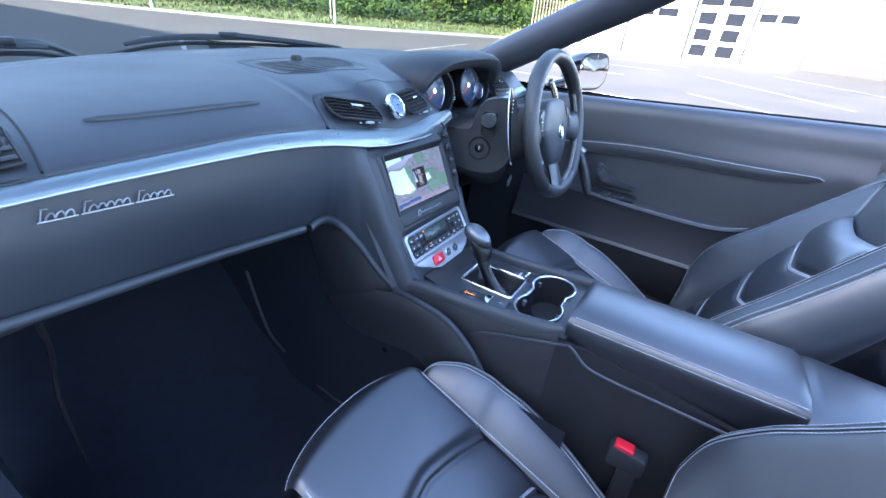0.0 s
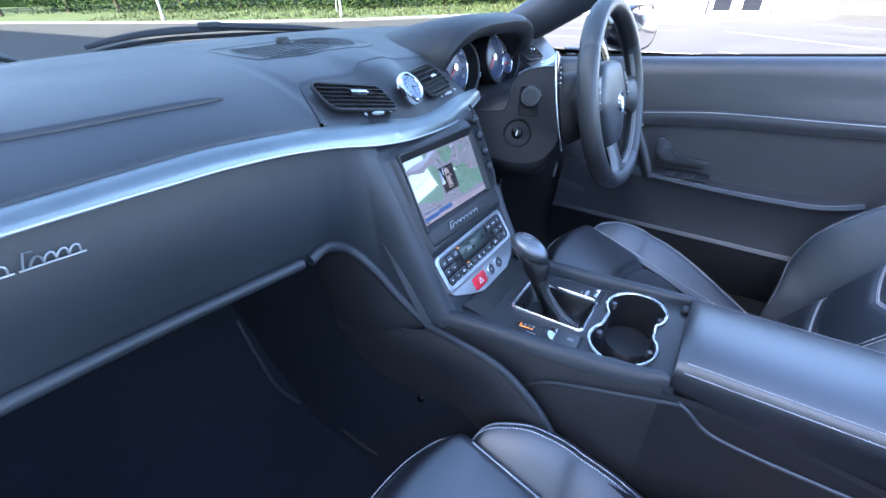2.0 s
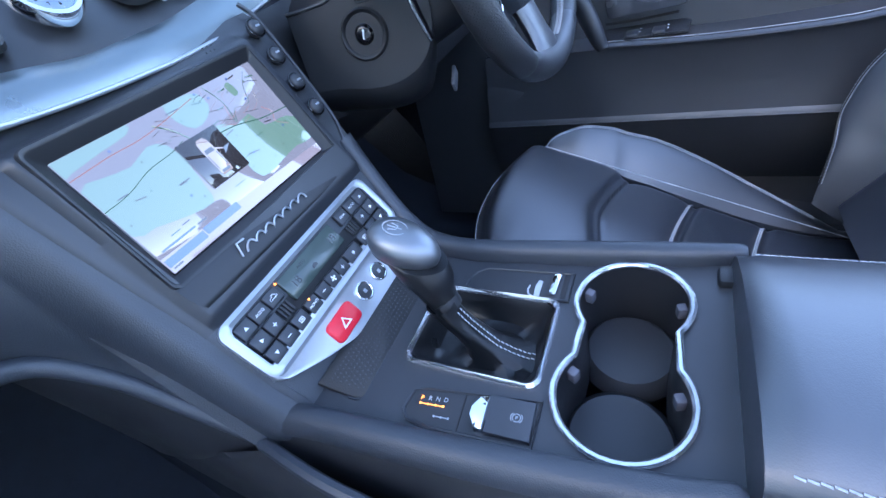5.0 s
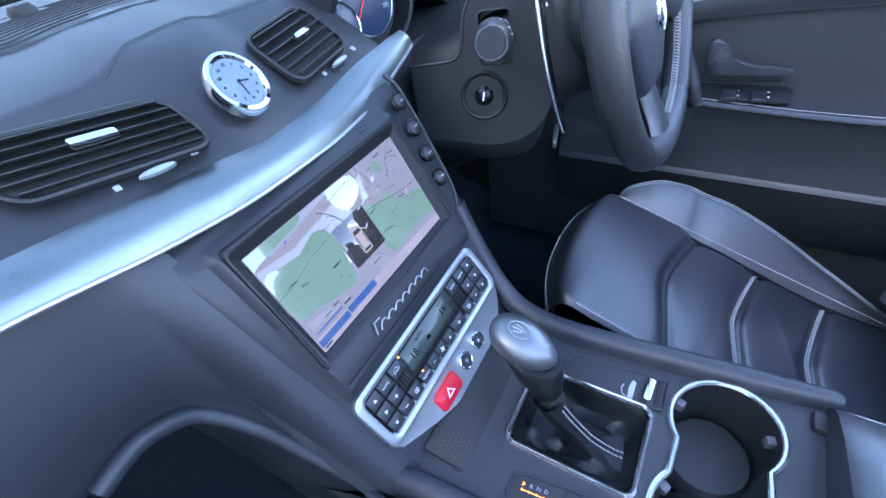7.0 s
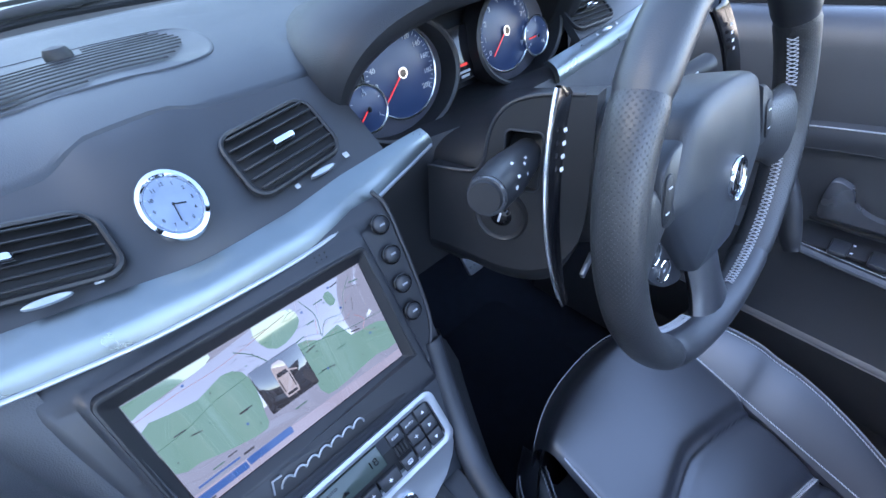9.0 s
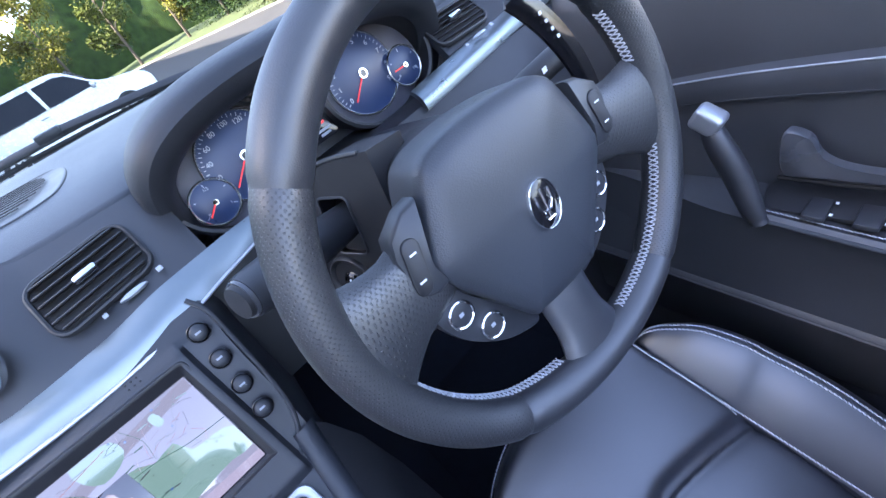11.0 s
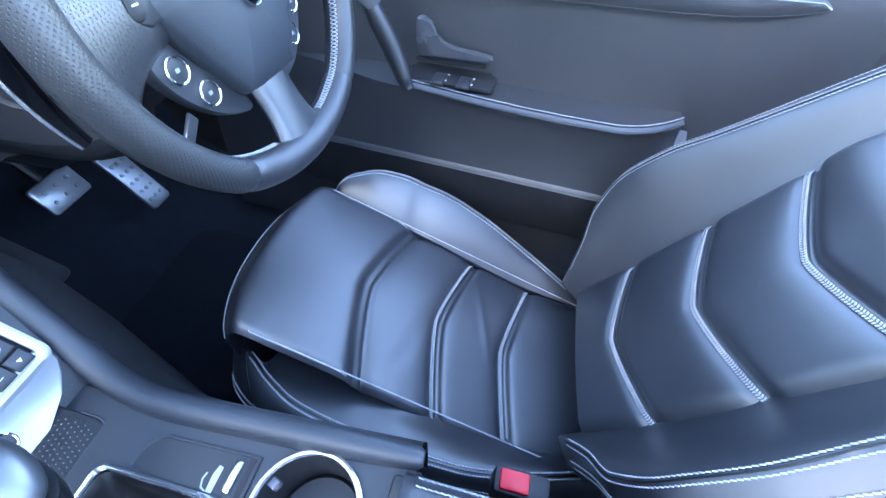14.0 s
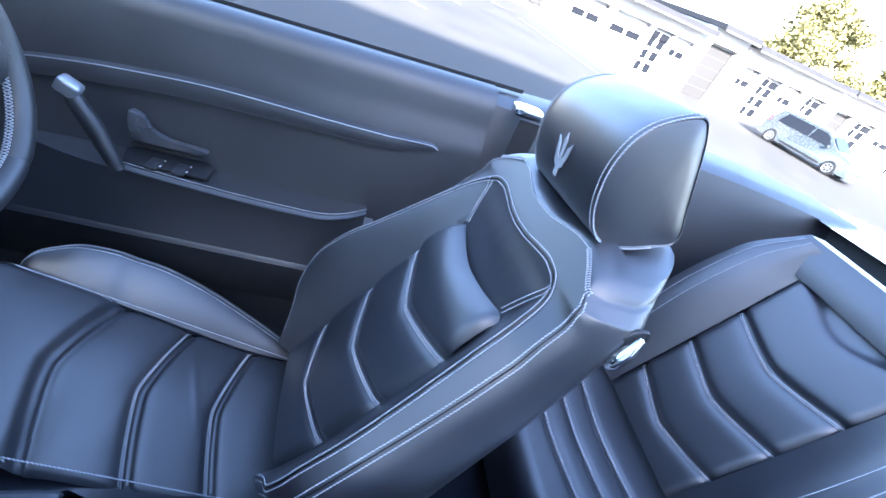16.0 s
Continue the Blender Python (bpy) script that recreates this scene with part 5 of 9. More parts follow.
for x, y in ((-0.0430, 0.0205), (-0.0350, -0.0090)):
    make("led", prism(circle(0.0011, 10), 0.0012, 0.0003, HM @ pose(x, y, 0.0084)), AMBER, climate, "small amber indicator")
hz = make("hazard_button", prism(round_poly(0.036, 0.021, 0.005), 0.005, 0.0015, HM @ pose(-0.0305, -0.0462, 0.006)), RED_PL, climate, "glossy red hazard button")
make("triangle", ring_prism([(0, 0.0055), (-0.006, -0.004), (0.006, -0.004)], [(0, 0.0032), (-0.0036, -0.0026), (0.0036, -0.0026)], 0.0003, HM @ pose(-0.0305, -0.0462, 0.0111)), WHITE_INK, hz, smooth=False)
for x in (0.0055, 0.0318):
    lk = make("lock_button", lathe([(0.0, 0), (0.0075, 0), (0.0075, 0.004), (0.0, 0.005)], 24, HM @ pose(x, -0.0455, 0.006)), PLASTIC_G, climate, "round lock button")
    make("button_ring", ring_prism(circle(0.0092, 28), circle(0.0074, 28), 0.0048, HM @ pose(x, -0.0455, 0.006), 0.0006), CHROME, lk)
    make("symbol", rbox((0.0034, 0.004, 0.0004), 0.0006, 1, HM @ pose(x, -0.0455, 0.0112)), GREY_INK, lk, smooth=False)

# ==== centre console ====
console = thing("center_console", "black leather-edged centre console with chrome-ringed cup holders", "console", loc=(-0.005, 0.392, 0.5))
KM = Matrix.Translation((0, -0.4, -0.5))


def kpart(name, vf, mat, label="", parent=None, smooth=True):
    return make(name, moved(vf, KM), mat, parent or console, label, smooth)


def cz(y):
    """Height of the console's deck along y."""
    return 0.700 + 0.012 * max(0, (0.42 - y) / 0.16) ** 1.5 * 0.6


CUPS = ((0.043, 0.322, 0.0405), (-0.040, 0.322, 0.0425))
# deck with true holes for the two cups
deck_out = [(-0.098, 0.250), (0.092, 0.250), (0.088, 0.36), (0.084, 0.48), (0.084, 0.545), (0.086, 0.59), (-0.118, 0.59), (-0.110, 0.545), (-0.106, 0.48), (-0.103, 0.36)]


def cup_outline(grow, n=28):
    """The joined outline of the two cups, a figure of eight."""
    (x1, y1, r1), (x2, y2, r2) = CUPS
    r1, r2 = r1 + grow, r2 + grow
    pts = []
    for i in range(n + 1):
        a = radians(-128 + 256 * i / n)
        pts.append((x1 + r1 * math.cos(a), y1 + r1 * math.sin(a)))
    for i in range(n + 1):
        a = radians(180 - 128 + 256 * i / n)
        pts.append((x2 + r2 * math.cos(a), y2 + r2 * math.sin(a)))
    return pts


hole = cup_outline(0.0005)
bm = bmesh.new()
ov = [bm.verts.new((x, y, cz(y))) for x, y in deck_out]
iv = [bm.verts.new((x, y, cz(y))) for x, y in hole]
oe = [bm.edges.new((ov[i], ov[(i + 1) % len(ov)])) for i in range(len(ov))]
ie = [bm.edges.new((iv[i], iv[(i + 1) % len(iv)])) for i in range(len(iv))]
gv = [bm.verts.new((x - 0.0065, y + 0.4305, cz(y + 0.4305))) for x, y in round_poly(0.080, 0.107, 0.006)]
ge = [bm.edges.new((gv[i], gv[(i + 1) % len(gv)])) for i in range(len(gv))]
bmesh.ops.triangle_fill(bm, use_beauty=True, edges=oe + ie + ge)
bm.verts.index_update()
vf = [v.co.copy() for v in bm.verts], [tuple(v.index for v in f.verts) for f in bm.faces]
bm.free()
kpart("deck", vf, PLASTIC_G, "dark grey console deck", smooth=False)
ring_pts = cup_outline(0.001)
kpart("cup_ring", tube([V(x, y, cz(y) + 0.002) for x, y in ring_pts], 0.0027, 8, closed=True), POLISHED, "chrome cup holder ring")
rows = [[V(x, y, cz(y) + d) for x, y in cup_outline(g)] for g, d in ((0.0, 0.0015), (-0.001, -0.004), (-0.002, -0.03), (-0.0025, -0.075))]
kpart("cup_well", grid(rows, loop_v=True), PLASTIC, "black cup holder well")
for cx, cy, r in CUPS:
    kpart("cup_floor", lathe([(0.0, -0.074), (r + 0.002, -0.074), (r + 0.002, -0.068), (r - 0.006, -0.058), (0.0, -0.058)], 36, Matrix.Translation((cx, cy, 0.70))), PLASTIC_G, "rubber cup holder floor")
    for a in (68, -75) if cx > 0 else (62, -68):
        q = radians(a)
        kpart("cup_tab", rbox((0.010, 0.008, 0.012), 0.002, 2, Matrix.Translation((cx + (r - 0.003) * math.cos(q), cy + (r - 0.003) * math.sin(q), 0.690)) @ pose(0, 0, 0, 0, 0, a)), DIAL_GREY, "small grey rubber finger")
# leather-rolled edges and sides
left = catmull([V(-0.128, 0.585, 0.694), V(-0.117, 0.553, 0.703), V(-0.110, 0.46, 0.707), V(-0.104, 0.387, 0.709), V(-0.096, 0.30, 0.716), V(-0.090, 0.262, 0.724)], 6)
right = catmull([V(0.1265, 0.612, 0.815), V(0.1195, 0.596, 0.785), V(0.1085, 0.566, 0.737), V(0.0965, 0.535, 0.713), V(0.0895, 0.50, 0.707), V(0.0870, 0.46, 0.708), V(0.0915, 0.387, 0.709), V(0.0965, 0.30, 0.712), V(0.099, 0.250, 0.716)], 6)
for path, sg in ((left, -1), (right, 1)):
    rows = []
    for i, p in enumerate(path):
        t = (path[min(i + 1, len(path) - 1)] - path[max(i - 1, 0)]).normalized()
        s = t.cross(V(0, 0, 1)).normalized() if abs(t.z) < 0.6 else V(-1, 0, 0)
        s = s * sg if s.x > 0 else -s * sg
        o = s.cross(t)
        o = o if o.z > 0 else -o
        k = 0.72 + 0.28 * min(1.0, (len(path) - 1 - i) / 7)
        rows.append([p + s * a * k + o * (b * k - 0.003 * (1 - k)) for a, b in ((-0.012, -0.008), (-0.0105, 0.001), (-0.0085, 0.0050), (-0.005, 0.0074), (0.0, 0.0082), (0.0045, 0.0072), (0.0085, 0.0040), (0.0115, -0.002), (0.0125, -0.010))])
    tail = sum(rows[-1], V(0, 0, 0)) / len(rows[-1])
    rows += [[q.lerp(tail, 0.3) + V(0, -0.004, 0) for q in rows[-1]], [tail + V(0, -0.005, 0)] * len(rows[-1])]
    kpart("side_rail", grid(rows), DASH, "rolled leather console edge")
    rows = []
    for p in path:
        rows.append([p + V(sg * 0.004, 0, 0.004), p + V(sg * 0.016, 0, -0.02), p + V(sg * 0.028, 0, -0.07), p + V(sg * 0.034, 0, -0.16), p + V(sg * 0.036, 0, -0.44)])
    kpart("side_panel", grid(rows), PLASTIC, "black console side")
# sweeping knee trim on the passenger side, and the carpeted tunnel behind it
sweep = catmull([V(-0.141, 0.582, 0.688), V(-0.150, 0.509, 0.692), V(-0.151, 0.453, 0.682), V(-0.152, 0.405, 0.650), V(-0.154, 0.367, 0.604), V(-0.158, 0.33, 0.52)], 8)
inner = catmull([V(-0.172, 0.755, 0.640), V(-0.172, 0.726, 0.592), V(-0.172, 0.673, 0.563), V(-0.172, 0.599, 0.566), V(-0.172, 0.50, 0.575), V(-0.172, 0.42, 0.50)], 8)
rows = [[p, p + V(-0.005, 0.003, -0.006), p.lerp(q, 0.25) + V(-0.008, 0, 0), p.lerp(q, 0.6) + V(-0.004, 0, 0), q, q + V(0.012, 0.004, -0.006)] for p, q in zip(sweep, inner)]
kpart("knee_trim", grid(rows), PLASTIC, "moulded black tunnel trim")
kpart("knee_trim_edge", tube(sweep, 0.0055, 8), DASH, "leather-rolled edge of the tunnel trim")
kpart("tunnel_side", grid([[V(-0.163 - 0.03 * max(0, (0.45 - z) / 0.2) ** 2 + 0.003 * math.sin(9 * y), y, z) for z in span(0.84, 0.24, 14)] for y in span(0.735, 1.22, 12)]), CARPET, "black carpeted tunnel side")
kpart("tunnel_side", grid([[V(-0.163 - 0.03 * max(0, (0.45 - z) / 0.2) ** 2 + 0.003 * math.sin(9 * y), y, z) for z in span(0.63, 0.24, 10)] for y in span(0.56, 0.74, 6)]), CARPET, "black carpeted tunnel side")
leg = catmull([V(-0.205, 0.692, 0.826), V(-0.176, 0.688, 0.807), V(-0.158, 0.660, 0.772), V(-0.148, 0.625, 0.728), V(-0.141, 0.582, 0.690)], 6)
rows = []
for i, p in enumerate(leg):
    k = i / (len(leg) - 1)
    q = V(-0.190 + 0.017 * k, 0.772 - 0.015 * k, 0.826 - 0.181 * k)
    rows.append([(p + V(0.003, 0.004, 0)).lerp(q, j / 8) + V(-0.013 * math.sin(math.pi * j / 8) ** 0.7 * k, 0, 0) for j in range(9)])
rows.append([r + V(0.0, 0, -0.010) for r in rows[-1]])
rows.append([r + V(0.010, 0, -0.03) for r in rows[-1]])
kpart("arch_liner", grid(rows), PLASTIC, "dark liner inside the arch")
kpart("tunnel_front", grid([[V(-0.1665, y, z) for z in span(0.585, 0.24, 8)] for y in span(0.20, 0.60, 8)]), CARPET, "black carpeted tunnel side")
kpart("carpet_piping", tube(catmull([V(-0.318, 0.785, 0.735), V(-0.309, 0.785, 0.66), V(-0.292, 0.790, 0.568), V(-0.262, 0.795, 0.490)], 6), 0.0026, 6), PLASTIC_G, "seam of the footwell carpet")
kpart("carpet_piping", tube(catmull([V(-0.182, 0.80, 0.31), V(-0.180, 0.724, 0.300), V(-0.172, 0.669, 0.304), V(-0.168, 0.616, 0.350), V(-0.168, 0.585, 0.392)], 6), 0.0032, 6), PLASTIC_G, "seam of the footwell carpet")
kpart("carpet_clip", lathe([(0.0, 0), (0.007, 0), (0.006, 0.003), (0.0, 0.004)], 14, frame_at(V(-0.1665, 0.585, 0.545), (0, -1, 0), (0, 0, 1))), GLOSS, "round black trim clip")
side = [[V(-0.108, 0.262, 0.705), V(-0.122, 0.262, 0.6), V(-0.128, 0.262, 0.2)], [V(-0.12, -0.1, 0.66), V(-0.13, -0.1, 0.5), V(-0.14, -0.1, 0.2)], [V(-0.12, -0.55, 0.62), V(-0.13, -0.55, 0.5), V(-0.14, -0.55, 0.2)]]
kpart("rear_side_panel", slab([[p + V(0.022 if p.y < 0.2 else 0.0, 0, 0) for p in r] for r in side[:1] + [[a.lerp(b, 0.2) for a, b in zip(side[0], side[1])]] + side[1:]], 0.01, (1, 0, 0)), PLASTIC, "black console side")
kpart("rear_side_panel", slab([[V(-p.x - 0.022, p.y, p.z) for p in r] for r in side], 0.01, (-1, 0, 0)), PLASTIC)
# rubber tray under the climate panel
tr = [(-0.086, 0.02), (-0.086, -0.010)] + [(-0.064 - 0.022 * math.cos(q), -0.012 - 0.020 * math.sin(q)) for q in span(0.2, 1.5, 6)] + [(0.044 + 0.022 * math.sin(q), -0.012 - 0.020 * math.cos(q)) for q in span(0.1, 1.4, 6)] + [(0.066, 0.0), (0.066, 0.02)]
tray_m = frame_at(V(-0.003, 0.530, 0.700), (1, 0, 0), (0, 1, 0.18))
mat_ = kpart("tray_mat", prism(tr, 0.004, 0.001, tray_m), RUBBER, "dimpled black rubber tray mat")
kpart("tray_rim", tube([tray_m @ V(x * 1.015, y * 1.03 - 0.0006, 0.003) for x, y in tr[1:-1]], 0.0011, 6), PLASTIC_G, parent=mat_)
bits = []
for i in range(34):
    for j in range(10):
        x, y = -0.080 + 0.0042 * i + 0.0021 * (j % 2), -0.027 + 0.0042 * j
        if abs(x + 0.010) < 0.070 - 0.010 * max(0.0, (-y - 0.012) / 0.015) ** 2:
            bits.append(prism(circle(0.00075, 5), 0.0006, 0.0, tray_m @ pose(x, y, 0.0038)))
kpart("tread", join(*bits), SMOKED, parent=mat_, smooth=False)
crease = catmull([V(-0.134, 0.425, 0.640), V(-0.131, 0.405, 0.662), V(-0.128, 0.370, 0.678), V(-0.123, 0.306, 0.696), V(-0.116, 0.240, 0.713)], 6)
kpart("side_crease", tube(crease, 0.0026, 8), PLASTIC_G, "moulded crease along the console side")
box = catmull([V(-0.1125, 0.243, 0.712), V(-0.1125, 0.230, 0.704), V(-0.1130, 0.205, 0.685), V(-0.1135, 0.160, 0.680), V(-0.1135, 0.095, 0.680), V(-0.1130, 0.0, 0.679), V(-0.1130, -0.08, 0.678)], 6)
kpart("box_seam", tube(box, 0.0024, 8), LEATHER, "seam under the padded armrest box")
# recessed switch plates
plate = [(0.037, 0.370), (0.069, 0.370), (0.0655, 0.450), (0.060, 0.459), (0.049, 0.464), (0.040, 0.464), (0.0365, 0.456)]
kpart("plate_rim", tube([V(x, y, 0.7022) for x, y in plate], 0.0014, 6, closed=True), PLASTIC_G)
kpart("switch_plate", prism(plate, 0.0025, 0.0008, Matrix.Translation((0, 0, 0.6995))), PLASTIC, "black plate with roof switch")
kpart("roof_switch", rbox((0.023, 0.007, 0.007), 0.002, 2, pose(0.052, 0.3835, 0.7045, 0, 0, -2)), CHROME, "chrome roof switch")
kpart("switch_gap", rbox((0.030, 0.0045, 0.0015), 0.0005, 1, pose(0.0525, 0.3755, 0.7022)), HOLE, smooth=False)
sym_m = pose(0.0465, 0.4000, 0.7021, 0, 0, -90)
kpart("roof_symbol", prism([(-0.0095, -0.0046), (0.0095, -0.0046), (0.0105, -0.0012), (0.004, 0.0006), (0.0015, 0.0006), (-0.009, -0.0002)], 0.0006, 0.0001, sym_m @ pose(0, 0, 0, 0, 0, 90)), GREY_INK, smooth=False)
kpart("roof_symbol", tube([sym_m @ pose(0, 0, 0, 0, 0, 90) @ V(*p) for p in ((-0.0085, 0.0006, 0.0003), (-0.0065, 0.0048, 0.0003), (-0.0015, 0.0066, 0.0003), (0.0035, 0.0056, 0.0003))], 0.0007, 5), GREY_INK, smooth=False)
plate = [(-0.089, 0.370), (-0.055, 0.370), (-0.066, 0.456), (-0.070, 0.466), (-0.086, 0.468), (-0.0925, 0.463), (-0.0945, 0.446)]
kpart("plate_rim", tube([V(x, y, 0.7022) for x, y in plate], 0.0014, 6, closed=True), PLASTIC_G)
kpart("brake_plate", prism(plate, 0.0025, 0.0008, Matrix.Translation((0, 0, 0.6995))), PLASTIC, "black plate with gear indicator and brake switch")
kpart("brake_switch", prism([(-0.014, -0.020), (0.014, -0.020), (0.014, 0.012), (0.004, 0.018), (-0.006, 0.012), (-0.014, 0.012)], 0.005, 0.0012, pose(-0.0735, 0.3920, 0.701, 0, 0, 3)), PLASTIC_G, "parking brake switch")
kpart("brake_lever", prism([(-0.013, -0.003), (0.013, -0.003), (0.013, 0.003), (0.003, 0.009), (-0.004, 0.009), (-0.013, 0.003)], 0.0075, 0.002, pose(-0.0755, 0.4070, 0.701, 0, 0, 3)), CHROME, "chrome brake lever edge")
for q in (-1, 1):
    kpart("brake_symbol", tube([V(-0.0725 + 0.0040 * math.sin(w), 0.3835 + q * 0.0040 * math.cos(w), 0.7062) for w in span(-0.8, 0.8, 8)], 0.0003, 5), GREY_INK, smooth=False)
kpart("brake_symbol", tube([V(-0.0725 + 0.0028 * x, 0.3835 + 0.0028 * y, 0.7062) for x, y in circle(1, 20)], 0.0003, 5, closed=True), GREY_INK, smooth=False)
words("P", 0.0036, KM @ pose(-0.0725, 0.3835, 0.7061, 0, 0, -90), GREY_INK, console, "lettering", 0.0002)
kpart("plate_groove", tube([V(x, y, 0.7020) for x, y in ((-0.0925, 0.4225), (-0.0630, 0.4245))], 0.0006, 5), HOLE, smooth=False)
kpart("plate_groove", tube([V(x, y, 0.7018) for x, y in ((-0.0885, 0.3705), (-0.0555, 0.3705))], 0.0009, 5), HOLE, smooth=False)
kpart("plate_groove", tube([V(x, y, 0.7018) for x, y in ((-0.0885, 0.3705), (-0.0930, 0.4225))], 0.0009, 5), HOLE, smooth=False)
words("P", 0.0048, KM @ pose(-0.0745, 0.4570, 0.7023, 0, 0, -90), AMBER, console, "lettering", 0.0002)
for i, ch in enumerate("RND"):
    words(ch, 0.0048, KM @ pose(-0.0735 + 0.0008 * i, 0.4505 - 0.0062 * i, 0.7023, 0, 0, -90), GREY_INK, console, "lettering", 0.0002)
kpart("gear_line", rbox((0.0006, 0.0190, 0.0003), 0, 1, pose(-0.0780, 0.4480, 0.7023, 0, 0, 5)), AMBER, smooth=False)
for i in range(4):
    kpart("gear_dot", prism(circle(0.0009, 8), 0.0004, 0.0001, pose(-0.0788 + 0.0006 * i, 0.4570 - 0.0062 * i, 0.7022)), AMBER, smooth=False)
kpart("gear_line", rbox((0.0006, 0.0110, 0.0003), 0, 1, pose(-0.0852, 0.4370, 0.7023, 0, 0, 5)), GREY_INK, smooth=False)
for i in range(3):
    kpart("gear_dot", prism(circle(0.0009, 8), 0.0004, 0.0001, pose(-0.0857 + 0.0005 * i, 0.4425 - 0.0055 * i, 0.7022)), GREY_INK, smooth=False)

# gear lever
lever = thing("gear_lever", "gear lever with satin silver knob, leather gaiter and chrome frame", "gear lever", loc=(-0.009, 0.424, 0.70))
GM = Matrix.Translation((0.005, -0.43, -0.70))


def gpart(name, vf, mat, label="", smooth=True):
    return make(name, moved(vf, GM), mat, lever, label, smooth)


gm = Matrix.Translation((-0.0070, 0.4300, 0.7005))
gpart("gate_frame", ring_prism(round_poly(0.0860, 0.1150, 0.011), round_poly(0.077, 0.106, 0.007), 0.0035, gm, 0.0025), POLISHED, "polished gate frame")
rows = []
for k, (f, g, z, ox, oy) in enumerate(((1.0, 1.0, 0.002, 0, 0), (0.97, 0.98, 0.0005, 0, 0), (0.90, 0.925, -0.007, 0, 0), (0.82, 0.86, -0.016, 0, 0), (0.70, 0.78, -0.022, 0, 0), (0.52, 0.58, -0.023, -0.001, -0.003), (0.40, 0.38, -0.018, -0.002, -0.004), (0.33, 0.27, -0.008, -0.003, 0.001), (0.30, 0.225, 0.004, -0.003, 0.009), (0.29, 0.21, 0.016, -0.004, 0.017), (0.29, 0.21, 0.028, -0.004, 0.024), (0.30, 0.215, 0.036, -0.004, 0.028))):
    rows.append([])
    for i in range(48):
        a = 2 * math.pi * i / 48
        pw = 0.22 + 0.63 * min(1, max(0, k - 1) / 6)
        x = 0.039 * f * math.copysign(abs(math.cos(a)) ** pw, math.cos(a))
        y = 0.0525 * g * math.copysign(abs(math.sin(a)) ** pw, math.sin(a))
        fold = 1 + (0.045 * math.sin(4 * a + 0.6 * k) + 0.03 * math.sin(7 * a - 1.1 * k)) * (1 if 3 < k < 11 else 0)
        rows[-1].append(V(x * fold + ox, y * fold + oy, z + 0.0014 * math.sin(5 * a + 1.7 * k) * (1 if 3 < k < 10 else 0)))
gpart("gaiter", moved(grid(rows, loop_v=True), gm), HIDE, "creased black leather gaiter")
for sg in (-0.0012, 0.0012):
    line = [gm @ (rows[k][36] + V(sg * 2, -0.0006, 0.0006)) for k in range(1, 11)]
    stitch_rows([dashes(line, V(0, -0.7, 0.7), 0.004, 0.0028, 0.0005)], lever, GM)
gpart("collar", tube([V(-0.006, 0.4545, 0.7255), V(-0.004, 0.4585, 0.7325)], [0.0122, 0.0128], 20), PLASTIC)


KC, KE, KU = V(0.0085, 0.4835, 0.7800), V(0.05, 0.945, 0.32).normalized(), V(0, -0.32, 0.945).normalized()


def knob_ring(up, a, b, off=0.0, sag=0.0):
    """A level of the knob: up along its leaning axis, a half wide, b half long; its rear end sags."""
    out = []
    for j in range(36):
        t = 2 * math.pi * j / 36
        e = b * math.sin(t)
        wide = a * math.cos(t) * (1 + 0.16 * math.sin(t))
        out.append(KC + V(1, 0, 0) * wide + KE * (e + off) + KU * (up - sag * max(0.0, -math.sin(t)) ** 1.5))
    return out


def grip_ring(k, a, b):
    """A level of the grip, k from 0 under the cap to 1 at the collar."""
    c = (KC + KU * -0.002).lerp(V(-0.004, 0.459, 0.730), k)
    ax = KE.lerp(V(0, 0.97, -0.22), k).normalized()
    return [c + V(1, 0, 0) * a * math.cos(t) + ax * (b * math.sin(t)) for t in [2 * math.pi * j / 36 for j in range(36)]]


gpart("grip", grid([knob_ring(-0.0070, 0.0188, 0.0296, 0.0025, 0.001), grip_ring(0.16, 0.0190, 0.0296), grip_ring(0.30, 0.0186, 0.0276), grip_ring(0.5, 0.0178, 0.0240), grip_ring(0.72, 0.0146, 0.0180), grip_ring(0.9, 0.0128, 0.0146), grip_ring(1.0, 0.0122, 0.0136), grip_ring(1.04, 0.0110, 0.0122)], loop_v=True, cap=True), HIDE, "black leather grip")
gpart("knob", grid([knob_ring(-0.0085, 0.0186, 0.0292, 0.0025, 0.001), knob_ring(-0.0075, 0.0192, 0.0301, 0.0025, 0.001), knob_ring(-0.0030, 0.0202, 0.0318, 0.003, 0.0015), knob_ring(0.0012, 0.0206, 0.0325, 0.003, 0.002), knob_ring(0.0045, 0.0202, 0.0318, 0.003, 0.002), knob_ring(0.0080, 0.0186, 0.0292, 0.003, 0.002), knob_ring(0.0110, 0.0158, 0.0250, 0.003, 0.001), knob_ring(0.0134, 0.0118, 0.0190, 0.003, 0.001), knob_ring(0.0150, 0.0068, 0.0110, 0.003), knob_ring(0.0155, 0.0008, 0.0015, 0.003)], loop_v=True, cap=True), KNOB, "satin silver knob")
gpart("knob_seam", tube(knob_ring(-0.0080, 0.0188, 0.0297, 0.0025, 0.001), 0.0006, 6, closed=True), HOLE)
km = frame_at(KC + KE * 0.0105 + KU * 0.0146, (1, 0, 0), KE)
gpart("knob_badge", ring_prism([(x * 0.0078, y * 0.0105) for x, y in circle(1, 28)], [(x * 0.0072, y * 0.0098) for x, y in circle(1, 28)], 0.0007, km), GREY_INK)
gpart("knob_mark", tube([km @ V(0, -0.006, 0.0006), km @ V(0, 0.0065, 0.0004)], 0.0006, 5), GREY_INK)
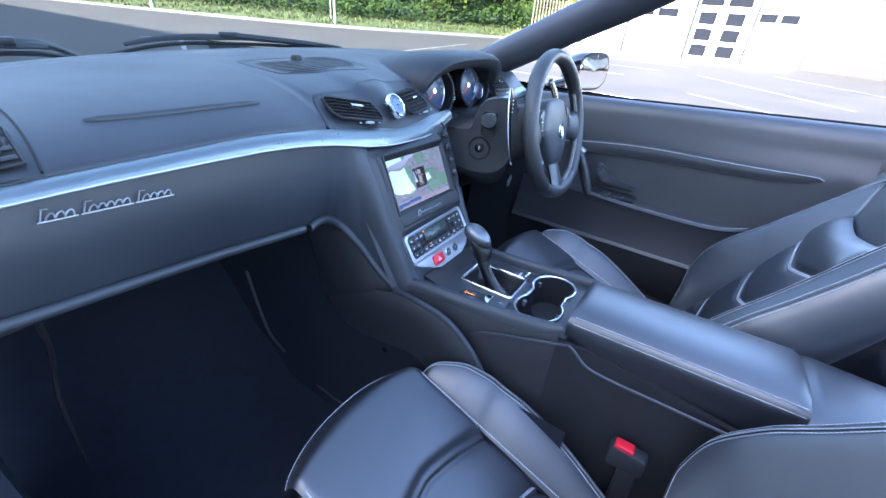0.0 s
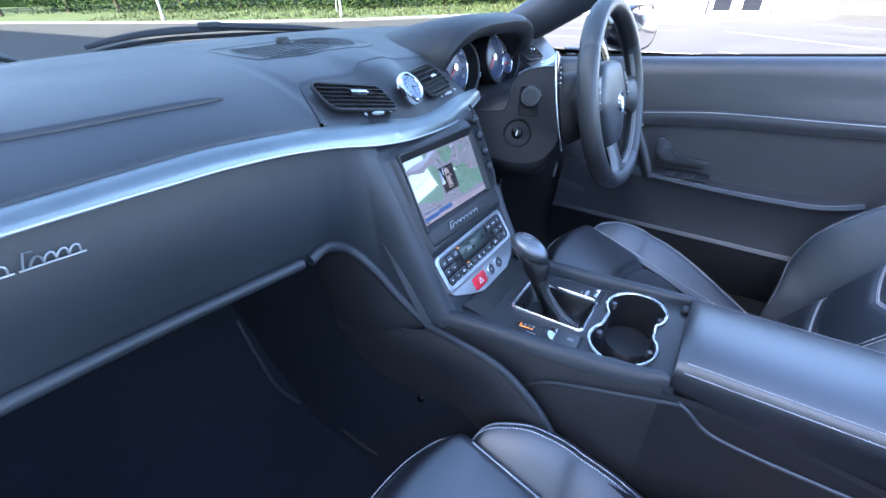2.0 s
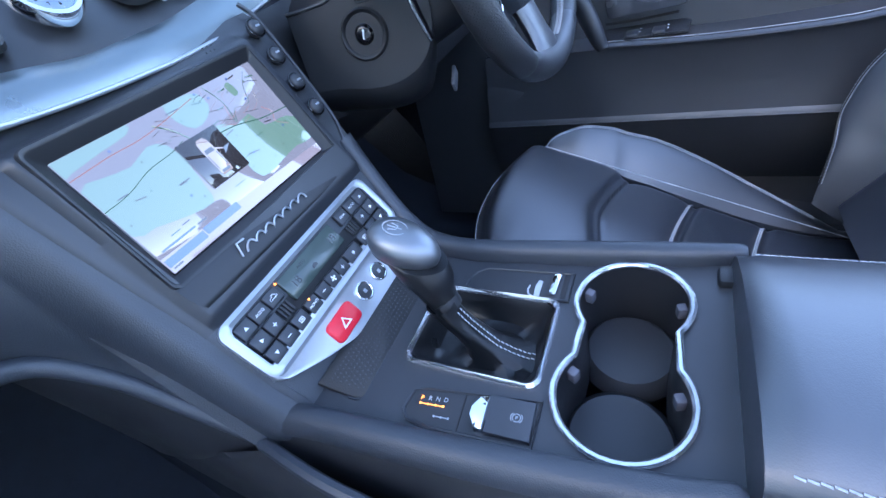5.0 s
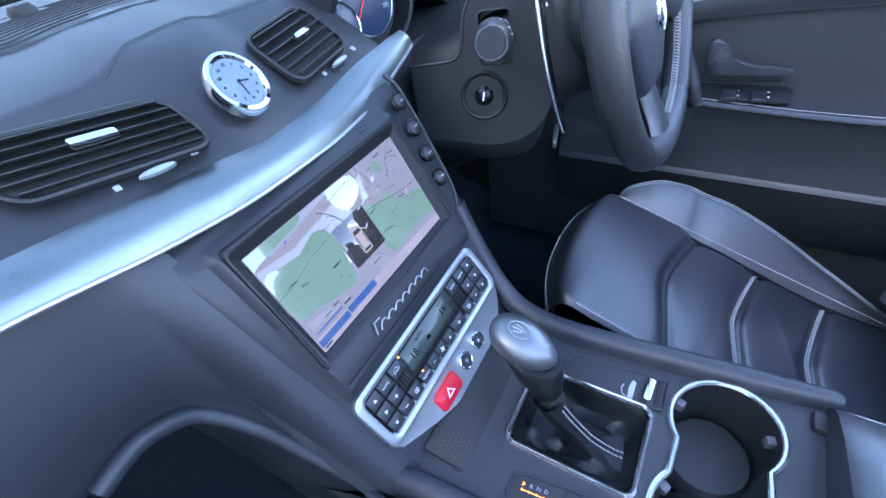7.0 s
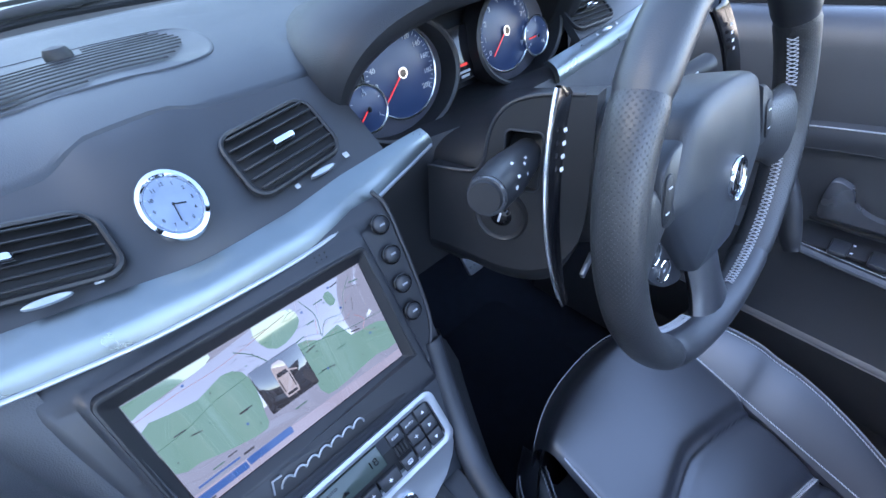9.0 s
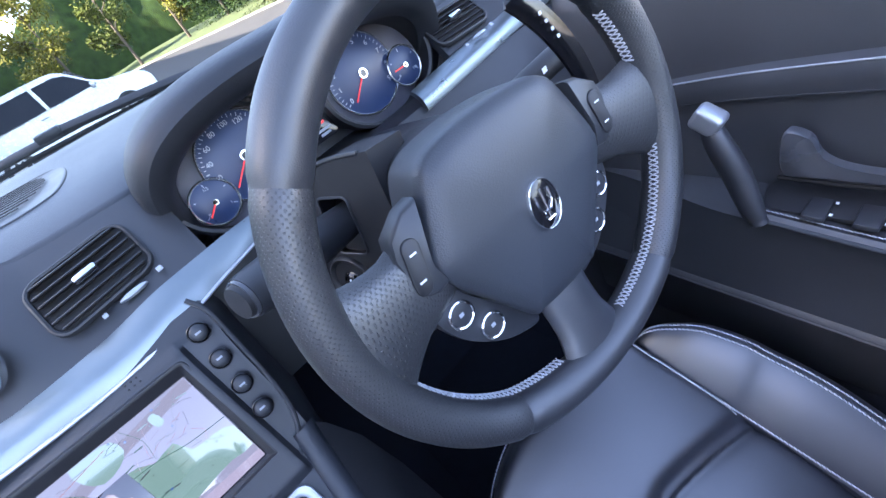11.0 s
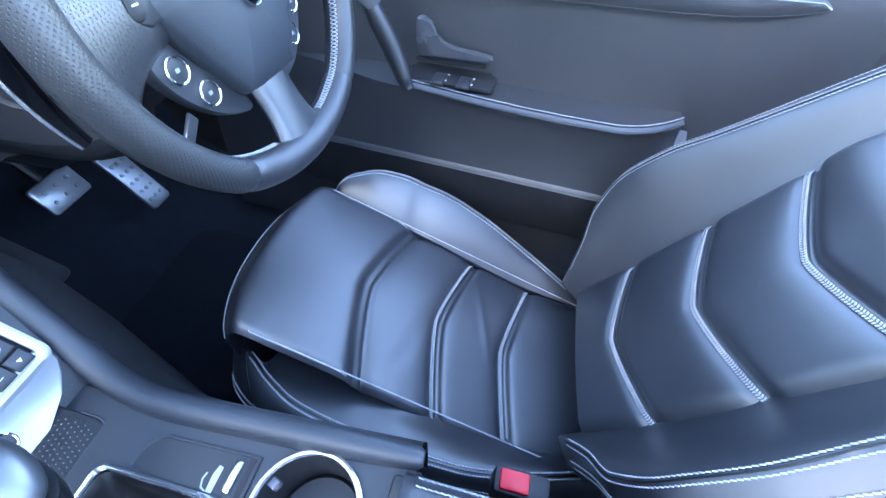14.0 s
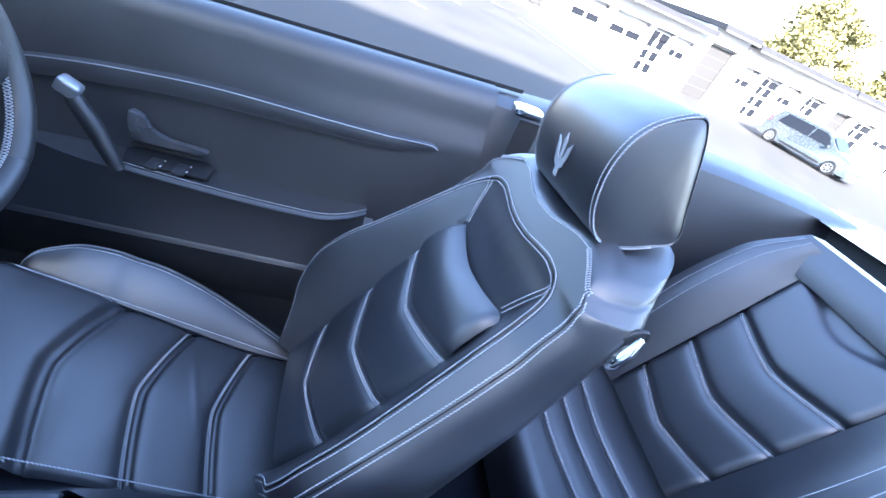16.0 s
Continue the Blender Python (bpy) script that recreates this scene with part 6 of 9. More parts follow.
gpart("knob_mark", tube([km @ V(-0.0036, 0.0045, 0.0003), km @ V(-0.002, -0.002, 0.0006), km @ V(0.002, -0.002, 0.0006), km @ V(0.0036, 0.0045, 0.0003)], 0.0006, 5), GREY_INK)

kpart("slot", rbox((0.185, 0.018, 0.05), 0.002, 1, pose(0.0, 0.254, 0.672)), HOLE, "dark slot before the armrest")
kpart("latch_tab", rbox((0.018, 0.014, 0.012), 0.003, 2, pose(0.075, 0.258, 0.708)), PLASTIC, "small black latch tab")

# armrest
arm = thing("armrest", "padded black leather armrest with twin pale stitching", "armrest", loc=(0, 0.1, 0.7))
AM = Matrix.Translation((0, -0.1, -0.7))


def armrest(y0, y1, x0, x1, z0, z1, name, seg=36):
    rows = []
    for i in range(seg + 1):
        t = i / seg
        y = y0 + (y1 - y0) * t
        e = min(1.0, math.sqrt(max(0.0, 1 - max(0, (0.05 - t) / 0.05) ** 2)), math.sqrt(max(0.0, 1 - max(0, (t - 0.95) / 0.05) ** 2)) + 0.0)
        e = 0.55 + 0.45 * e
        zt = z0 + (z1 - z0) * t
        row = []
        for u, h in ((0.11, -0.13), (0.085, -0.075), (0.050, -0.050), (0.016, -0.028), (0.003, -0.010), (0.022, 0.0), (0.07, 0.008), (0.2, 0.0155), (0.35, 0.0185), (0.5, 0.0195), (0.65, 0.0185), (0.8, 0.0155), (0.93, 0.008), (0.975, 0.0), (1.004, -0.014), (1.012, -0.035), (1.0, -0.060), (0.95, -0.066), (0.95, -0.13)):
            row.append(V(x0 + (x1 - x0) * u, y, zt + h * (e if h > -0.05 else 1) - (0.017 * max(0.0, u) ** 1.5 if name == "front_pad" else 0.0)))
        rows.append(row)
    vf = grid(rows)
    n = len(rows[0])
    fs = vf[1] + [tuple(range(n)), tuple(seg * n + j for j in range(n))]
    return make(name, moved((vf[0], fs), AM), LEATHER, arm)


armrest(0.248, -0.078, -0.098, 0.081, 0.7425, 0.7455, "front_pad")
armrest(-0.084, -0.42, -0.090, 0.090, 0.722, 0.705, "rear_pad")
ps = []
for xo in (-0.0955, -0.0885):
    ps.append(dashes([V(xo, y, 0.7425 + 0.0092 * (0.248 - y) + (-0.0042 if xo < -0.09 else 0.0056)) for y in span(0.236, -0.075, 40)], V(-0.5, 0, 0.85), 0.0046, 0.0042, 0.0006))
    ps.append(dashes([V(-0.017 - xo, y, 0.7255 + 0.0092 * (0.248 - y) + (-0.0035 if xo < -0.09 else 0.0070)) for y in span(0.236, -0.075, 40)], V(0.5, 0, 0.85), 0.0046, 0.0042, 0.0005))
stitch_rows(ps, arm, AM)

# ==== front seats ====
def seat_axis(s):
    """A point of the backrest's middle line, s metres up from the lowest seam, and the normal there."""
    y = 0.032 - 0.497 * s
    z = 0.568 + 0.868 * s
    return V(0, y, z), V(0, 0.868, 0.497)


def seam_shape(d):
    """A padded step beside a seam, d metres from it."""
    return -0.0042 * math.exp(-(d / 0.007) ** 2) - 0.0058 * math.exp(-((d - 0.0085) / 0.0055) ** 2) - 0.003 * math.exp(-(d / 0.018) ** 2)


CUSH = [(0.568, 0.490), (0.574, 0.520), (0.570, 0.552), (0.552, 0.576), (0.525, 0.586), (0.46, 0.566), (0.40, 0.540), (0.372, 0.523), (0.33, 0.505), (0.275, 0.478), (0.22, 0.452), (0.168, 0.431), (0.10, 0.412), (0.04, 0.405)]
CPATH = catmull([V(0, y, z) for y, z in CUSH], 28)
CSEAM = (0.366, 0.267, 0.160)
BSEAM = (0.0, 0.117, 0.232)


def cush_index(y):
    """Where the cushion's profile passes y, behind its front edge."""
    for j in range(120, len(CPATH) - 1):
        if CPATH[j + 1].y <= y <= CPATH[j].y:
            return j + (CPATH[j].y - y) / max(1e-6, CPATH[j].y - CPATH[j + 1].y)
    return len(CPATH) - 1.001


def cush_point(i, u, plain=False):
    """A point of the cushion's centre panel; u from -1 to 1. plain: without its seams."""
    j = min(int(i), len(CPATH) - 2)
    p = CPATH[j].lerp(CPATH[j + 1], i - j)
    w = 0.134 + 0.02 * (0.5 - p.y)
    x = u * w
    d = 0.0
    for k, ys in enumerate(() if plain else CSEAM):
        yy = ys + 0.030 * (1 - abs(u) ** 1.3)
        d += seam_shape((p.y - yy) if k == 0 else (yy - p.y)) * (1.5 if k == 0 and p.y < yy else 1.0)
        if k == 0:
            d += -0.010 / (1 + math.exp((p.y - yy) / 0.004))
    edge = -0.007 * max(0, (abs(u) - 0.90) / 0.10) ** 2
    crown = 0.010 * (1 - u * u)
    front = 0.030 * max(0, (p.y - 0.48) / 0.09) * abs(u) ** 2.5
    wrinkle = 0.0 if plain else 0.0012 * math.exp(-((p.y - 0.215 - 0.35 * x) / 0.006) ** 2) * max(0.0, 1 - abs(x - 0.02) / 0.09) - 0.0008 * math.exp(-((p.y - 0.31 + 0.25 * x) / 0.012) ** 2)
    return V(x - 0.008, p.y - front, p.z + crown + edge + d + wrinkle)


def leaf(y):
    """Fullness of the cushion's side bolster, along y."""
    v = min(1.0, max(0.0, (0.53 - y) / 0.47))
    return max(0.0, math.sin(math.pi * v ** 0.85)) ** 0.8


def head_profile():
    """Side view of the headrest: y, z from its middle."""
    pts = [(-0.302, 0.999), (-0.272, 0.984), (-0.236, 0.974), (-0.209, 0.976), (-0.190, 0.992), (-0.177, 1.020), (-0.172, 1.052), (-0.177, 1.082), (-0.191, 1.104), (-0.213, 1.119), (-0.236, 1.128), (-0.248, 1.120), (-0.262, 1.095), (-0.284, 1.045)]
    return [(p.x + 0.240, p.y - 1.050) for p in catmull([V(a, b, 0) for a, b in pts], 5, closed=True)]


def car_seat(label):
    seat = thing("car_seat", label, "car seat", "front seats")
    n = len(CPATH)
    us = span(-1, 1, 57)
    make("cushion_panel", grid([[cush_point(i, u) for u in us] for i in range(n)]), LEATHER, seat, "quilted leather seat cushion")
    # the bolster beside the console runs level, tucked under the front lobe
    rows = []
    for y in span(0.574, 0.03, 70):
        cx, zc = lerp_table([(0.03, -0.147, 0.440), (0.10, -0.170, 0.452), (0.165, -0.188, 0.465), (0.224, -0.197, 0.475), (0.288, -0.198, 0.484), (0.345, -0.194, 0.489), (0.39, -0.189, 0.492), (0.44, -0.180, 0.495), (0.49, -0.158, 0.497), (0.525, -0.136, 0.496), (0.55, -0.125, 0.490), (0.575, -0.120, 0.470)], y)
        ox = lerp_table([(0.03, -0.180), (0.15, -0.208), (0.25, -0.216), (0.348, -0.216), (0.435, -0.211), (0.50, -0.195), (0.538, -0.174), (0.565, -0.141), (0.575, -0.122)], y)[0]
        zi = min(zc - 0.020, cush_point(cush_index(min(y, 0.52)), -1, True).z - 0.022)
        row = [V(-0.105, y, zi), V(-0.118, y, zi + 0.002)]
        row += [V(-0.118 + (cx + 0.118) * a, y, zi + 0.002 + (zc - zi - 0.002) * math.sin(math.pi * a / 2) ** 1.4) for a in (0.3, 0.55, 0.78, 0.92, 1.0)]
        row += [V(cx + (ox - cx) * a, y, zc - 0.022 * a ** 2) for a in (0.15, 0.4, 0.7, 0.9, 1.0)]
        row += [V(ox - 0.003, y, zc - 0.034), V(ox - 0.004, y, 0.42), V(ox, y, 0.37), V(ox + 0.02, y, 0.33)]
        rows.append(row)
    make("cushion_bolster", grid(rows), LEATHER, seat, "padded leather side bolster")
    make("seam_groove", tube([r[6] + V(0, 0, 0.0002) for r in rows[3:-4]], 0.0009, 6), HIDE, seat)
    stitch_rows([dashes([r[6] + V(dx, 0, 0.0006) for r in rows[6:-4]], V(-0.1, 0, 0.99), 0.0048, 0.0042, 0.0010) for dx in (0.0042, -0.0042)], seat)
    stitch_rows([dashes([r[q] + V(dx, 0, dz) for r in rows[3:-4]], V(-0.6, 0, 0.8), 0.0048, 0.0042, 0.0010) for q, dx, dz in ((10, -0.0004, 0.0004), (11, -0.0012, -0.004))], seat)
    for sg in (-1, 1):
        rows = []
        for i in range(0, n, 4) if sg > 0 else ():
            e = cush_point(i, sg, True)
            y = e.y
            k = leaf(y)
            fr = max(0.0, (y - 0.44) / 0.12)
            wi, h, band = 0.004 + 0.056 * k, 0.050 * k, 0.030
            b = e + V(0, -0.02 * fr, -0.004 - 0.030 * min(1, fr) ** 1.5)
            row = [b + V(0, 0, -0.012)]
            for a in (0.0, 0.12, 0.28, 0.5, 0.72, 0.88, 1.0):
                row.append(b + V(sg * wi * a, 0, h * (0.45 * a + 0.55 * math.sin(math.pi * a / 2))))
            c = row[-1]
            row += [c + V(sg * band * q, 0, -band * g) for q, g in ((0.12, -0.02), (0.3, 0.02), (0.55, 0.14), (0.8, 0.40), (0.95, 0.75), (1.0, 1.0))]
            g = row[-1]
            row += [V(g.x + sg * 0.002, y, g.z - 0.015), V(g.x + sg * 0.006, y, 0.42), V(g.x + sg * 0.002, y, 0.37), V(g.x - sg * 0.02, y, 0.33)]
            rows.append(row)
        ps = []
        if sg > 0:
            make("cushion_bolster", grid(rows), LEATHER, seat, "padded leather side bolster")
            ps = [dashes([r[7].lerp(r[8], 0.5) for r in rows][4:-6], V(-sg * 0.1, 0, 0.99), 0.0048, 0.0042, 0.0010), dashes([r[9].lerp(r[10], 0.2) for r in rows][4:-6], V(sg * 0.2, 0, 0.98), 0.0048, 0.0042, 0.0010),
                  dashes([r[13] for r in rows][4:-10], V(sg * 0.9, 0, 0.4), 0.0048, 0.0042, 0.0010)]
        ps.append(dashes([cush_point(cush_index(y), sg * 0.955) + V(0, 0, 0.0006) for y in span(0.512, 0.382, 30)], V(0, 0.3, 0.95), 0.0046, 0.0042, 0.001))
        stitch_rows(ps, seat)
    stitch_rows([dashes([cush_point(60, u) + V(0, 0.0018, 0.0008) for u in span(-0.99, 0.99, 40)], V(0, 0.9, 0.4), 0.0046, 0.0042, 0.0012)], seat)
    # valance under the front edge
    rows = []
    for t in span(-1, 1, 30):
        x = t * 0.205
        y = 0.560 - 0.075 * abs(t) ** 3
        rows.append([V(x, y - 0.008, 0.520 - 0.03 * abs(t) ** 3), V(x, y, 0.47), V(x, y - 0.01, 0.40), V(x, y - 0.06, 0.33)])
    make("front_valance", grid(rows), LEATHER, seat)
    make("seat_base", rbox((0.40, 0.46, 0.13), 0.03, 3, Matrix.Translation((0, 0.25, 0.325))), PLASTIC, seat, "black seat base")
    # seams across the cushion
    ps = []
    for k, ys in enumerate(CSEAM[1:]):
        path = []
        for u in span(-0.985, 0.985, 70):
            yy = ys + 0.030 * (1 - abs(u) ** 1.3)
            p = cush_point(cush_index(yy), u)
            path.append(V(p.x, yy, p.z + 0.0014))
        seam_band(path, V(0, 0.35, 0.937), seat)

    TILT = 0.07
    # backrest: the quilted panel ends in a puffed pillow with a hollow top edge
    nn = seat_axis(0)[1]

    def lean(s):
        return 0.070 * max(0.0, s)

    def pillow_top(u):
        return 0.309 + 0.019 * abs(u) ** 1.5

    def back_point(s, u):
        c = seat_axis(s - TILT * u * 0.12)[0]
        w = 0.120 - 0.010 * max(0.0, min(1.0, (s - 0.235) / 0.09)) ** 1.6
        d = 0.0
        for q in BSEAM:
            d += seam_shape(s - (q - 0.040 * (1 - abs(u) ** 1.25)))
        roll = max(0.0, 1 - (pillow_top(u) - s) / 0.035)
        side = max(0.0, (abs(u) - 0.86) / 0.14)
        d -= 0.017 * roll ** 2.5 + (0.008 + 0.003 * max(0, min(1, (s - 0.22) / 0.06))) * side ** 2
        puff = 0.0065 * math.exp(-((s - 0.268) / 0.034) ** 2)
        return c + nn * (d + puff + 0.007 * (1 - u * u)) + V(u * w + lean(s), 0, 0)
    rows = [[back_point(-0.10 + t * (pillow_top(u) + 0.10), u) for u in span(-1, 1, 41)] for t in span(0, 1, 190)]
    make("back_panel", grid(rows), LEATHER, seat, "quilted leather backrest panel")
    ps = []
    for s0 in BSEAM:
        seam_band([back_point(s0 - 0.040 * (1 - abs(u) ** 1.25), u) + nn * 0.0014 for u in span(-0.985, 0.985, 70)], nn, seat)

    def half_w(s):
        """Half width of the backrest."""
        return lerp_table([(-0.12, 0.165), (-0.05, 0.198), (0.0, 0.229), (0.06, 0.243), (0.12, 0.239), (0.18, 0.229), (0.27, 0.214), (0.36, 0.197), (0.41, 0.189), (0.44, 0.181), (0.475, 0.166)], s)[0]

    def crest(s):
        """Half width of the stitched outline on the front."""
        return lerp_table([(-0.12, 0.128), (-0.05, 0.162), (0.0, 0.194), (0.06, 0.206), (0.12, 0.203), (0.19, 0.189), (0.28, 0.170), (0.34, 0.157), (0.37, 0.1485), (0.39, 0.139), (0.403, 0.127), (0.4105, 0.113), (0.4135, 0.092)], s)[0]

    def brow(x):
        """The top of that outline, hollow in the middle."""
        return lerp_table([(0.0, 0.4025), (0.03, 0.4045), (0.06, 0.4095), (0.092, 0.4135), (0.2, 0.4135)], abs(x))[0]

    def height(s):
        """How far the outline stands forward."""
        return lerp_table([(-0.12, 0.018), (-0.05, 0.044), (0.0, 0.065), (0.06, 0.074), (0.12, 0.066), (0.18, 0.051), (0.24, 0.038), (0.30, 0.026), (0.36, 0.013), (0.40, 0.004), (0.475, 0.002)], s)[0]

    def front_f(x, s):
        ax, hc, xc = abs(x), height(s), crest(s)
        sb = brow(x)
        if s >= sb or ax >= xc:
            d = max(0.0, ax - xc) if s < sb else 0.0
            W = half_w(s)
            rnd = 0.018 * max(0.0, (ax - W + 0.016) / 0.016) ** 2
            return hc - 0.55 * min(d, 0.05) * min(1.0, max(0.0, (0.41 - s) / 0.08)) - rnd
        a = (ax - 0.112) / max(0.01, xc - 0.112)
        g = 0.0 if a <= 0 else a * a * (3 - 2 * a) * 0.55 + 0.45 * a
        side = -0.012 + (hc + 0.012) * g
        b = (s - 0.30) / (sb - 0.30)
        h = 0.0 if b <= 0 else b ** 1.6
        top = -0.019 + (hc + 0.019) * h
        return max(side, top) if a > 0 else (top if b > 0 else -0.024)

    def saddle(x):
        """How the top edge dips behind the headrest and falls away at the shoulders."""
        return lerp_table([(0.0, -0.022), (0.03, -0.0205), (0.06, -0.013), (0.09, -0.006), (0.11, -0.005), (0.13, -0.011), (0.16, -0.027), (0.20, -0.044)], abs(x))[0]

    def place(x, s, f):
        k = max(0.0, min(1.0, (s - 0.33) / 0.12)) * 0.75
        q = s + k * max(0.0, -f) + max(0.0, min(1.0, (s - 0.417) / 0.045)) * saddle(x) - TILT * x
        return seat_axis(q)[0] + V(x + lean(s), 0, 0) + nn * f

    def shell_row(s, drop=0.0, shrink=0.0):
        W = half_w(s) - shrink
        k = max(0.0, min(1.0, (s - 0.33) / 0.12)) * 0.75

        def at(x, f):
            return place(x, s, f)
        ring = [at(-W + 2 * W * i / 96, front_f(-W + 2 * W * i / 96, s) - drop) for i in range(97)]
        e = front_f(W, s) - drop - 0.006
        back = 0.034 * k / 0.75
        for i in range(1, 24):
            a = math.pi * i / 24
            c, q = math.cos(a), math.sin(a)
            ring.append(at((W + 0.006) * math.copysign(abs(c) ** 0.42, c), e - (e + 0.112 - back) * q ** 0.55))
        return ring

    ss = span(-0.12, 0.30, 44) + span(0.303, 0.466, 64)
    rings = [shell_row(s) for s in ss] + [shell_row(0.471, 0.003, 0.003), shell_row(0.475, 0.009, 0.007), shell_row(0.477, 0.018, 0.012)]
    make("backrest_shell", grid(rings, loop_v=True, cap=True), LEATHER, seat, "padded leather backrest with side bolsters")

    def on_front(x, s):
        return place(x, s, front_f(x, s) + 0.0008)
    ps = []
    edge = [(-crest(s), s) for s in span(-0.10, 0.39, 90)] + [(-crest(s), s) for s in span(0.391, 0.4134, 24)] + [(x, brow(x)) for x in span(-0.088, 0.088, 40)]
    edge += [(-x, s) for x, s in reversed(edge[:114])]
    for off in (-0.0035, 0.004):
        line = []
        for i in range(1, len(edge) - 1):
            t = V(edge[i + 1][0] - edge[i - 1][0], edge[i + 1][1] - edge[i - 1][1], 0).normalized()
            line.append(on_front(edge[i][0] - t.y * off, edge[i][1] + t.x * off))
        ps.append(dashes(line, nn))
    make("seam_groove", tube([on_front(x, s) - nn * 0.0006 for x, s in edge[1:-1]], 0.0009, 6), HIDE, seat)
    ps.append(dashes([on_front(x, 0.463) for x in span(-0.112, 0.112, 40)], nn))
    for sg in (-1, 1):
        for inset in (0.0095, 0.0160):
            ps.append(dashes([on_front(sg * (half_w(s) - inset), s) for s in span(-0.10, 0.445, 60)], nn + V(sg * 0.4, 0, 0)))
        make("seam_groove", tube([on_front(sg * (half_w(s) - 0.01275), s) - nn * 0.0004 for s in span(-0.10, 0.445, 50)], 0.0009, 6), HIDE, seat)
        for off in (0, 0.006):
            ps.append(dashes([on_front(sg * (0.098 + off + 0.028 * t), 0.332 + 0.070 * t - off * 0.4) + nn * 0.001 for t in span(0, 1, 12)], nn))
        ps.append(ladder([on_front(sg * (0.115 + 0.052 * t), 0.463 - 0.006 * t) for t in span(0, 1, 16)], nn))
    stitch_rows(ps, seat)
    # headrest: a domed pad between two flat cheeks
    prof = head_profile()
    hx, hy, hz = 0.026, -0.240, 1.050
    rows = []
    steps = [(0.094, 0.985), (0.0935, 1.0), (0.090, 1.012), (0.080, 1.026), (0.060, 1.040), (0.03, 1.048), (0.0, 1.05)]
    for x, k in [(-x, k) for x, k in steps] + steps[-2::-1]:
        rows.append([V(hx + x, hy + a * k, hz + b * (k if b > 0 else 1)) for a, b in prof])
    for x, k in ((0.0925, 0.965), (0.0935, 0.94), (0.0955, 0.6), (0.0962, 0.3), (0.0965, 0.01)):
        rows.append([V(hx + x, hy + a * k, hz + b * k) for a, b in prof])
        rows.insert(0, [V(hx - x, hy + a * k, hz + b * k) for a, b in prof])
    tip = Matrix.Translation((hx, hy, hz - 0.005)) @ Matrix.Rotation(0.105, 4, "Y") @ Matrix.Translation((-hx, -hy, -hz))
    make("headrest", moved(grid(rows, loop_v=True), tip), LEATHER, seat, "domed leather headrest with flat cheeks")
    ps = []
    for sg in (-1, 1):
        for dx, k in ((0.0936, 1.004), (0.0870, 1.019)):
            ps.append(dashes([V(hx + sg * (dx + 0.0004), hy + a * k, hz + b * (k if b > 0 else 1)) for a, b in prof[5:52]], V(sg * 0.75, 0.4, 0.5)))
    stitch_rows(ps, seat, tip)
    for sg in (-1, 1):
        make("headrest_post", tube([V(hx + sg * 0.05, hy - 0.01, hz - 0.12), V(hx + sg * 0.05, hy - 0.01, hz - 0.05)], 0.007, 12), CHROME, seat)
    em = tip @ frame_at(V(hx + 0.0015, hy + 0.0702, hz - 0.020), (-1, 0, 0), (0.03, 0.14, 1))
    bits = [prism(q, 0.0016, 0.0004, em @ pose(0, 0, -0.0010)) for q in ([(-0.0042, -0.024), (0.0042, -0.024), (0.0026, -0.004), (0.0036, 0.020), (0, 0.029), (-0.0036, 0.020), (-0.0026, -0.004)],)]
    for sg in (-1, 1):
        q = [(sg * a, b) for a, b in ((0.0, -0.015), (0.011, -0.010), (0.0155, 0.004), (0.0190, 0.021), (0.0105, 0.013), (0.0075, 0.001), (0.0, -0.004))]
        bits.append(prism(q if sg > 0 else q[::-1], 0.0016, 0.0004, em @ pose(0, 0, -0.0010)))
    make("embroidery", join(*bits), THREAD, seat, "pale embroidered three-pronged motif", smooth=False)
    # release lever in a recess at the shoulder
    for sg in (-1, 1):
        q = V(0.030 + sg * (half_w(0.42) + 0.0045), -0.236, 0.913)
        sm = frame_at(q, (0, -0.55, 0.83), (0, -0.83, -0.55)) if sg > 0 else frame_at(q, (0, 0.55, -0.83), (0, -0.83, -0.55))
        rec = make("lever_recess", prism([(0.032 * a, 0.014 * b) for a, b in circle(1, 28)], 0.004, 0.001, sm), HOLE, seat, "dark oval lever recess")
        make("recess_rim", tube([sm @ V(0.033 * a, 0.015 * b, 0.002) for a, b in circle(1, 28)], 0.003, 6, closed=True), PLASTIC, rec)
        make("release_lever", tube([sm @ V(-0.026, 0.0, 0.005), sm @ V(-0.008, 0.002, 0.010), sm @ V(0.012, 0.005, 0.012), sm @ V(0.020, 0.006, 0.011)], [0.005, 0.0085, 0.0085, 0.005], 12), CHROME, seat, "chrome seat release lever")
    return seat


driver_seat = car_seat("black leather driver's seat with pale double stitching and headrest")
driver_seat.location = (0.3335, -0.014, 0.022)
passenger_seat = copy_thing(driver_seat, Matrix.Translation((-0.357, -0.062, 0.038)))
passenger_seat["label"] = "black leather passenger seat with pale double stitching and headrest"

# seat belt buckle
for x, y, z in ((-0.138, 0.096, 0.573), (0.120, 0.142, 0.588)):
    bk = thing("seat_belt_buckle", "black seat belt buckle with red release button", "seat belt buckle", "buckles", loc=(x, y, z))
    make("housing", rbox((0.027, 0.058, 0.042), 0.006, 2, pose(0, 0, -0.012)), PLASTIC, bk)
    make("red_button", rbox((0.020, 0.030, 0.014), 0.003, 2, pose(0, 0.008, 0.007)), RED_PL, bk, "red release button")
    make("stalk", rbox((0.012, 0.03, 0.12), 0.003, 1, pose(0, -0.01, -0.085)), PLASTIC, bk)

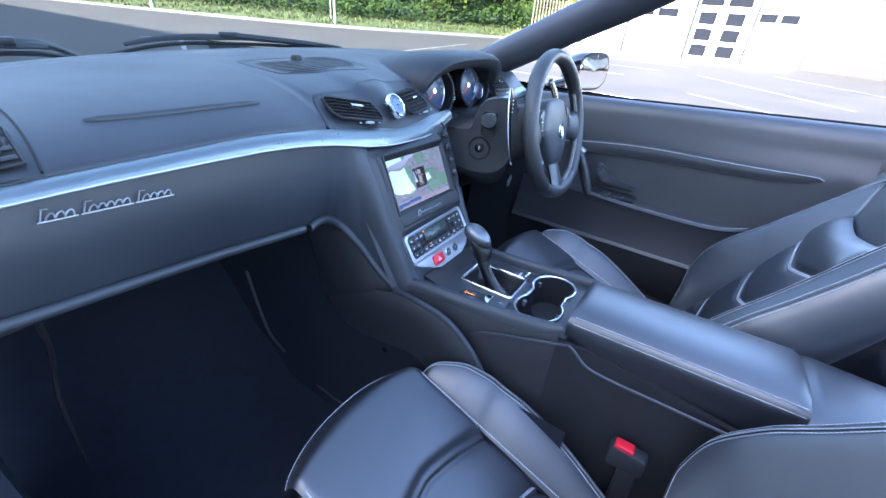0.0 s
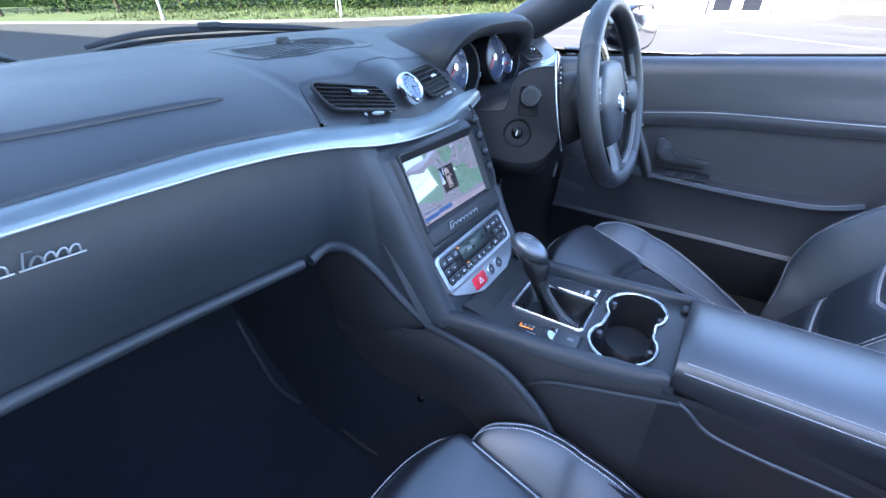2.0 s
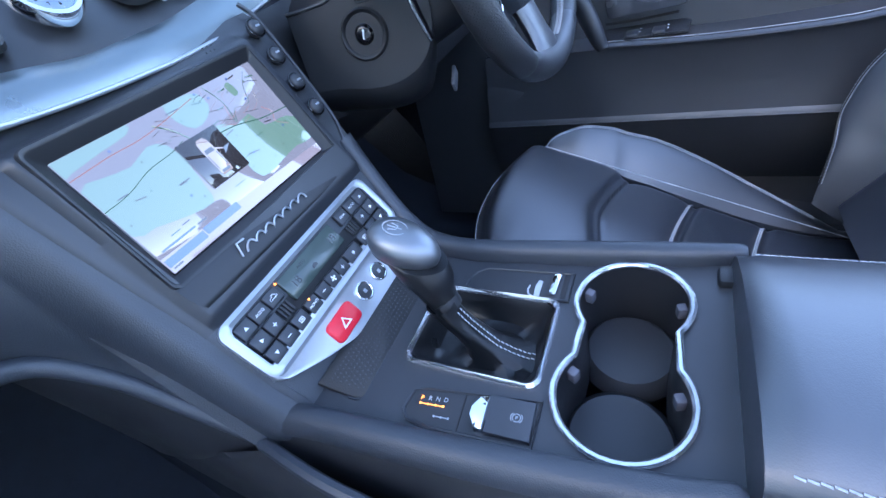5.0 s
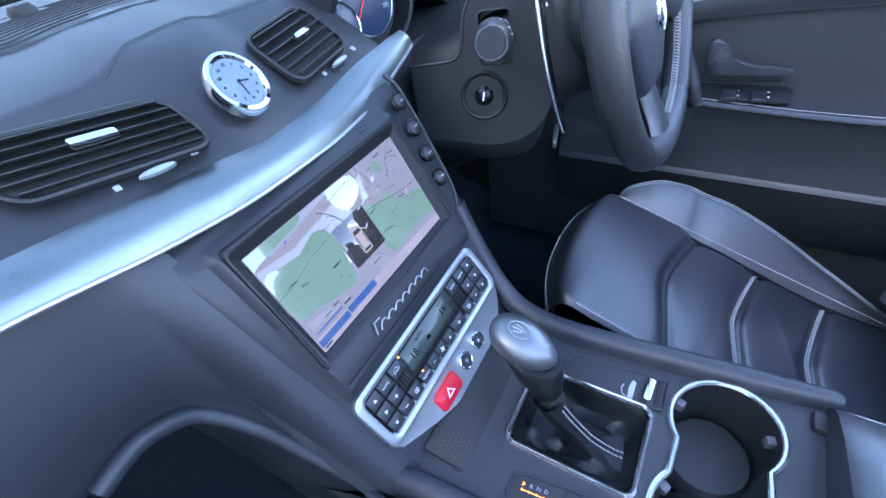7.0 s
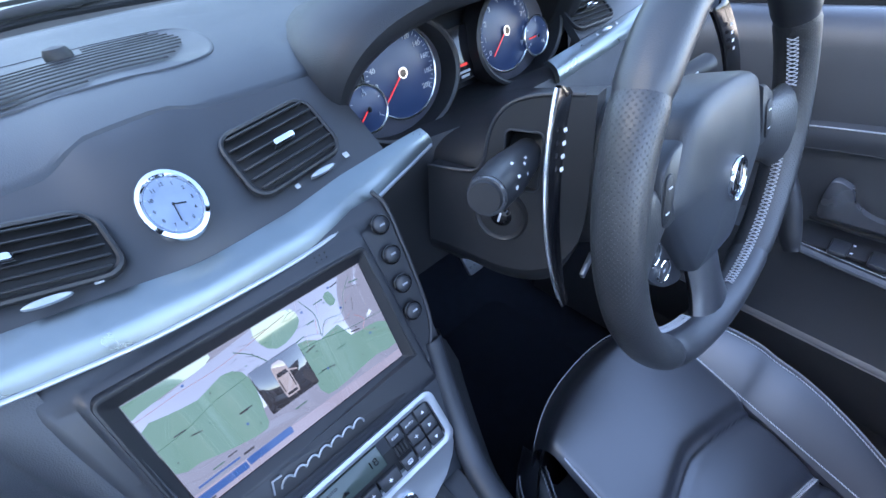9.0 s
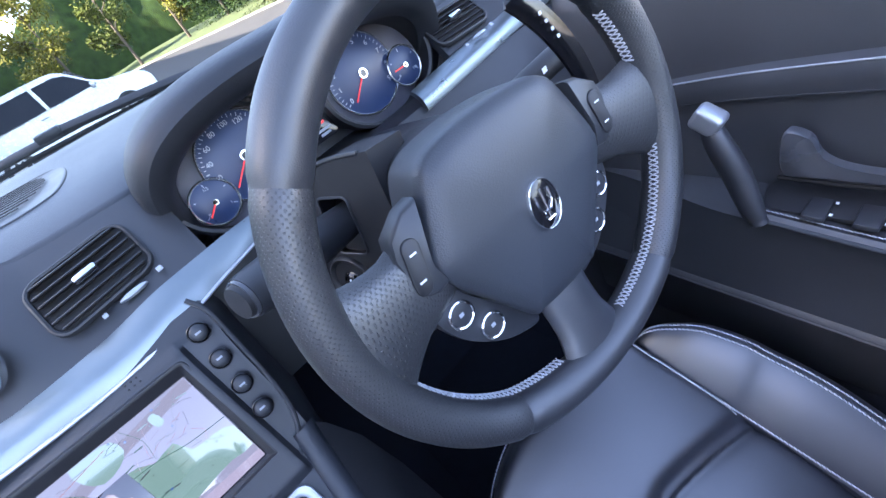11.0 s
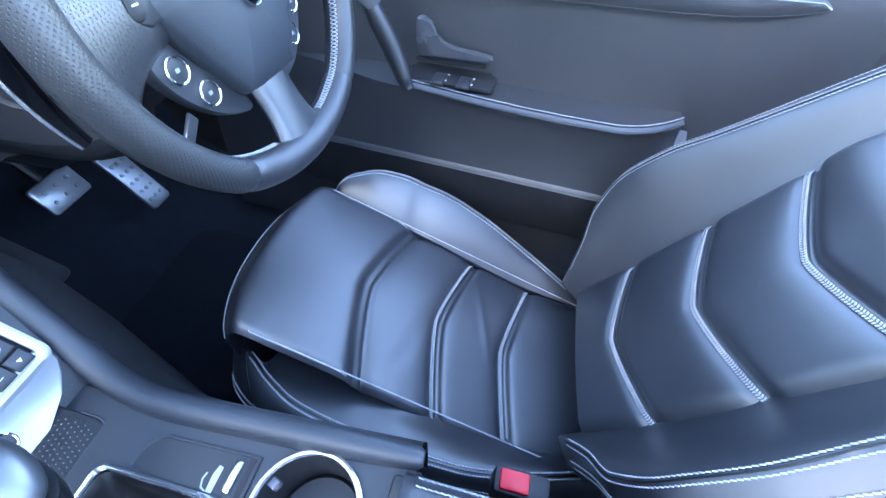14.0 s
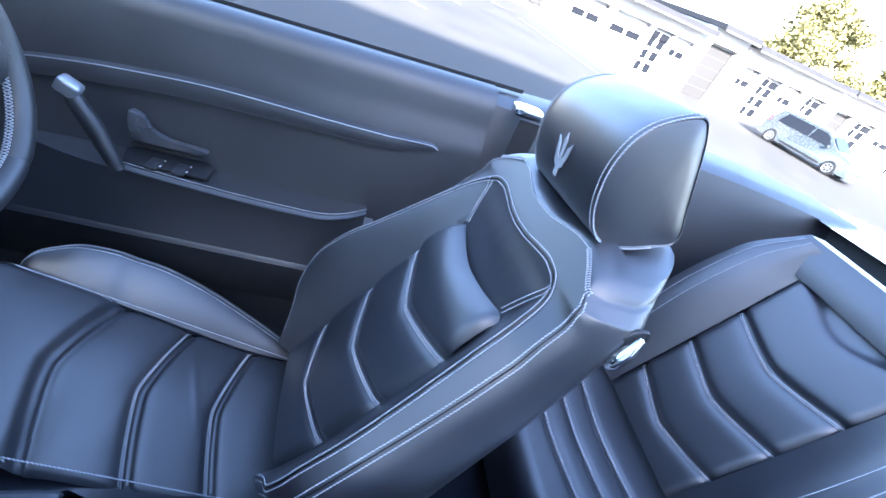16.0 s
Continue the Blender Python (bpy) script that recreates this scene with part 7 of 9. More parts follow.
# ==== rear seats ====
def rear_seat():
    seat = thing("rear_seat", "black leather rear bucket seat with pale double stitching", "car seat", "rear seats")
    def rp(s, u):
        c = V(0, -0.70 - 0.42 * s, 0.50 + 0.90 * s)
        d = 0.0
        for ss in (0.038, 0.157, 0.275):
            d += seam_shape(s - (ss - 0.034 * (1 - abs(u) ** 1.25)))
        d -= 0.012 * max(0, (abs(u) - 0.88) / 0.12) ** 2
        d -= 0.014 / (1 + math.exp(-(s - 0.385 + 0.02 * math.cos(math.pi * u)) / 0.004))
        return c + V(u * 0.135, 0, 0) + V(0, 0.9, 0.42) * d
    make("back_panel", grid([[rp(s, u) for u in span(-1, 1, 31)] for s in span(-0.05, 0.44, 130)]), LEATHER, seat, "quilted leather backrest panel")
    ps = []
    for s0 in (0.038, 0.157, 0.275):
        seam_band([rp(s0 - 0.034 * (1 - abs(u) ** 1.25), u) + V(0, 0.9, 0.42) * 0.0014 for u in span(-0.985, 0.985, 50)], V(0, 0.906, 0.423), seat)
    for sg in (-1, 1):
        rows = []
        for s in span(-0.05, 0.46, 40):
            c = V(0, -0.70 - 0.42 * s, 0.50 + 0.90 * s)
            W = lerp_table([(-0.05, 0.26), (0.2, 0.27), (0.36, 0.255), (0.46, 0.20)], s)[0]
            h = 0.05 * math.sin(math.pi * min(1, (s + 0.14) / 0.72)) ** 0.8
            rows.append([c + V(sg * (0.133 + (W - 0.133) * a), 0.9 * h * f, 0.42 * h * f) for a, f in ((0, -0.1), (0.1, 0.1), (0.3, 0.5), (0.55, 0.92), (0.75, 1), (0.92, 0.9), (1, 0.4), (1.03, -1.2))])
        make("back_bolster", grid(rows), LEATHER, seat)
        stitch_rows([dashes([r[3] for r in rows], V(0, 0.9, 0.42)), dashes([r[4] for r in rows], V(0, 0.9, 0.42))], seat)
    rows = []
    for s, f in ((0.40, 0.0), (0.44, 0.012), (0.475, 0.005), (0.49, -0.03), (0.49, -0.08)):
        c = V(0, -0.70 - 0.42 * s, 0.50 + 0.90 * s)
        W = 0.235 - 0.5 * max(0, s - 0.40)
        rows.append([c + V(u * W, 0.9 * (f + 0.03 * abs(u) ** 2 * (1 - s / 0.6)), 0.42 * f) for u in span(-1, 1, 21)])
    make("shoulder_panel", grid(rows), LEATHER, seat)
    rows = []
    RC = (-0.485, -0.550, -0.622)

    def cushion_z(y, u):
        d = sum(seam_shape(y - (q + 0.022 * (1 - abs(u) ** 1.2))) for q in RC)
        return 0.456 - 0.09 * max(0.0, -0.40 - y) + 0.03 * abs(u) ** 3 + d * (1 if abs(u) < 0.62 else 0)
    for y, z in ((-0.352, 0.34), (-0.356, 0.40), (-0.364, 0.436), (-0.380, 0.452)):
        rows.append([V(u * 0.25, y, z + 0.03 * abs(u) ** 3) for u in span(-1, 1, 41)])
    for y in span(-0.395, -0.74, 90):
        rows.append([V(u * 0.25, y, cushion_z(y, u)) for u in span(-1, 1, 41)])
    make("cushion", grid(rows), LEATHER, seat, "quilted leather rear seat cushion")
    for q in RC:
        seam_band([V(u * 0.25, q + 0.022 * (1 - abs(u) ** 1.2), cushion_z(q + 0.022 * (1 - abs(u) ** 1.2), u) + 0.0014) for u in span(-0.6, 0.6, 40)], V(0, 0.08, 0.997), seat)
    return seat


rs = rear_seat()
rs.location = (0.318, 0.0, 0.06)
copy_thing(rs, Matrix.Translation((-0.318, 0.0, 0.06)))

# ==== driver's door ====
door = thing("car_door", "black leather door card with pull handle, release lever and window switches", "car door", loc=(0.7, 0.3, 0.6))
OM = Matrix.Translation((-0.7, -0.3, -0.6))


def opart(name, vf, mat, label="", parent=None, smooth=True):
    return make(name, moved(vf, OM), mat, parent or door, label, smooth)


def door_x(y, z):
    """The inner face of the door card."""
    b = 0.020 * max(0, (0.25 - y) / 0.45) * (1 if z < 0.9 else 0.4)
    if z > 0.87:
        return 0.705 - b + 0.02 * (z - 0.87) / 0.1
    if z > 0.72:
        return 0.690 - b + 0.015 * (z - 0.72) / 0.15
    return 0.690 - b - 0.04 * (0.72 - z) / 0.3


rows = []
for y in span(0.86, -0.2125, 50):
    zt = 0.966 + 0.044 * (0.5 - y)
    row = [V(0.800, y, zt - 0.06), V(0.795, y, zt - 0.012), V(0.780, y, zt), V(0.755, y, zt + 0.002), V(0.735, y, zt - 0.004), V(0.722, y, zt - 0.020)]
    for z in span(zt - 0.035, 0.30, 30):
        row.append(V(door_x(y, z), y, z))
    rows.append(row)
opart("door_card", grid(rows), DOOR, "black leather door card")
outer = [[V(0.80, y, 0.975), V(0.86, y, 0.93), V(0.90, y, 0.75), V(0.90, y, 0.45), V(0.86, y, 0.22)] for y in span(0.95, -0.30, 12)]
opart("outer_skin", slab(outer, 0.01, (-1, 0, 0)), BODY, "black painted outer door skin")
opart("window_seal", slab([[V(0.786, y, 0.971 + 0.044 * (0.5 - y)), V(0.80, y, 0.967 + 0.044 * (0.5 - y))] for y in span(0.86, -0.28, 12)], 0.008, (0, 0, -1)), RUBBER, "black rubber window seal")
# blade-like trim rail
rows = []
for t in span(0, 1, 60):
    y = 0.62 - 0.745 * t
    hi = lerp_table([(-0.125, 0.866), (-0.11, 0.872), (0.07, 0.866), (0.28, 0.861), (0.43, 0.848), (0.54, 0.831), (0.62, 0.812)], y)[0]
    lo = lerp_table([(-0.125, 0.864), (-0.11, 0.857), (-0.05, 0.845), (0.07, 0.833), (0.26, 0.823), (0.41, 0.812), (0.62, 0.782)], y)[0]
    x = door_x(y, 0.86)
    p = 0.018 * min(1, (1.01 - t) * 7)
    rows.append([V(x + 0.002, y, hi + 0.004), V(x - p * 0.75, y, hi), V(x - p, y, hi + (lo - hi) * 0.35), V(x - p * 0.8, y, hi + (lo - hi) * 0.8), V(x + 0.002, y, lo)])
rail = opart("trim_rail", grid(rows), RAIL, "long tapered satin trim rail")
opart("rail_bead", tube([r[1] for r in rows], 0.0011, 8), SATIN, "thin satin bead", parent=rail)
opart("rail_bead", tube([r[3] for r in rows], 0.0009, 8), PLASTIC_G, parent=rail)
# armrest ledge
rows = []
for t in span(0, 1, 40):
    y = 0.418 - 0.436 * t
    x0 = 0.622 - 0.030 * t + 0.05 * max(0, (t - 0.75) / 0.25) ** 2
    z = 0.702 + 0.004 * t - 0.008 * math.sin(math.pi * t)
    rows.append([V(0.70, y, z + 0.0), V(x0 + 0.03, y, z - 0.002), V(x0 + 0.008, y, z + 0.003), V(x0, y, z - 0.002), V(x0 + 0.003, y, z - 0.012)])
    foot = V(0.633 - 0.05 * (0.66 - y) / 0.70, y, 0.564 + 0.018 * (0.66 - y) / 0.70)
    rows[-1] += [rows[-1][-1].lerp(foot, q) + V(0.006 * math.sin(math.pi * q), 0, 0) for q in (0.2, 0.45, 0.7, 1.0)]
ledge = opart("door_armrest", grid(rows), DOOR, "leather door armrest")
front = []
for t in span(0, 1, 16):
    y = 0.66 - 0.244 * t
    k = t * t * (3 - 2 * t)
    p, q = V(0.680 - 0.058 * k, y, 0.690 + 0.008 * k), V(0.633 - 0.05 * (0.66 - y) / 0.70, y, 0.564 + 0.018 * (0.66 - y) / 0.70)
    front.append([V(0.70, y, p.z + 0.004), p + V(0.012, 0, 0.002)] + [p.lerp(q, j / 5) + V(0.004 * math.sin(math.pi * j / 5), 0, 0) for j in range(6)])
opart("armrest_front", grid(front), DOOR, parent=ledge)
opart("armrest_bead", tube([r[3] + V(-0.001, 0, 0.0015) for r in rows], 0.0026, 8), PLASTIC_G, parent=ledge)
opart("stitching", dashes([r[2] + V(0.004, 0, 0.001) for r in rows], V(-0.3, 0, 0.95)), THREAD, parent=ledge, smooth=False)
sw = opart("switch_panel", prism([(-0.066, -0.025), (0.070, -0.022), (0.075, 0.014), (0.06, 0.029), (-0.06, 0.029), (-0.072, 0.012)], 0.005, 0.002, frame_at(V(0.665, 0.352, 0.702), (0, -1, 0), (1, 0, 0.1))), PLASTIC, "black switch panel")
for y in (0.3680, 0.3255):
    opart("window_switch", rbox((0.040, 0.021, 0.008), 0.003, 2, pose(0.6460, y, 0.7085, 0, 6)), PLASTIC_G, parent=sw)
    for x in (0.6340, 0.6570):
        opart("symbol", rbox((0.0045, 0.0030, 0.0005), 0.0005, 1, pose(x, y - 0.0135, 0.7135 - 0.1 * (x - 0.646), 0, 6)), WHITE_INK, parent=sw, smooth=False)
# release lever in its scoop
# black tube standing in for the shaded slot below the lever
sc = opart("lever_slot_shade", tube([V(0.676, 0.415, 0.722), V(0.676, 0.36, 0.7215), V(0.676, 0.298, 0.725)], 0.0025, 6), HOLE, "dark strip for the shaded slot under the release lever")
outl = catmull([V(0.668, 0.413, 0.787), V(0.668, 0.391, 0.785), V(0.668, 0.377, 0.763), V(0.667, 0.352, 0.751), V(0.668, 0.299, 0.746), V(0.668, 0.287, 0.742), V(0.668, 0.298, 0.737), V(0.668, 0.350, 0.736), V(0.668, 0.385, 0.735), V(0.668, 0.410, 0.736)], 5, closed=True)
opart("release_lever", prism([(-p.y, p.z) for p in reversed(outl)], 0.012, 0.003, frame_at(V(0.677, 0, 0), (0, -1, 0), (0, 0, 1))), SMOKED, "smoked grey door release lever")
# pull handle
gp = [V(0.628, 0.468, 0.818), V(0.6265, 0.461, 0.800), V(0.626, 0.440, 0.758), V(0.620, 0.420, 0.715), V(0.618, 0.412, 0.700)]
grip = opart("pull_handle", tube(catmull(gp, 5), [0.0125 + 0.0065 * math.sin(math.pi * min(1, i / 18)) for i in range(len(catmull(gp, 5)))], 14, flat=0.75), DOOR, "leather pull handle")
opart("handle_cap", rbox((0.024, 0.032, 0.026), 0.006, 3, Matrix.Translation((0.6265, 0.470, 0.826)) @ pose(0, 0, 0, 30)), SATIN, "bright satin handle cap", grip)
# lower pocket line
rows = []
for t in span(0, 1, 30):
    y = 0.66 - 0.70 * t
    z = 0.560 + 0.018 * t
    x = 0.633 - 0.05 * t
    rows.append([V(0.69, y, z + 0.11), V(x + 0.02, y, z + 0.06), V(x + 0.010, y, z + 0.012), V(x - 0.003, y, z + 0.003), V(x - 0.006, y, z - 0.004), V(x, y, z - 0.02), V(x + 0.01, y, z - 0.12), V(0.68, y, z - 0.2)])
lp = opart("map_pocket", grid(rows), DOOR, "moulded door pocket")
opart("pocket_bead", tube([r[4] for r in rows], 0.0014, 6), PLASTIC_G, parent=lp)

# rear quarter trim, belt guide and far side
quarter = thing("rear_quarter_trim", "black leather rear side trim", "side trim", loc=(0.72, -0.6, 0.6))
QM = Matrix.Translation((-0.72, 0.6, -0.6))
for sg in (1, -1):
    rows = []
    for y in span(-0.196, -1.25, 30):
        zt = 0.985 + 0.02 * math.sin(math.pi * max(0.0, -0.215 - y) / 1.1)
        inn = 0.70 + 0.012 * max(0.0, min(1.0, (y + 0.235) / 0.02)) - 0.10 * max(0, (-0.5 - y) / 0.75)
        rows.append([V(sg * 0.84, y, zt - 0.05), V(sg * 0.83, y, zt), V(sg * (inn + 0.05), y, zt + 0.002), V(sg * (inn + 0.02), y, zt - 0.01), V(sg * inn, y, zt - 0.06), V(sg * (inn - 0.02), y, 0.75), V(sg * (inn - 0.03), y, 0.35)])
    make("side_trim", moved(grid(rows), QM), DOOR, quarter)
make("trim_blade", moved(tube([V(0.655, -0.52, 0.90), V(0.645, -0.62, 0.905), V(0.64, -0.70, 0.905)], [0.010, 0.016, 0.006], 10), QM), SATIN, quarter, "satin trim blade")
belt = thing("belt_guide", "chrome-faced seat belt guide on the door pillar", "belt guide", loc=(0.66, -0.25, 0.97))
make("guide", moved(rbox((0.035, 0.06, 0.022), 0.008, 3, pose(0.68, -0.262, 0.995)), Matrix.Translation((-0.66, 0.25, -0.97))), CHROME, belt)
make("belt_strap", moved(slab([[V(0.655, -0.245, 0.985), V(0.655, -0.290, 0.985)], [V(0.66, -0.25, 0.80), V(0.66, -0.295, 0.80)], [V(0.67, -0.28, 0.45), V(0.67, -0.325, 0.45)]], 0.002, (1, 0, 0)), Matrix.Translation((-0.66, 0.25, -0.97))), RUBBER, belt, "black belt webbing")

# ==== floor and bulkheads ====
rows = []
for x in span(-0.78, 0.78, 30):
    hump = 0.12 * math.exp(-(x / 0.16) ** 4)
    rows.append([V(x, y, z + hump) for y, z in ((1.30, 0.66), (1.18, 0.50), (1.05, 0.34), (0.90, 0.26), (0.7, 0.25), (0.3, 0.25), (-0.2, 0.26), (-0.25, 0.33), (-0.7, 0.35), (-1.1, 0.36))])
cf = make("carpet_floor", grid(rows), CARPET, None, kind="structure")
tagged(cf, "black carpeted car floor", "floor")
mat1 = make("floor_mat", moved(prism(round_poly(0.40, 0.50, 0.05), 0.012, 0.004), frame_at(V(0.35, 0.68, 0.262), (1, 0, 0), (0, 1, 0.03))), CARPET)
tagged(mat1, "black carpet mat on the driver's floor", "floor mat")
rear = make("rear_bulkhead", slab([[V(-0.80, -1.10, 0.3), V(0.8, -1.10, 0.3)], [V(-0.8, -1.12, 0.98), V(0.8, -1.12, 0.98)]], 0.02, (0, -1, 0)), DASH, kind="structure")
tagged(rear, "black bulkhead behind the rear seats", "bulkhead")
kick = make("kick_panel", slab([[V(-0.70, 1.0, 0.98), V(-0.70, 1.0, 0.25)], [V(-0.70, 0.72, 0.90), V(-0.685, 0.60, 0.25)]], 0.03, (-1, 0, 0)), CARPET, kind="structure")
tagged(kick, "black kick panel beside the passenger footwell", "kick panel")
sill = make("door_sill", slab([[V(-0.70, y, 0.36), V(-0.84, y, 0.35)] for y in span(1.0, -0.25, 6)], 0.16, (0, 0, -1)), PLASTIC, kind="structure")
tagged(sill, "black door sill on the passenger side", "sill")
# closing sheet under the dash, coloured near-black for the shade there
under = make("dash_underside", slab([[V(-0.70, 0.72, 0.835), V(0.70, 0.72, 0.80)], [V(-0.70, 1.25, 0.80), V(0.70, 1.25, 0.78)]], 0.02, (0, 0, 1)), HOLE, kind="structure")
tagged(under, "dashboard underside, its shade put into a near-black colour", "panel")
edge_k = make("kick_panel_edge", tube(catmull([V(-0.612, 0.690, 0.862), V(-0.600, 0.80, 0.74), V(-0.606, 0.845, 0.66), V(-0.614, 0.851, 0.60), V(-0.62, 0.86, 0.45)], 6), 0.004, 8), PLASTIC, kind="structure")
tagged(edge_k, "rolled edge of the passenger kick panel", "trim")
# pedals and footrest
for nm, x, y, z, w, h, tilt in (("brake_pedal", 0.405, 1.03, 0.50, 0.085, 0.058, 62), ("accelerator_pedal", 0.505, 0.985, 0.46, 0.05, 0.15, 58)):
    pd = thing(nm, "drilled aluminium pedal plate", "pedal", "pedals", loc=(x, y, z))
    pm = pose(0, 0, 0, tilt)
    make("plate", prism(round_poly(w, h, 0.008), 0.008, 0.002, pm), SATIN, pd)
    for i in range(3):
        for j in range(2 if h < 0.1 else 6):
            make("stud", prism(circle(0.004, 10), 0.003, 0.001, pm @ pose((i - 1) * w * 0.28, (j - (0.5 if h < 0.1 else 2.5)) * 0.022, 0.0075)), GREY_INK, pd)
    make("pedal_arm", tube([V(0, 0.02, 0.0), V(0, 0.10, 0.12), V(0, 0.14, 0.32)], 0.008, 8), PLASTIC, pd)
rest = thing("footrest", "flat dark grey footrest pad beside the pedals", "footrest", loc=(0.238, 1.0, 0.464))
make("pad", prism(round_poly(0.10, 0.13, 0.012), 0.010, 0.003, pose(0, 0, 0, 50, 0, 8)), PLASTIC_G, rest)
make("wedge", rbox((0.09, 0.06, 0.30), 0.01, 1, pose(0, 0.06, -0.14, 0)), CARPET, rest)

# ==== windscreen, pillars, bonnet, mirror ====
frame_t = thing("windscreen_frame", "black windscreen frame with slim raked pillars", "windscreen frame", loc=(0, 0.6, 1.2))
FM = Matrix.Translation((0, -0.6, -1.2))
for sg in (-1, 1):
    path = catmull([V(sg * 0.83, 1.08, 0.93), V(sg * 0.80, 0.92, 1.01), V(sg * 0.785, 0.76, 1.09), V(sg * 0.765, 0.62, 1.16), V(sg * 0.735, 0.45, 1.24), V(sg * 0.69, 0.28, 1.325), V(sg * 0.60, 0.20, 1.37)], 6)
    rows = []
    for p in path:
        rows.append([p + V(sg * 0.030 * math.cos(a), 0.022 * math.sin(a), 0.050 * math.sin(a)) for a in [2 * math.pi * j / 16 for j in range(16)]])
    make("pillar", moved(grid(rows, loop_v=True, cap=True), FM), DASH, frame_t, "leather-trimmed windscreen pillar")
hdr = [V(x, 0.20 - 0.02 * (1 - (x / 0.60) ** 2), 1.37 + 0.02 * (1 - (x / 0.60) ** 2)) for x in span(-0.60, 0.60, 20)]
make("header_rail", moved(tube(hdr, 0.032, 14, flat=0.8), FM), DASH, frame_t, "padded header rail")
rows = []
for x in span(-0.76, 0.76, 24):
    k = abs(x) / 0.76
    b = V(x, 1.33 - 0.30 * k ** 2.2, 1.0 - 0.02 * k)
    t = V(x * 0.80, 0.20 + 0.01 * k, 1.375 - 0.01 * k)
    rows.append([b.lerp(t, s) + V(0, 0.03, 0.03) * math.sin(math.pi * s) for s in span(1, 0, 10)])
gl = make("glass", moved(grid(rows), FM), GLASS, frame_t, "clear windscreen glass")

bonnet = thing("bonnet", "glossy black car bonnet with wings", "bonnet", loc=(0, 1.9, 0.8))
NM = Matrix.Translation((0, -1.9, -0.8))
rows = []
for x in span(-0.88, 0.88, 40):
    k = abs(x) / 0.88
    row = []
    for t in span(0, 1, 24):
        y = 1.36 + 1.45 * t
        wing = 0.045 * math.exp(-((abs(x) - 0.68) / 0.15) ** 2) * (1 - t * 0.6)
        z = 0.938 - 0.22 * t ** 1.3 - 0.06 * k ** 4 + wing * 0.6 - (0.25 * max(0, k - 0.9) * 4)
        row.append(V(x * (1 - 0.10 * t * t), y, z - 0.03))
    rows.append(row + [V(x * 0.9, 2.86, 0.55), V(x * 0.9, 2.86, 0.25)])
make("panel", moved(grid(rows), NM), BODY, bonnet)
for sg in (-1, 1):
    sk = [[V(sg * 0.86, y, 0.93), V(sg * 0.90, y, 0.75), V(sg * 0.90, y, 0.45), V(sg * 0.86, y, 0.22)] for y in span(2.8, 0.97, 12)]
    make("wing", moved(slab(sk, 0.01, (-sg, 0, 0)), NM), BODY, bonnet)
cowl = make("cowl", moved(slab([[V(x, 1.24 - 0.3 * abs(x) ** 2, 1.0), V(x, 1.48 - 0.25 * abs(x) ** 2, 0.965)] for x in span(-0.78, 0.78, 12)], 0.02, (0, 0, -1)), NM), PLASTIC, bonnet, "black plastic cowl")
for pts in (((-0.66, 1.25, 1.035), (-0.45, 1.36, 1.052), (-0.34, 1.40, 1.050), (-0.26, 1.42, 1.035)), ((-0.20, 1.44, 1.035), (-0.06, 1.42, 1.060), (0.10, 1.38, 1.064), (0.34, 1.33, 1.052), (0.62, 1.20, 1.015))):
    o = V(*pts[0])
    wp = thing("wiper", "black windscreen wiper with jointed blade", "wiper", "wipers", loc=pts[0])
    wm = Matrix.Translation(-o)
    path = catmull([V(*p) for p in pts], 8)
    make("blade", moved(tube([p + V(0, 0.0, -0.016) for p in path], 0.005, 6), wm), RUBBER, wp)
    make("bridge", moved(tube(path[3:-5], [0.010 - 0.004 * abs(i / 10 - 1) for i in range(len(path[3:-5]))], 8, flat=0.6), wm), PLASTIC, wp)
    mid = path[len(path) // 2]
    make("arm", moved(tube(catmull([mid + V(0, 0, 0.006), mid.lerp(path[-1], 0.5) + V(0.02, 0.03, 0.004), path[-1] + V(0.03, 0.08, -0.02)], 6), 0.010, 8, flat=0.7), wm), PLASTIC, wp)
    make("joint", moved(rbox((0.05, 0.018, 0.018), 0.005, 2, Matrix.Translation(mid + V(0, 0, 0.006)) @ pose(0, 0, 0, 0, 0, -15)), wm), PLASTIC_G, wp)
mirror = thing("wing_mirror", "black wing mirror with pale glass on the driver's door", "wing mirror", loc=(0.945, 0.60, 1.022))
rows = []
for y, f in ((-0.045, 0.96), (-0.03, 1.0), (0.02, 0.92), (0.06, 0.65), (0.085, 0.2)):
    rows.append([V(0.105 * f * math.copysign(abs(math.cos(a)) ** 0.7, math.cos(a)), y, 0.068 * f * math.copysign(abs(math.sin(a)) ** 0.7, math.sin(a))) for a in [2 * math.pi * j / 28 for j in range(28)]])
make("shell", grid(rows, loop_v=True, cap=True), BODY, mirror, "glossy black mirror shell")
mg = [[V(0.094 * f * math.copysign(abs(math.cos(a)) ** 0.7, math.cos(a)), -0.047 - 0.001 * (1 - f), 0.058 * f * math.copysign(abs(math.sin(a)) ** 0.7, math.sin(a))) for a in [2 * math.pi * j / 28 for j in range(28)]] for f in (1.0, 0.5, 0.02)]
make("mirror_glass", grid(mg, loop_v=True), MIRROR, mirror, "mirror glass")
make("foot", tube([V(-0.09, 0.02, -0.05), V(-0.15, 0.06, -0.07), V(-0.20, 0.10, -0.075)], [0.025, 0.022, 0.03], 12), BODY, mirror)
mirror.rotation_euler = (0, 0, radians(-20))
mirror.scale = (0.86, 0.86, 0.95)
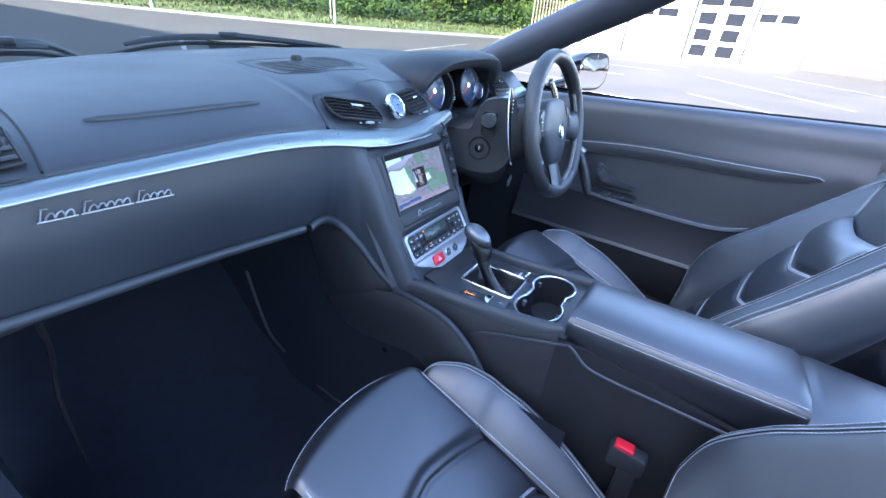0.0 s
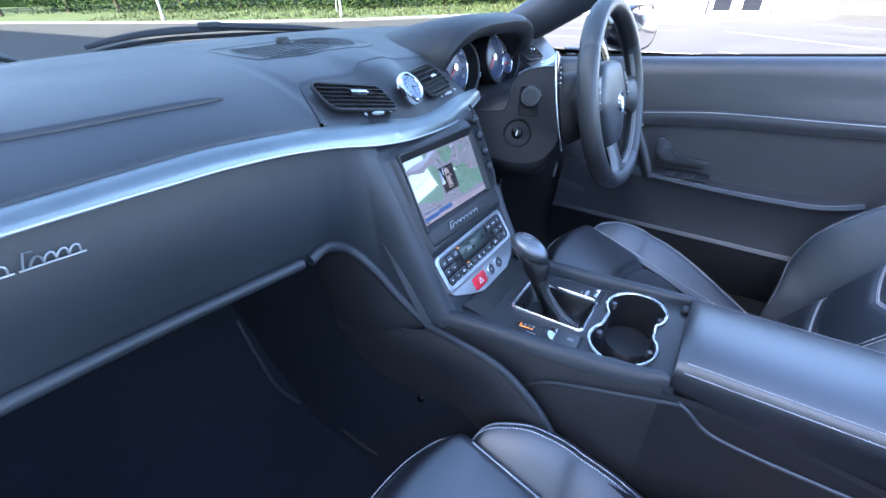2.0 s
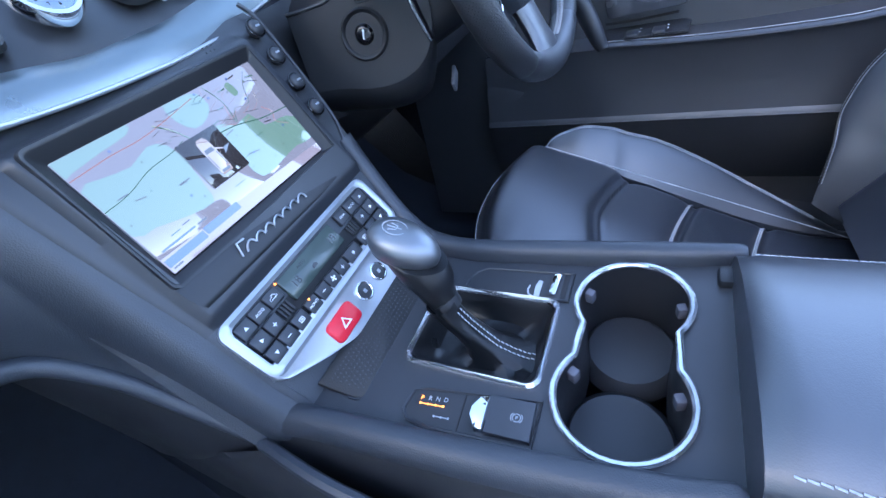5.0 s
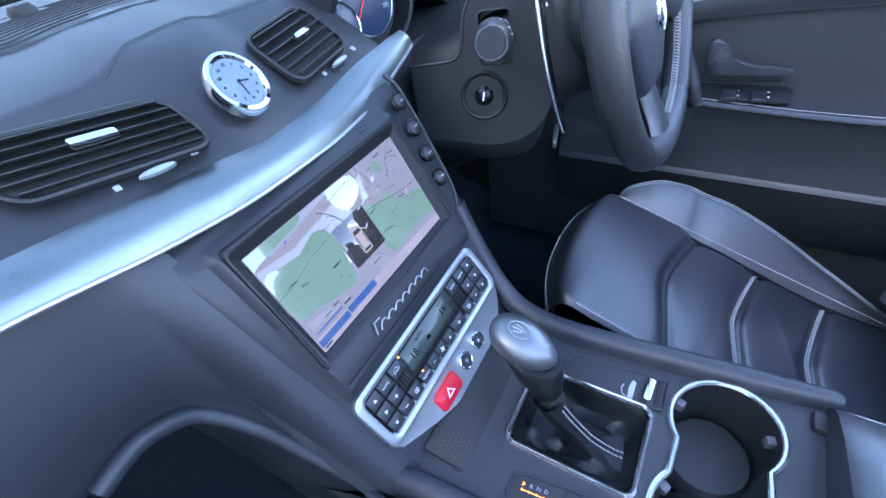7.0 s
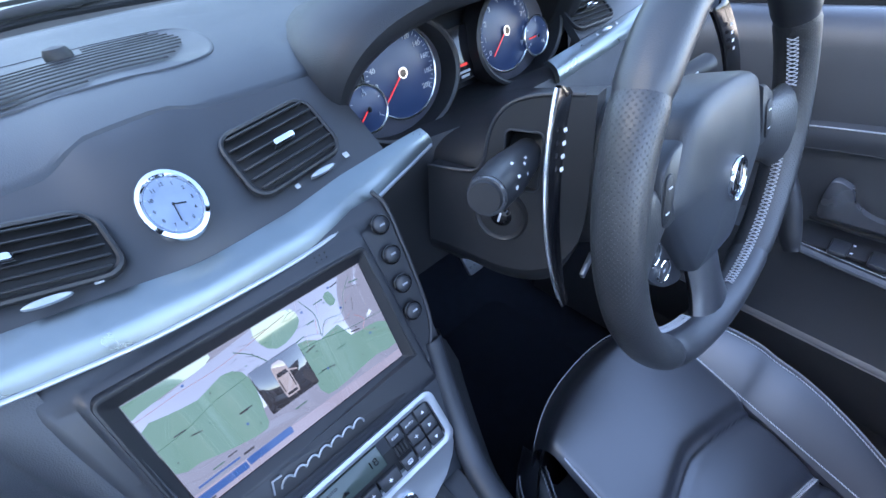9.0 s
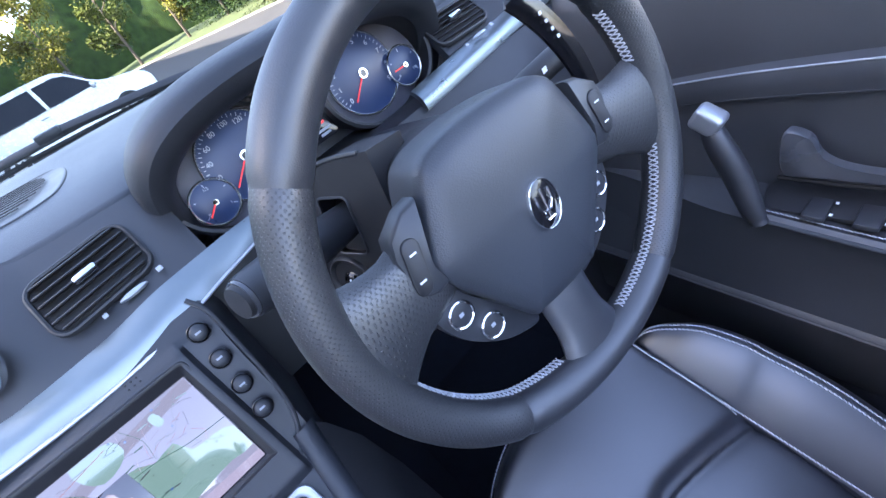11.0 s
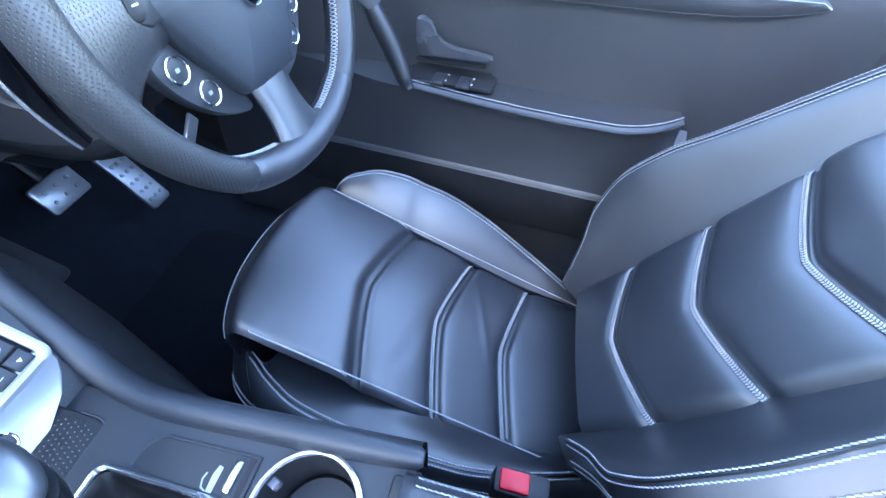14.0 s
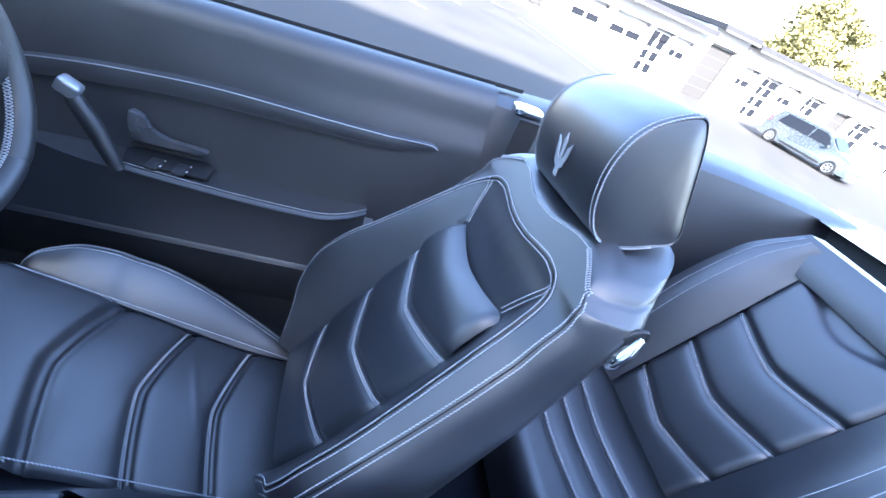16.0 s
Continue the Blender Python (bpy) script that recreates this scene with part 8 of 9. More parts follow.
# rear deck and far door opening side
deck2 = thing("rear_body", "glossy black rear body of the convertible with boot lid", "car body", loc=(0, -1.7, 0.6))
DM2 = Matrix.Translation((0, 1.7, -0.6))
rows = []
for y in span(-1.06, -2.16, 14):
    t = (-1.06 - y) / 1.10
    w = 0.86 - 0.10 * t ** 2
    zt = 0.992 + 0.012 * math.sin(math.pi * min(1, t * 1.3)) - 0.10 * t ** 2.2
    rows.append([V(-w, y, 0.24 + 0.1 * t), V(-w - 0.03, y, 0.55), V(-w - 0.02, y, 0.80), V(-w + 0.02, y, zt - 0.05), V(-w + 0.08, y, zt - 0.012), V(-0.45, y, zt + 0.004), V(0, y, zt + 0.010), V(0.45, y, zt + 0.004), V(w - 0.08, y, zt - 0.012), V(w - 0.02, y, zt - 0.05), V(w + 0.02, y, 0.80), V(w + 0.03, y, 0.55), V(w, y, 0.24 + 0.1 * t)])
rows.append([V(p.x * 0.97, -2.22, 0.30 + (p.z - 0.30) * 0.90) for p in rows[-1]])
make("boot", moved(grid(rows), DM2), BODY, deck2, "black painted boot lid and wings")
n = len(rows[-1])
make("tail", moved((rows[-1], [tuple(range(n))]), DM2), BODY, deck2, "black painted tail", smooth=False)
for sg in (-1, 1):
    sk = [[V(sg * 0.835, y, 0.975), V(sg * 0.87, y, 0.90), V(sg * 0.89, y, 0.75), V(sg * 0.89, y, 0.45), V(sg * 0.85, y, 0.24)] for y in span(-0.30, -1.08, 8)]
    make("rear_wing", moved(slab(sk, 0.012, (-sg, 0, 0)), DM2), BODY, deck2, "black painted rear wing")

# ==== surroundings ====
def gz(x, y):
    """The car park rises gently away from the car."""
    t = max(0.0, min(1.0, (-3 - y) / 11))
    return 0.004 * max(-150, min(150, x + y)) - 1.15 * t * t * (3 - 2 * t)


ASPHALT = material("asphalt", (0.036, 0.0335, 0.0295), 0.9, grain=0.6, grain_scale=90, mottle=0.25, mottle_scale=0.8)
CONCRETE = material("pale_concrete", (0.17, 0.166, 0.155), 0.85, grain=0.4, grain_scale=60, mottle=0.2, mottle_scale=1.5)
PAINT_W = material("white_wall_paint", (0.66, 0.66, 0.65), 0.7, mottle=0.08, mottle_scale=1.2)
LINE_W = material("road_paint", (0.20, 0.20, 0.195), 0.8, mottle=0.3, mottle_scale=4)
DOOR_G = material("grey_shutter_paint", (0.033, 0.031, 0.028), 0.6, mottle=0.08, mottle_scale=2)
# dark roof edge; the shadow line under the eaves is put into this colour too
EAVES = material("dark_eaves", (0.022, 0.022, 0.024), 0.7, mottle=0.15)
FRAME_G = material("grey_door_frame", (0.10, 0.103, 0.107), 0.6, mottle=0.1)
WIN = material("dark_window", (0.012, 0.014, 0.018), 0.12, mottle=0.1, spec=0.15)
GRASS = material("grass", (0.06, 0.085, 0.022), 0.9, grain=0.8, grain_scale=25, mottle=0.45, mottle_scale=2.5)
BARK = material("bark", (0.09, 0.07, 0.05), 0.9, grain=0.8, grain_scale=30, mottle=0.3)
FENCE = material("weathered_fence", (0.25, 0.20, 0.15), 0.85, grain=0.5, grain_scale=30, mottle=0.25, mottle_scale=3)
POLE = material("galvanised_pole", (0.55, 0.56, 0.57), 0.5, metal=0.4, mottle=0.1)
SIGN_G = material("green_sign", (0.03, 0.30, 0.12), 0.5, mottle=0.05)


steps = sorted({-400, -150, -80, -40, 80, 150, 400, *range(-24, 41, 2)})
g = make("ground", grid([[V(x, y, gz(x, y)) for y in steps] for x in steps]), ASPHALT, kind="structure")
tagged(g, "grey asphalt of a car park", "ground")
# painted bay lines
for x0, y0, x1, y1 in ((9, 3, 9, 8), (11.5, 2.5, 11.5, 8.5), (14, 2, 14, 8), (16.5, 1.5, 16.5, 7), (9, 8.2, 15, 9.2), (10.5, -2, 14, 1.0), (13.5, -4, 17, -1), (9.5, -5.5, 13, -4.2), (3.5, 8.0, 5.5, 12.0), (5.0, 13.0, 7.5, 12.2), (9.5, -7.5, 14, -6.2), (8.2, -1.0, 9.6, 0.8)):
    d = (V(x1, y1) - V(x0, y0)).normalized()
    s = V(-d.y, d.x) * 0.05
    n = 6
    rows = []
    for i in range(n + 1):
        p = V(x0, y0).lerp(V(x1, y1), i / n)
        rows.append([V(p.x + s.x, p.y + s.y, gz(p.x + s.x, p.y + s.y) + 0.006), V(p.x - s.x, p.y - s.y, gz(p.x - s.x, p.y - s.y) + 0.006)])
    ln = make("bay_line", grid(rows), LINE_W, kind="structure")
    tagged(ln, "worn white painted parking bay line", "road marking")

# kerb and verge
KERB = catmull([V(27, 3), V(23.5, 8.0), V(19.5, 12.0), V(15.2, 16.4), V(12.2, 24.0), V(10.0, 33), V(6, 48), V(-4, 70)], 8)


def side_of(i):
    a, b = KERB[max(0, i - 1)], KERB[min(len(KERB) - 1, i + 1)]
    d = (b - a).normalized()
    return V(d.y, -d.x)


rows, verge = [], []
for i, p in enumerate(KERB):
    s = side_of(i)
    q = p + s * 0.15
    z = gz(p.x, p.y)
    rows.append([V(p.x, p.y, z - 0.05), V(p.x, p.y, z + 0.10), V(p.x + s.x * 0.02, p.y + s.y * 0.02, z + 0.115), V(q.x, q.y, z + 0.115), V(q.x, q.y, z - 0.05)])
    verge.append([V(p.x + s.x * w, p.y + s.y * w, z + 0.11 + h + 0.05 * math.sin(i * 1.7 + w)) for w, h in ((0.14, -0.02), (0.8, 0.02), (2.0, 0.12), (4.0, 0.35), (8.0, 0.6), (20.0, 0.8), (60, 1.0))])
kb = make("kerb", grid(rows), CONCRETE, kind="structure")
tagged(kb, "pale concrete kerb along the verge", "kerb")
vg = make("verge", grid(verge), GRASS, kind="structure")
tagged(vg, "rough sunlit grass verge", "verge")
# grass and weeds on the verge
rng = random.Random(7)
vs, fs = [], []
for k in range(9000):
    i = rng.randrange(4, 40)
    p = KERB[i].lerp(KERB[i + 1], rng.random())
    s = side_of(i)
    w = 0.2 + 6.0 * rng.random() ** 1.3
    x, y = p.x + s.x * w, p.y + s.y * w
    z = gz(p.x, p.y) + 0.05 + 0.085 * min(w, 4)
    h = rng.uniform(0.04, 0.12) * (0.6 + 0.45 * w)
    a = rng.uniform(0, 6.3)
    dx, dy = 0.04 * math.cos(a), 0.04 * math.sin(a)
    lx, ly = rng.uniform(-0.1, 0.1), rng.uniform(-0.1, 0.1)
    b = len(vs)
    vs += [(x - dx, y - dy, z), (x + dx, y + dy, z), (x + lx, y + ly, z + h)]
    fs.append((b, b + 1, b + 2))
GRASS_B = material("grass_blades", (0.062, 0.076, 0.020), 0.7, mottle=0.4, mottle_scale=3)
gr = make("grass", (vs, fs), GRASS_B, kind="stuff", smooth=False)
tagged(gr, "long yellow-green grass and weeds on the verge", "grass")


def leaf_mat(name, c):
    m = material(name, c, 0.9, mottle=0.5, mottle_scale=1.5, spec=0.15)
    return m


LEAVES = [leaf_mat("leaves_dark", (0.028, 0.052, 0.012)), leaf_mat("leaves_mid", (0.066, 0.082, 0.014)), leaf_mat("leaves_yellow", (0.13, 0.125, 0.020))]


def tree(x, y, h, crown, seed, mat, n=6500, low=0.15):
    """A broadleaf tree: tapered trunk, limbs and a crown of small leaf sprays in uneven clumps."""
    r = random.Random(seed)
    z0 = gz(x, y) + 0.3
    t = thing("tree", "leafy broadleaf tree in spring green behind the verge", "tree", "trees", loc=(x, y, z0))
    lean = V(r.uniform(-0.4, 0.4), r.uniform(-0.4, 0.4), 0)
    pts = [V(0, 0, -0.5), V(0, 0, 0.0) + lean * 0.1, V(0, 0, h * 0.3) + lean * 0.4, V(0, 0, h * 0.6) + lean, V(0, 0, h * 0.92) + lean * 1.3]
    parts = [tube(catmull(pts, 3), [0.19 * (1 - 0.075 * i) for i in range(13)], 8)]
    clumps = []
    for k in range(11):
        f = low + (1 - low) * (k + r.random()) / 11
        a = r.uniform(0, 6.3)
        c0 = V(0, 0, h * f * 0.8) + lean * f
        reach = crown * (0.35 + 0.65 * math.sin(math.pi * min(1, f + 0.15))) * r.uniform(0.6, 1.0)
        c1 = c0 + V(math.cos(a) * reach, math.sin(a) * reach, h * 0.12)
        parts.append(tube([c0, c0.lerp(c1, 0.5) + V(0, 0, 0.15), c1], [0.06, 0.045, 0.02], 5))
        clumps += [(c1, 0.30 * crown * r.uniform(0.7, 1.3)), (c0.lerp(c1, 0.55) + V(0, 0, 0.2), 0.28 * crown * r.uniform(0.7, 1.3))]
    make("trunk", join(*parts), BARK, t, "rough brown trunk and limbs")
    vs, fs = [], []
    for k in range(n):
        c, rad = clumps[r.randrange(len(clumps))]
        d = V(r.gauss(0, 1), r.gauss(0, 1), r.gauss(0, 0.8))
        p = c + d.normalized() * rad * r.uniform(0.35, 1.15)
        u = V(r.gauss(0, 1), r.gauss(0, 1), r.gauss(0, 0.7)).normalized()
        w = u.orthogonal().normalized()
        s = r.uniform(0.08, 0.19)
        b = len(vs)
        vs += [p - u * s, p + w * s * 0.6, p + u * s, p - w * s * 0.6 + V(0, 0, s * 0.25)]
        fs.append((b, b + 1, b + 2, b + 3))
    make("crown", (vs, fs), mat, t, "uneven leafy crown", smooth=False, kind="stuff")
    return t


spots = [(29, 11, 7), (26, 14.5, 8), (23, 17, 8.5), (20.5, 20, 9), (18.5, 23, 9), (17, 27, 9.5), (15.5, 31, 9), (13.5, 35, 10), (12.5, 40, 10), (10, 45, 10), (6, 50, 11), (1, 55, 11), (-6, 56, 11), (25, 21, 10), (21, 28, 10), (31, 17, 9), (18, 36, 11), (-13, 55, 11)]
for k, (x, y, h) in enumerate(spots):
    tree(x, y, h, 2.6 + 0.5 * (k % 3), 100 + k, LEAVES[(1, 2, 1, 0, 2)[k % 5]], low=0.08)
# far crowns washed out by glare: the glare is put into a paler leaf colour
GLARE_LEAF = leaf_mat("leaves_glare", (0.19, 0.175, 0.075))
tree(30, -30.5, 8.2, 3.4, 300, GLARE_LEAF)
tree(34, -39, 9, 3.6, 302, GLARE_LEAF)
tree(32, -45, 8, 3.2, 301, GLARE_LEAF)
# undergrowth under the trees
vs, fs = [], []
rng = random.Random(21)
for k in range(26000):
    i = rng.randrange(3, 46)
    p = KERB[i].lerp(KERB[i + 1], rng.random())
    s = side_of(i)
    w = 3.2 + 4.0 * rng.random()
    x, y = p.x + s.x * w, p.y + s.y * w
    top = (0.7 + 0.9 * (0.5 + 0.5 * math.sin(x * 1.3 + 2 * math.sin(y * 0.7)))) * min(1, (w - 2.9) / 1.2) + 0.6
    z = gz(x, y) + 0.2 + top * rng.random() ** 0.7
    u = V(rng.gauss(0, 1), rng.gauss(0, 1), rng.gauss(0, 0.7)).normalized()
    q = u.orthogonal().normalized()
    sz = rng.uniform(0.05, 0.13)
    c = V(x, y, z)
    b = len(vs)
    vs += [c - u * sz, c + q * sz * 0.6, c + u * sz, c - q * sz * 0.6]
    fs.append((b, b + 1, b + 2, b + 3))
ug = make("undergrowth", (vs, fs), LEAVES[0], kind="stuff", smooth=False)
tagged(ug, "dense green bushes and brambles under the trees", "bushes")
# a dark belt of far woodland
rows = []
for i in range(90):
    a = radians(-15 + 125 * i / 89)
    d = 62
    x, y = d * math.cos(a), d * math.sin(a)
    rows.append([V(x, y, -1), V(x, y, 4), V(x * 1.03, y * 1.03, 9 + 2.2 * math.sin(i * 0.9) + 1.3 * math.sin(i * 2.3))])
bw = make("backdrop", grid(rows), LEAVES[0], kind="structure")
tagged(bw, "dark wall of distant woodland", "backdrop")

# posts, sign, fence
for x, y, h, r in ((11.9, 26.3, 4.5, 0.07), (15.9, 17.3, 4.5, 0.055)):
    po = thing("lamp_post", "slim grey steel post on the verge", "post", "posts", loc=(x, y, gz(x, y)))
    make("shaft", tube([V(0, 0, -0.2), V(0, 0, h)], r, 12), POLE, po)
    make("foot_collar", tube([V(0, 0, 0.0), V(0, 0, 0.35)], r * 1.35, 12), POLE, po)
sg_ = thing("sign_post", "green sign plate on a thin post", "sign", loc=(16.6, 18.3, 0.3))
make("shaft", tube([V(0, 0, -0.4), V(0, 0, 1.9)], 0.025, 8), POLE, sg_)
make("plate", prism(round_poly(0.5, 0.42, 0.18), 0.02, 0.004, frame_at(V(0, 0, 1.55), (0.71, -0.70, 0), (0, 0, 1))), SIGN_G, sg_, "rounded green plate")
make("plate_bar", rbox((0.3, 0.05, 0.004), 0, 1, frame_at(V(-0.016, -0.016, 1.58), (0.71, -0.70, 0), (0, 0, 1))), WHITE_INK, sg_)
fe = thing("fence", "weathered brown board fence behind the verge", "fence", loc=(24, 10.5, 0.3))
for i in range(34):
    t = i / 33
    x, y = 4.5 * t, -4.2 * t
    make("board", rbox((0.012, 0.16, 1.75), 0.003, 1, Matrix.Translation((x + 0.2, y, 0.9 + 0.02 * math.sin(i * 3))) @ pose(0, 0, 0, 0, 0, 47 + 90)), FENCE, fe)
for z in (0.4, 1.4):
    make("fence_rail", tube([V(0.24, 0.04, z), V(4.74, -4.16, z)], 0.035, 6), FENCE, fe)

# low white workshop building in stepped sections
BX = 21.6


def workshop(y0, y1, base, roof, bays, label):
    """A low workshop along y; bays are (y, width, height, kind), set back between piers under a deep eave."""
    mid = (y0 + y1) / 2
    b = thing("workshop_building", label, "building", "workshops", loc=(BX, mid, base))
    L, H = abs(y1 - y0), roof - base
    top = max(h for _, _, h, _ in bays) + 0.12
    make("fascia_wall", rbox((0.8, L, H - top), 0.01, 1, pose(0.4, 0, (H + top) / 2)), PAINT_W, b, "white painted fascia")
    make("back_wall", rbox((8, L - 0.02, H + 0.5), 0.01, 1, pose(4.55, 0, H / 2 - 0.27)), PAINT_W, b)
    make("roof", rbox((9.4, L + 0.1, 0.26), 0.02, 1, pose(4.1, 0, H + 0.13)), EAVES, b, "flat roof with a dark edge")
    make("gutter", tube([V(-0.62, -L / 2, H - 0.02), V(-0.62, L / 2, H - 0.02)], 0.06, 8), FRAME_G, b)
    edges = sorted([(y - mid - w / 2, y - mid + w / 2) for y, w, _, _ in bays])
    at = -L / 2
    for a, c in edges + [(L / 2, L / 2)]:
        if a - at > 0.04:
            make("pier", rbox((0.8, a - at, top + 0.6), 0.01, 1, pose(0.4, (a + at) / 2, top / 2 - 0.3)), PAINT_W, b, "white pier")
        at = c
    for y, w, h, kind in bays:
        yy = y - mid
        if kind == "leaf":
            d = make("double_door", rbox((0.06, w, h), 0.005, 1, pose(0.36, yy, h / 2)), PAINT_W, b, "white double door with stacked panes")
            for s in (-1, 1):
                for k in range(3):
                    make("pane", rbox((0.02, w * 0.30, 0.44), 0.01, 1, pose(0.322, yy + s * w * 0.24, 0.42 + 0.60 * k)), WIN, d, "dark glass pane")
                make("door_frame", rbox((0.06, 0.09, h), 0.005, 1, pose(0.315, yy + s * (w / 2 - 0.05), h / 2)), FRAME_G, d)
                make("transom", rbox((0.02, w * 0.40, 0.36), 0.005, 1, pose(0.322, yy + s * w * 0.24, h - 0.24)), WIN, d, "dark transom glass")
            make("centre_post", rbox((0.05, 0.07, h), 0.005, 1, pose(0.315, yy, h / 2)), PAINT_W, d)
        else:
            d = make("shutter_door", rbox((0.06, w, h), 0.005, 1, pose(0.40, yy, h / 2)), DOOR_G if kind == "grey" else PAINT_W, b, "beige roller shutter" if kind == "grey" else "white sectional door")
            for k in range(1, 5):
                make("panel_joint", rbox((0.014, w, 0.022), 0, 1, pose(0.366, yy, h * k / 5)), FRAME_G, d)
            if kind == "glazed":
                for k in (-1, 1):
                    make("pane", rbox((0.02, w * 0.36, 0.30), 0.01, 1, pose(0.362, yy + k * w * 0.22, h * 0.70)), WIN, d, "dark glass pane")
            for s in (-1, 1):
                make("door_frame", rbox((0.10, 0.10, h), 0.005, 1, pose(0.33, yy + s * (w / 2 - 0.05), h / 2)), FRAME_G, d)
    return b


workshop(7.3, -1.6, 0.02, 3.1, [(6.1, 1.7, 2.5, "glazed"), (3.85, 2.2, 2.5, "glazed"), (1.3, 2.1, 2.5, "leaf"), (-0.65, 1.6, 2.5, "glazed")], "low white workshop with glazed doors set back between piers")
workshop(-1.6, -8.6, 0.0, 4.2, [(-4.85, 6.2, 3.6, "grey")], "white workshop with a wide beige roller shutter")
make("downpipe", tube([V(BX - 0.08, -1.68, 0), V(BX - 0.08, -1.68, 4.1)], 0.06, 8), PAINT_W, bpy.data.objects["workshop_building.001"])
workshop(-8.8, -16.8, -1.15, 1.75, [(-10.2, 1.9, 2.2, "glazed"), (-12.6, 2.2, 2.2, "glazed"), (-14.5, 1.3, 2.2, "leaf"), (-15.9, 1.3, 2.2, "glazed")], "low white workshop with dark eaves and glazed doors")
workshop(-17.0, -19.4, -1.15, 2.2, [(-18.2, 1.9, 2.6, "grey")], "narrow white bay with a beige shutter")
workshop(-19.6, -27.2, -1.2, 2.05, [(-20.7, 1.4, 2.3, "glazed"), (-22.4, 1.5, 2.3, "leaf"), (-24.1, 1.5, 2.3, "glazed"), (-26.0, 1.5, 2.3, "leaf")], "low white workshop with dark eaves and glazed doors")
workshop(-27.4, -42, -1.3, 2.1, [(-28.6, 1.6, 2.3, "grey"), (-30.8, 1.9, 2.3, "leaf"), (-33.4, 2.2, 2.3, "glazed"), (-36.2, 1.9, 2.3, "leaf"), (-39.2, 2.4, 2.3, "glazed")], "low white workshop with dark eaves and glazed doors")

# tall unseen block, added on the car's far side; shades it, white for fill
blk = make("shading_block", rbox((8, 76, 17.6), 0.02, 1, pose(-24.0, 14, 8.8)), PAINT_W, kind="structure")
tagged(blk, "tall plain block added out of view to shade the car", "building")


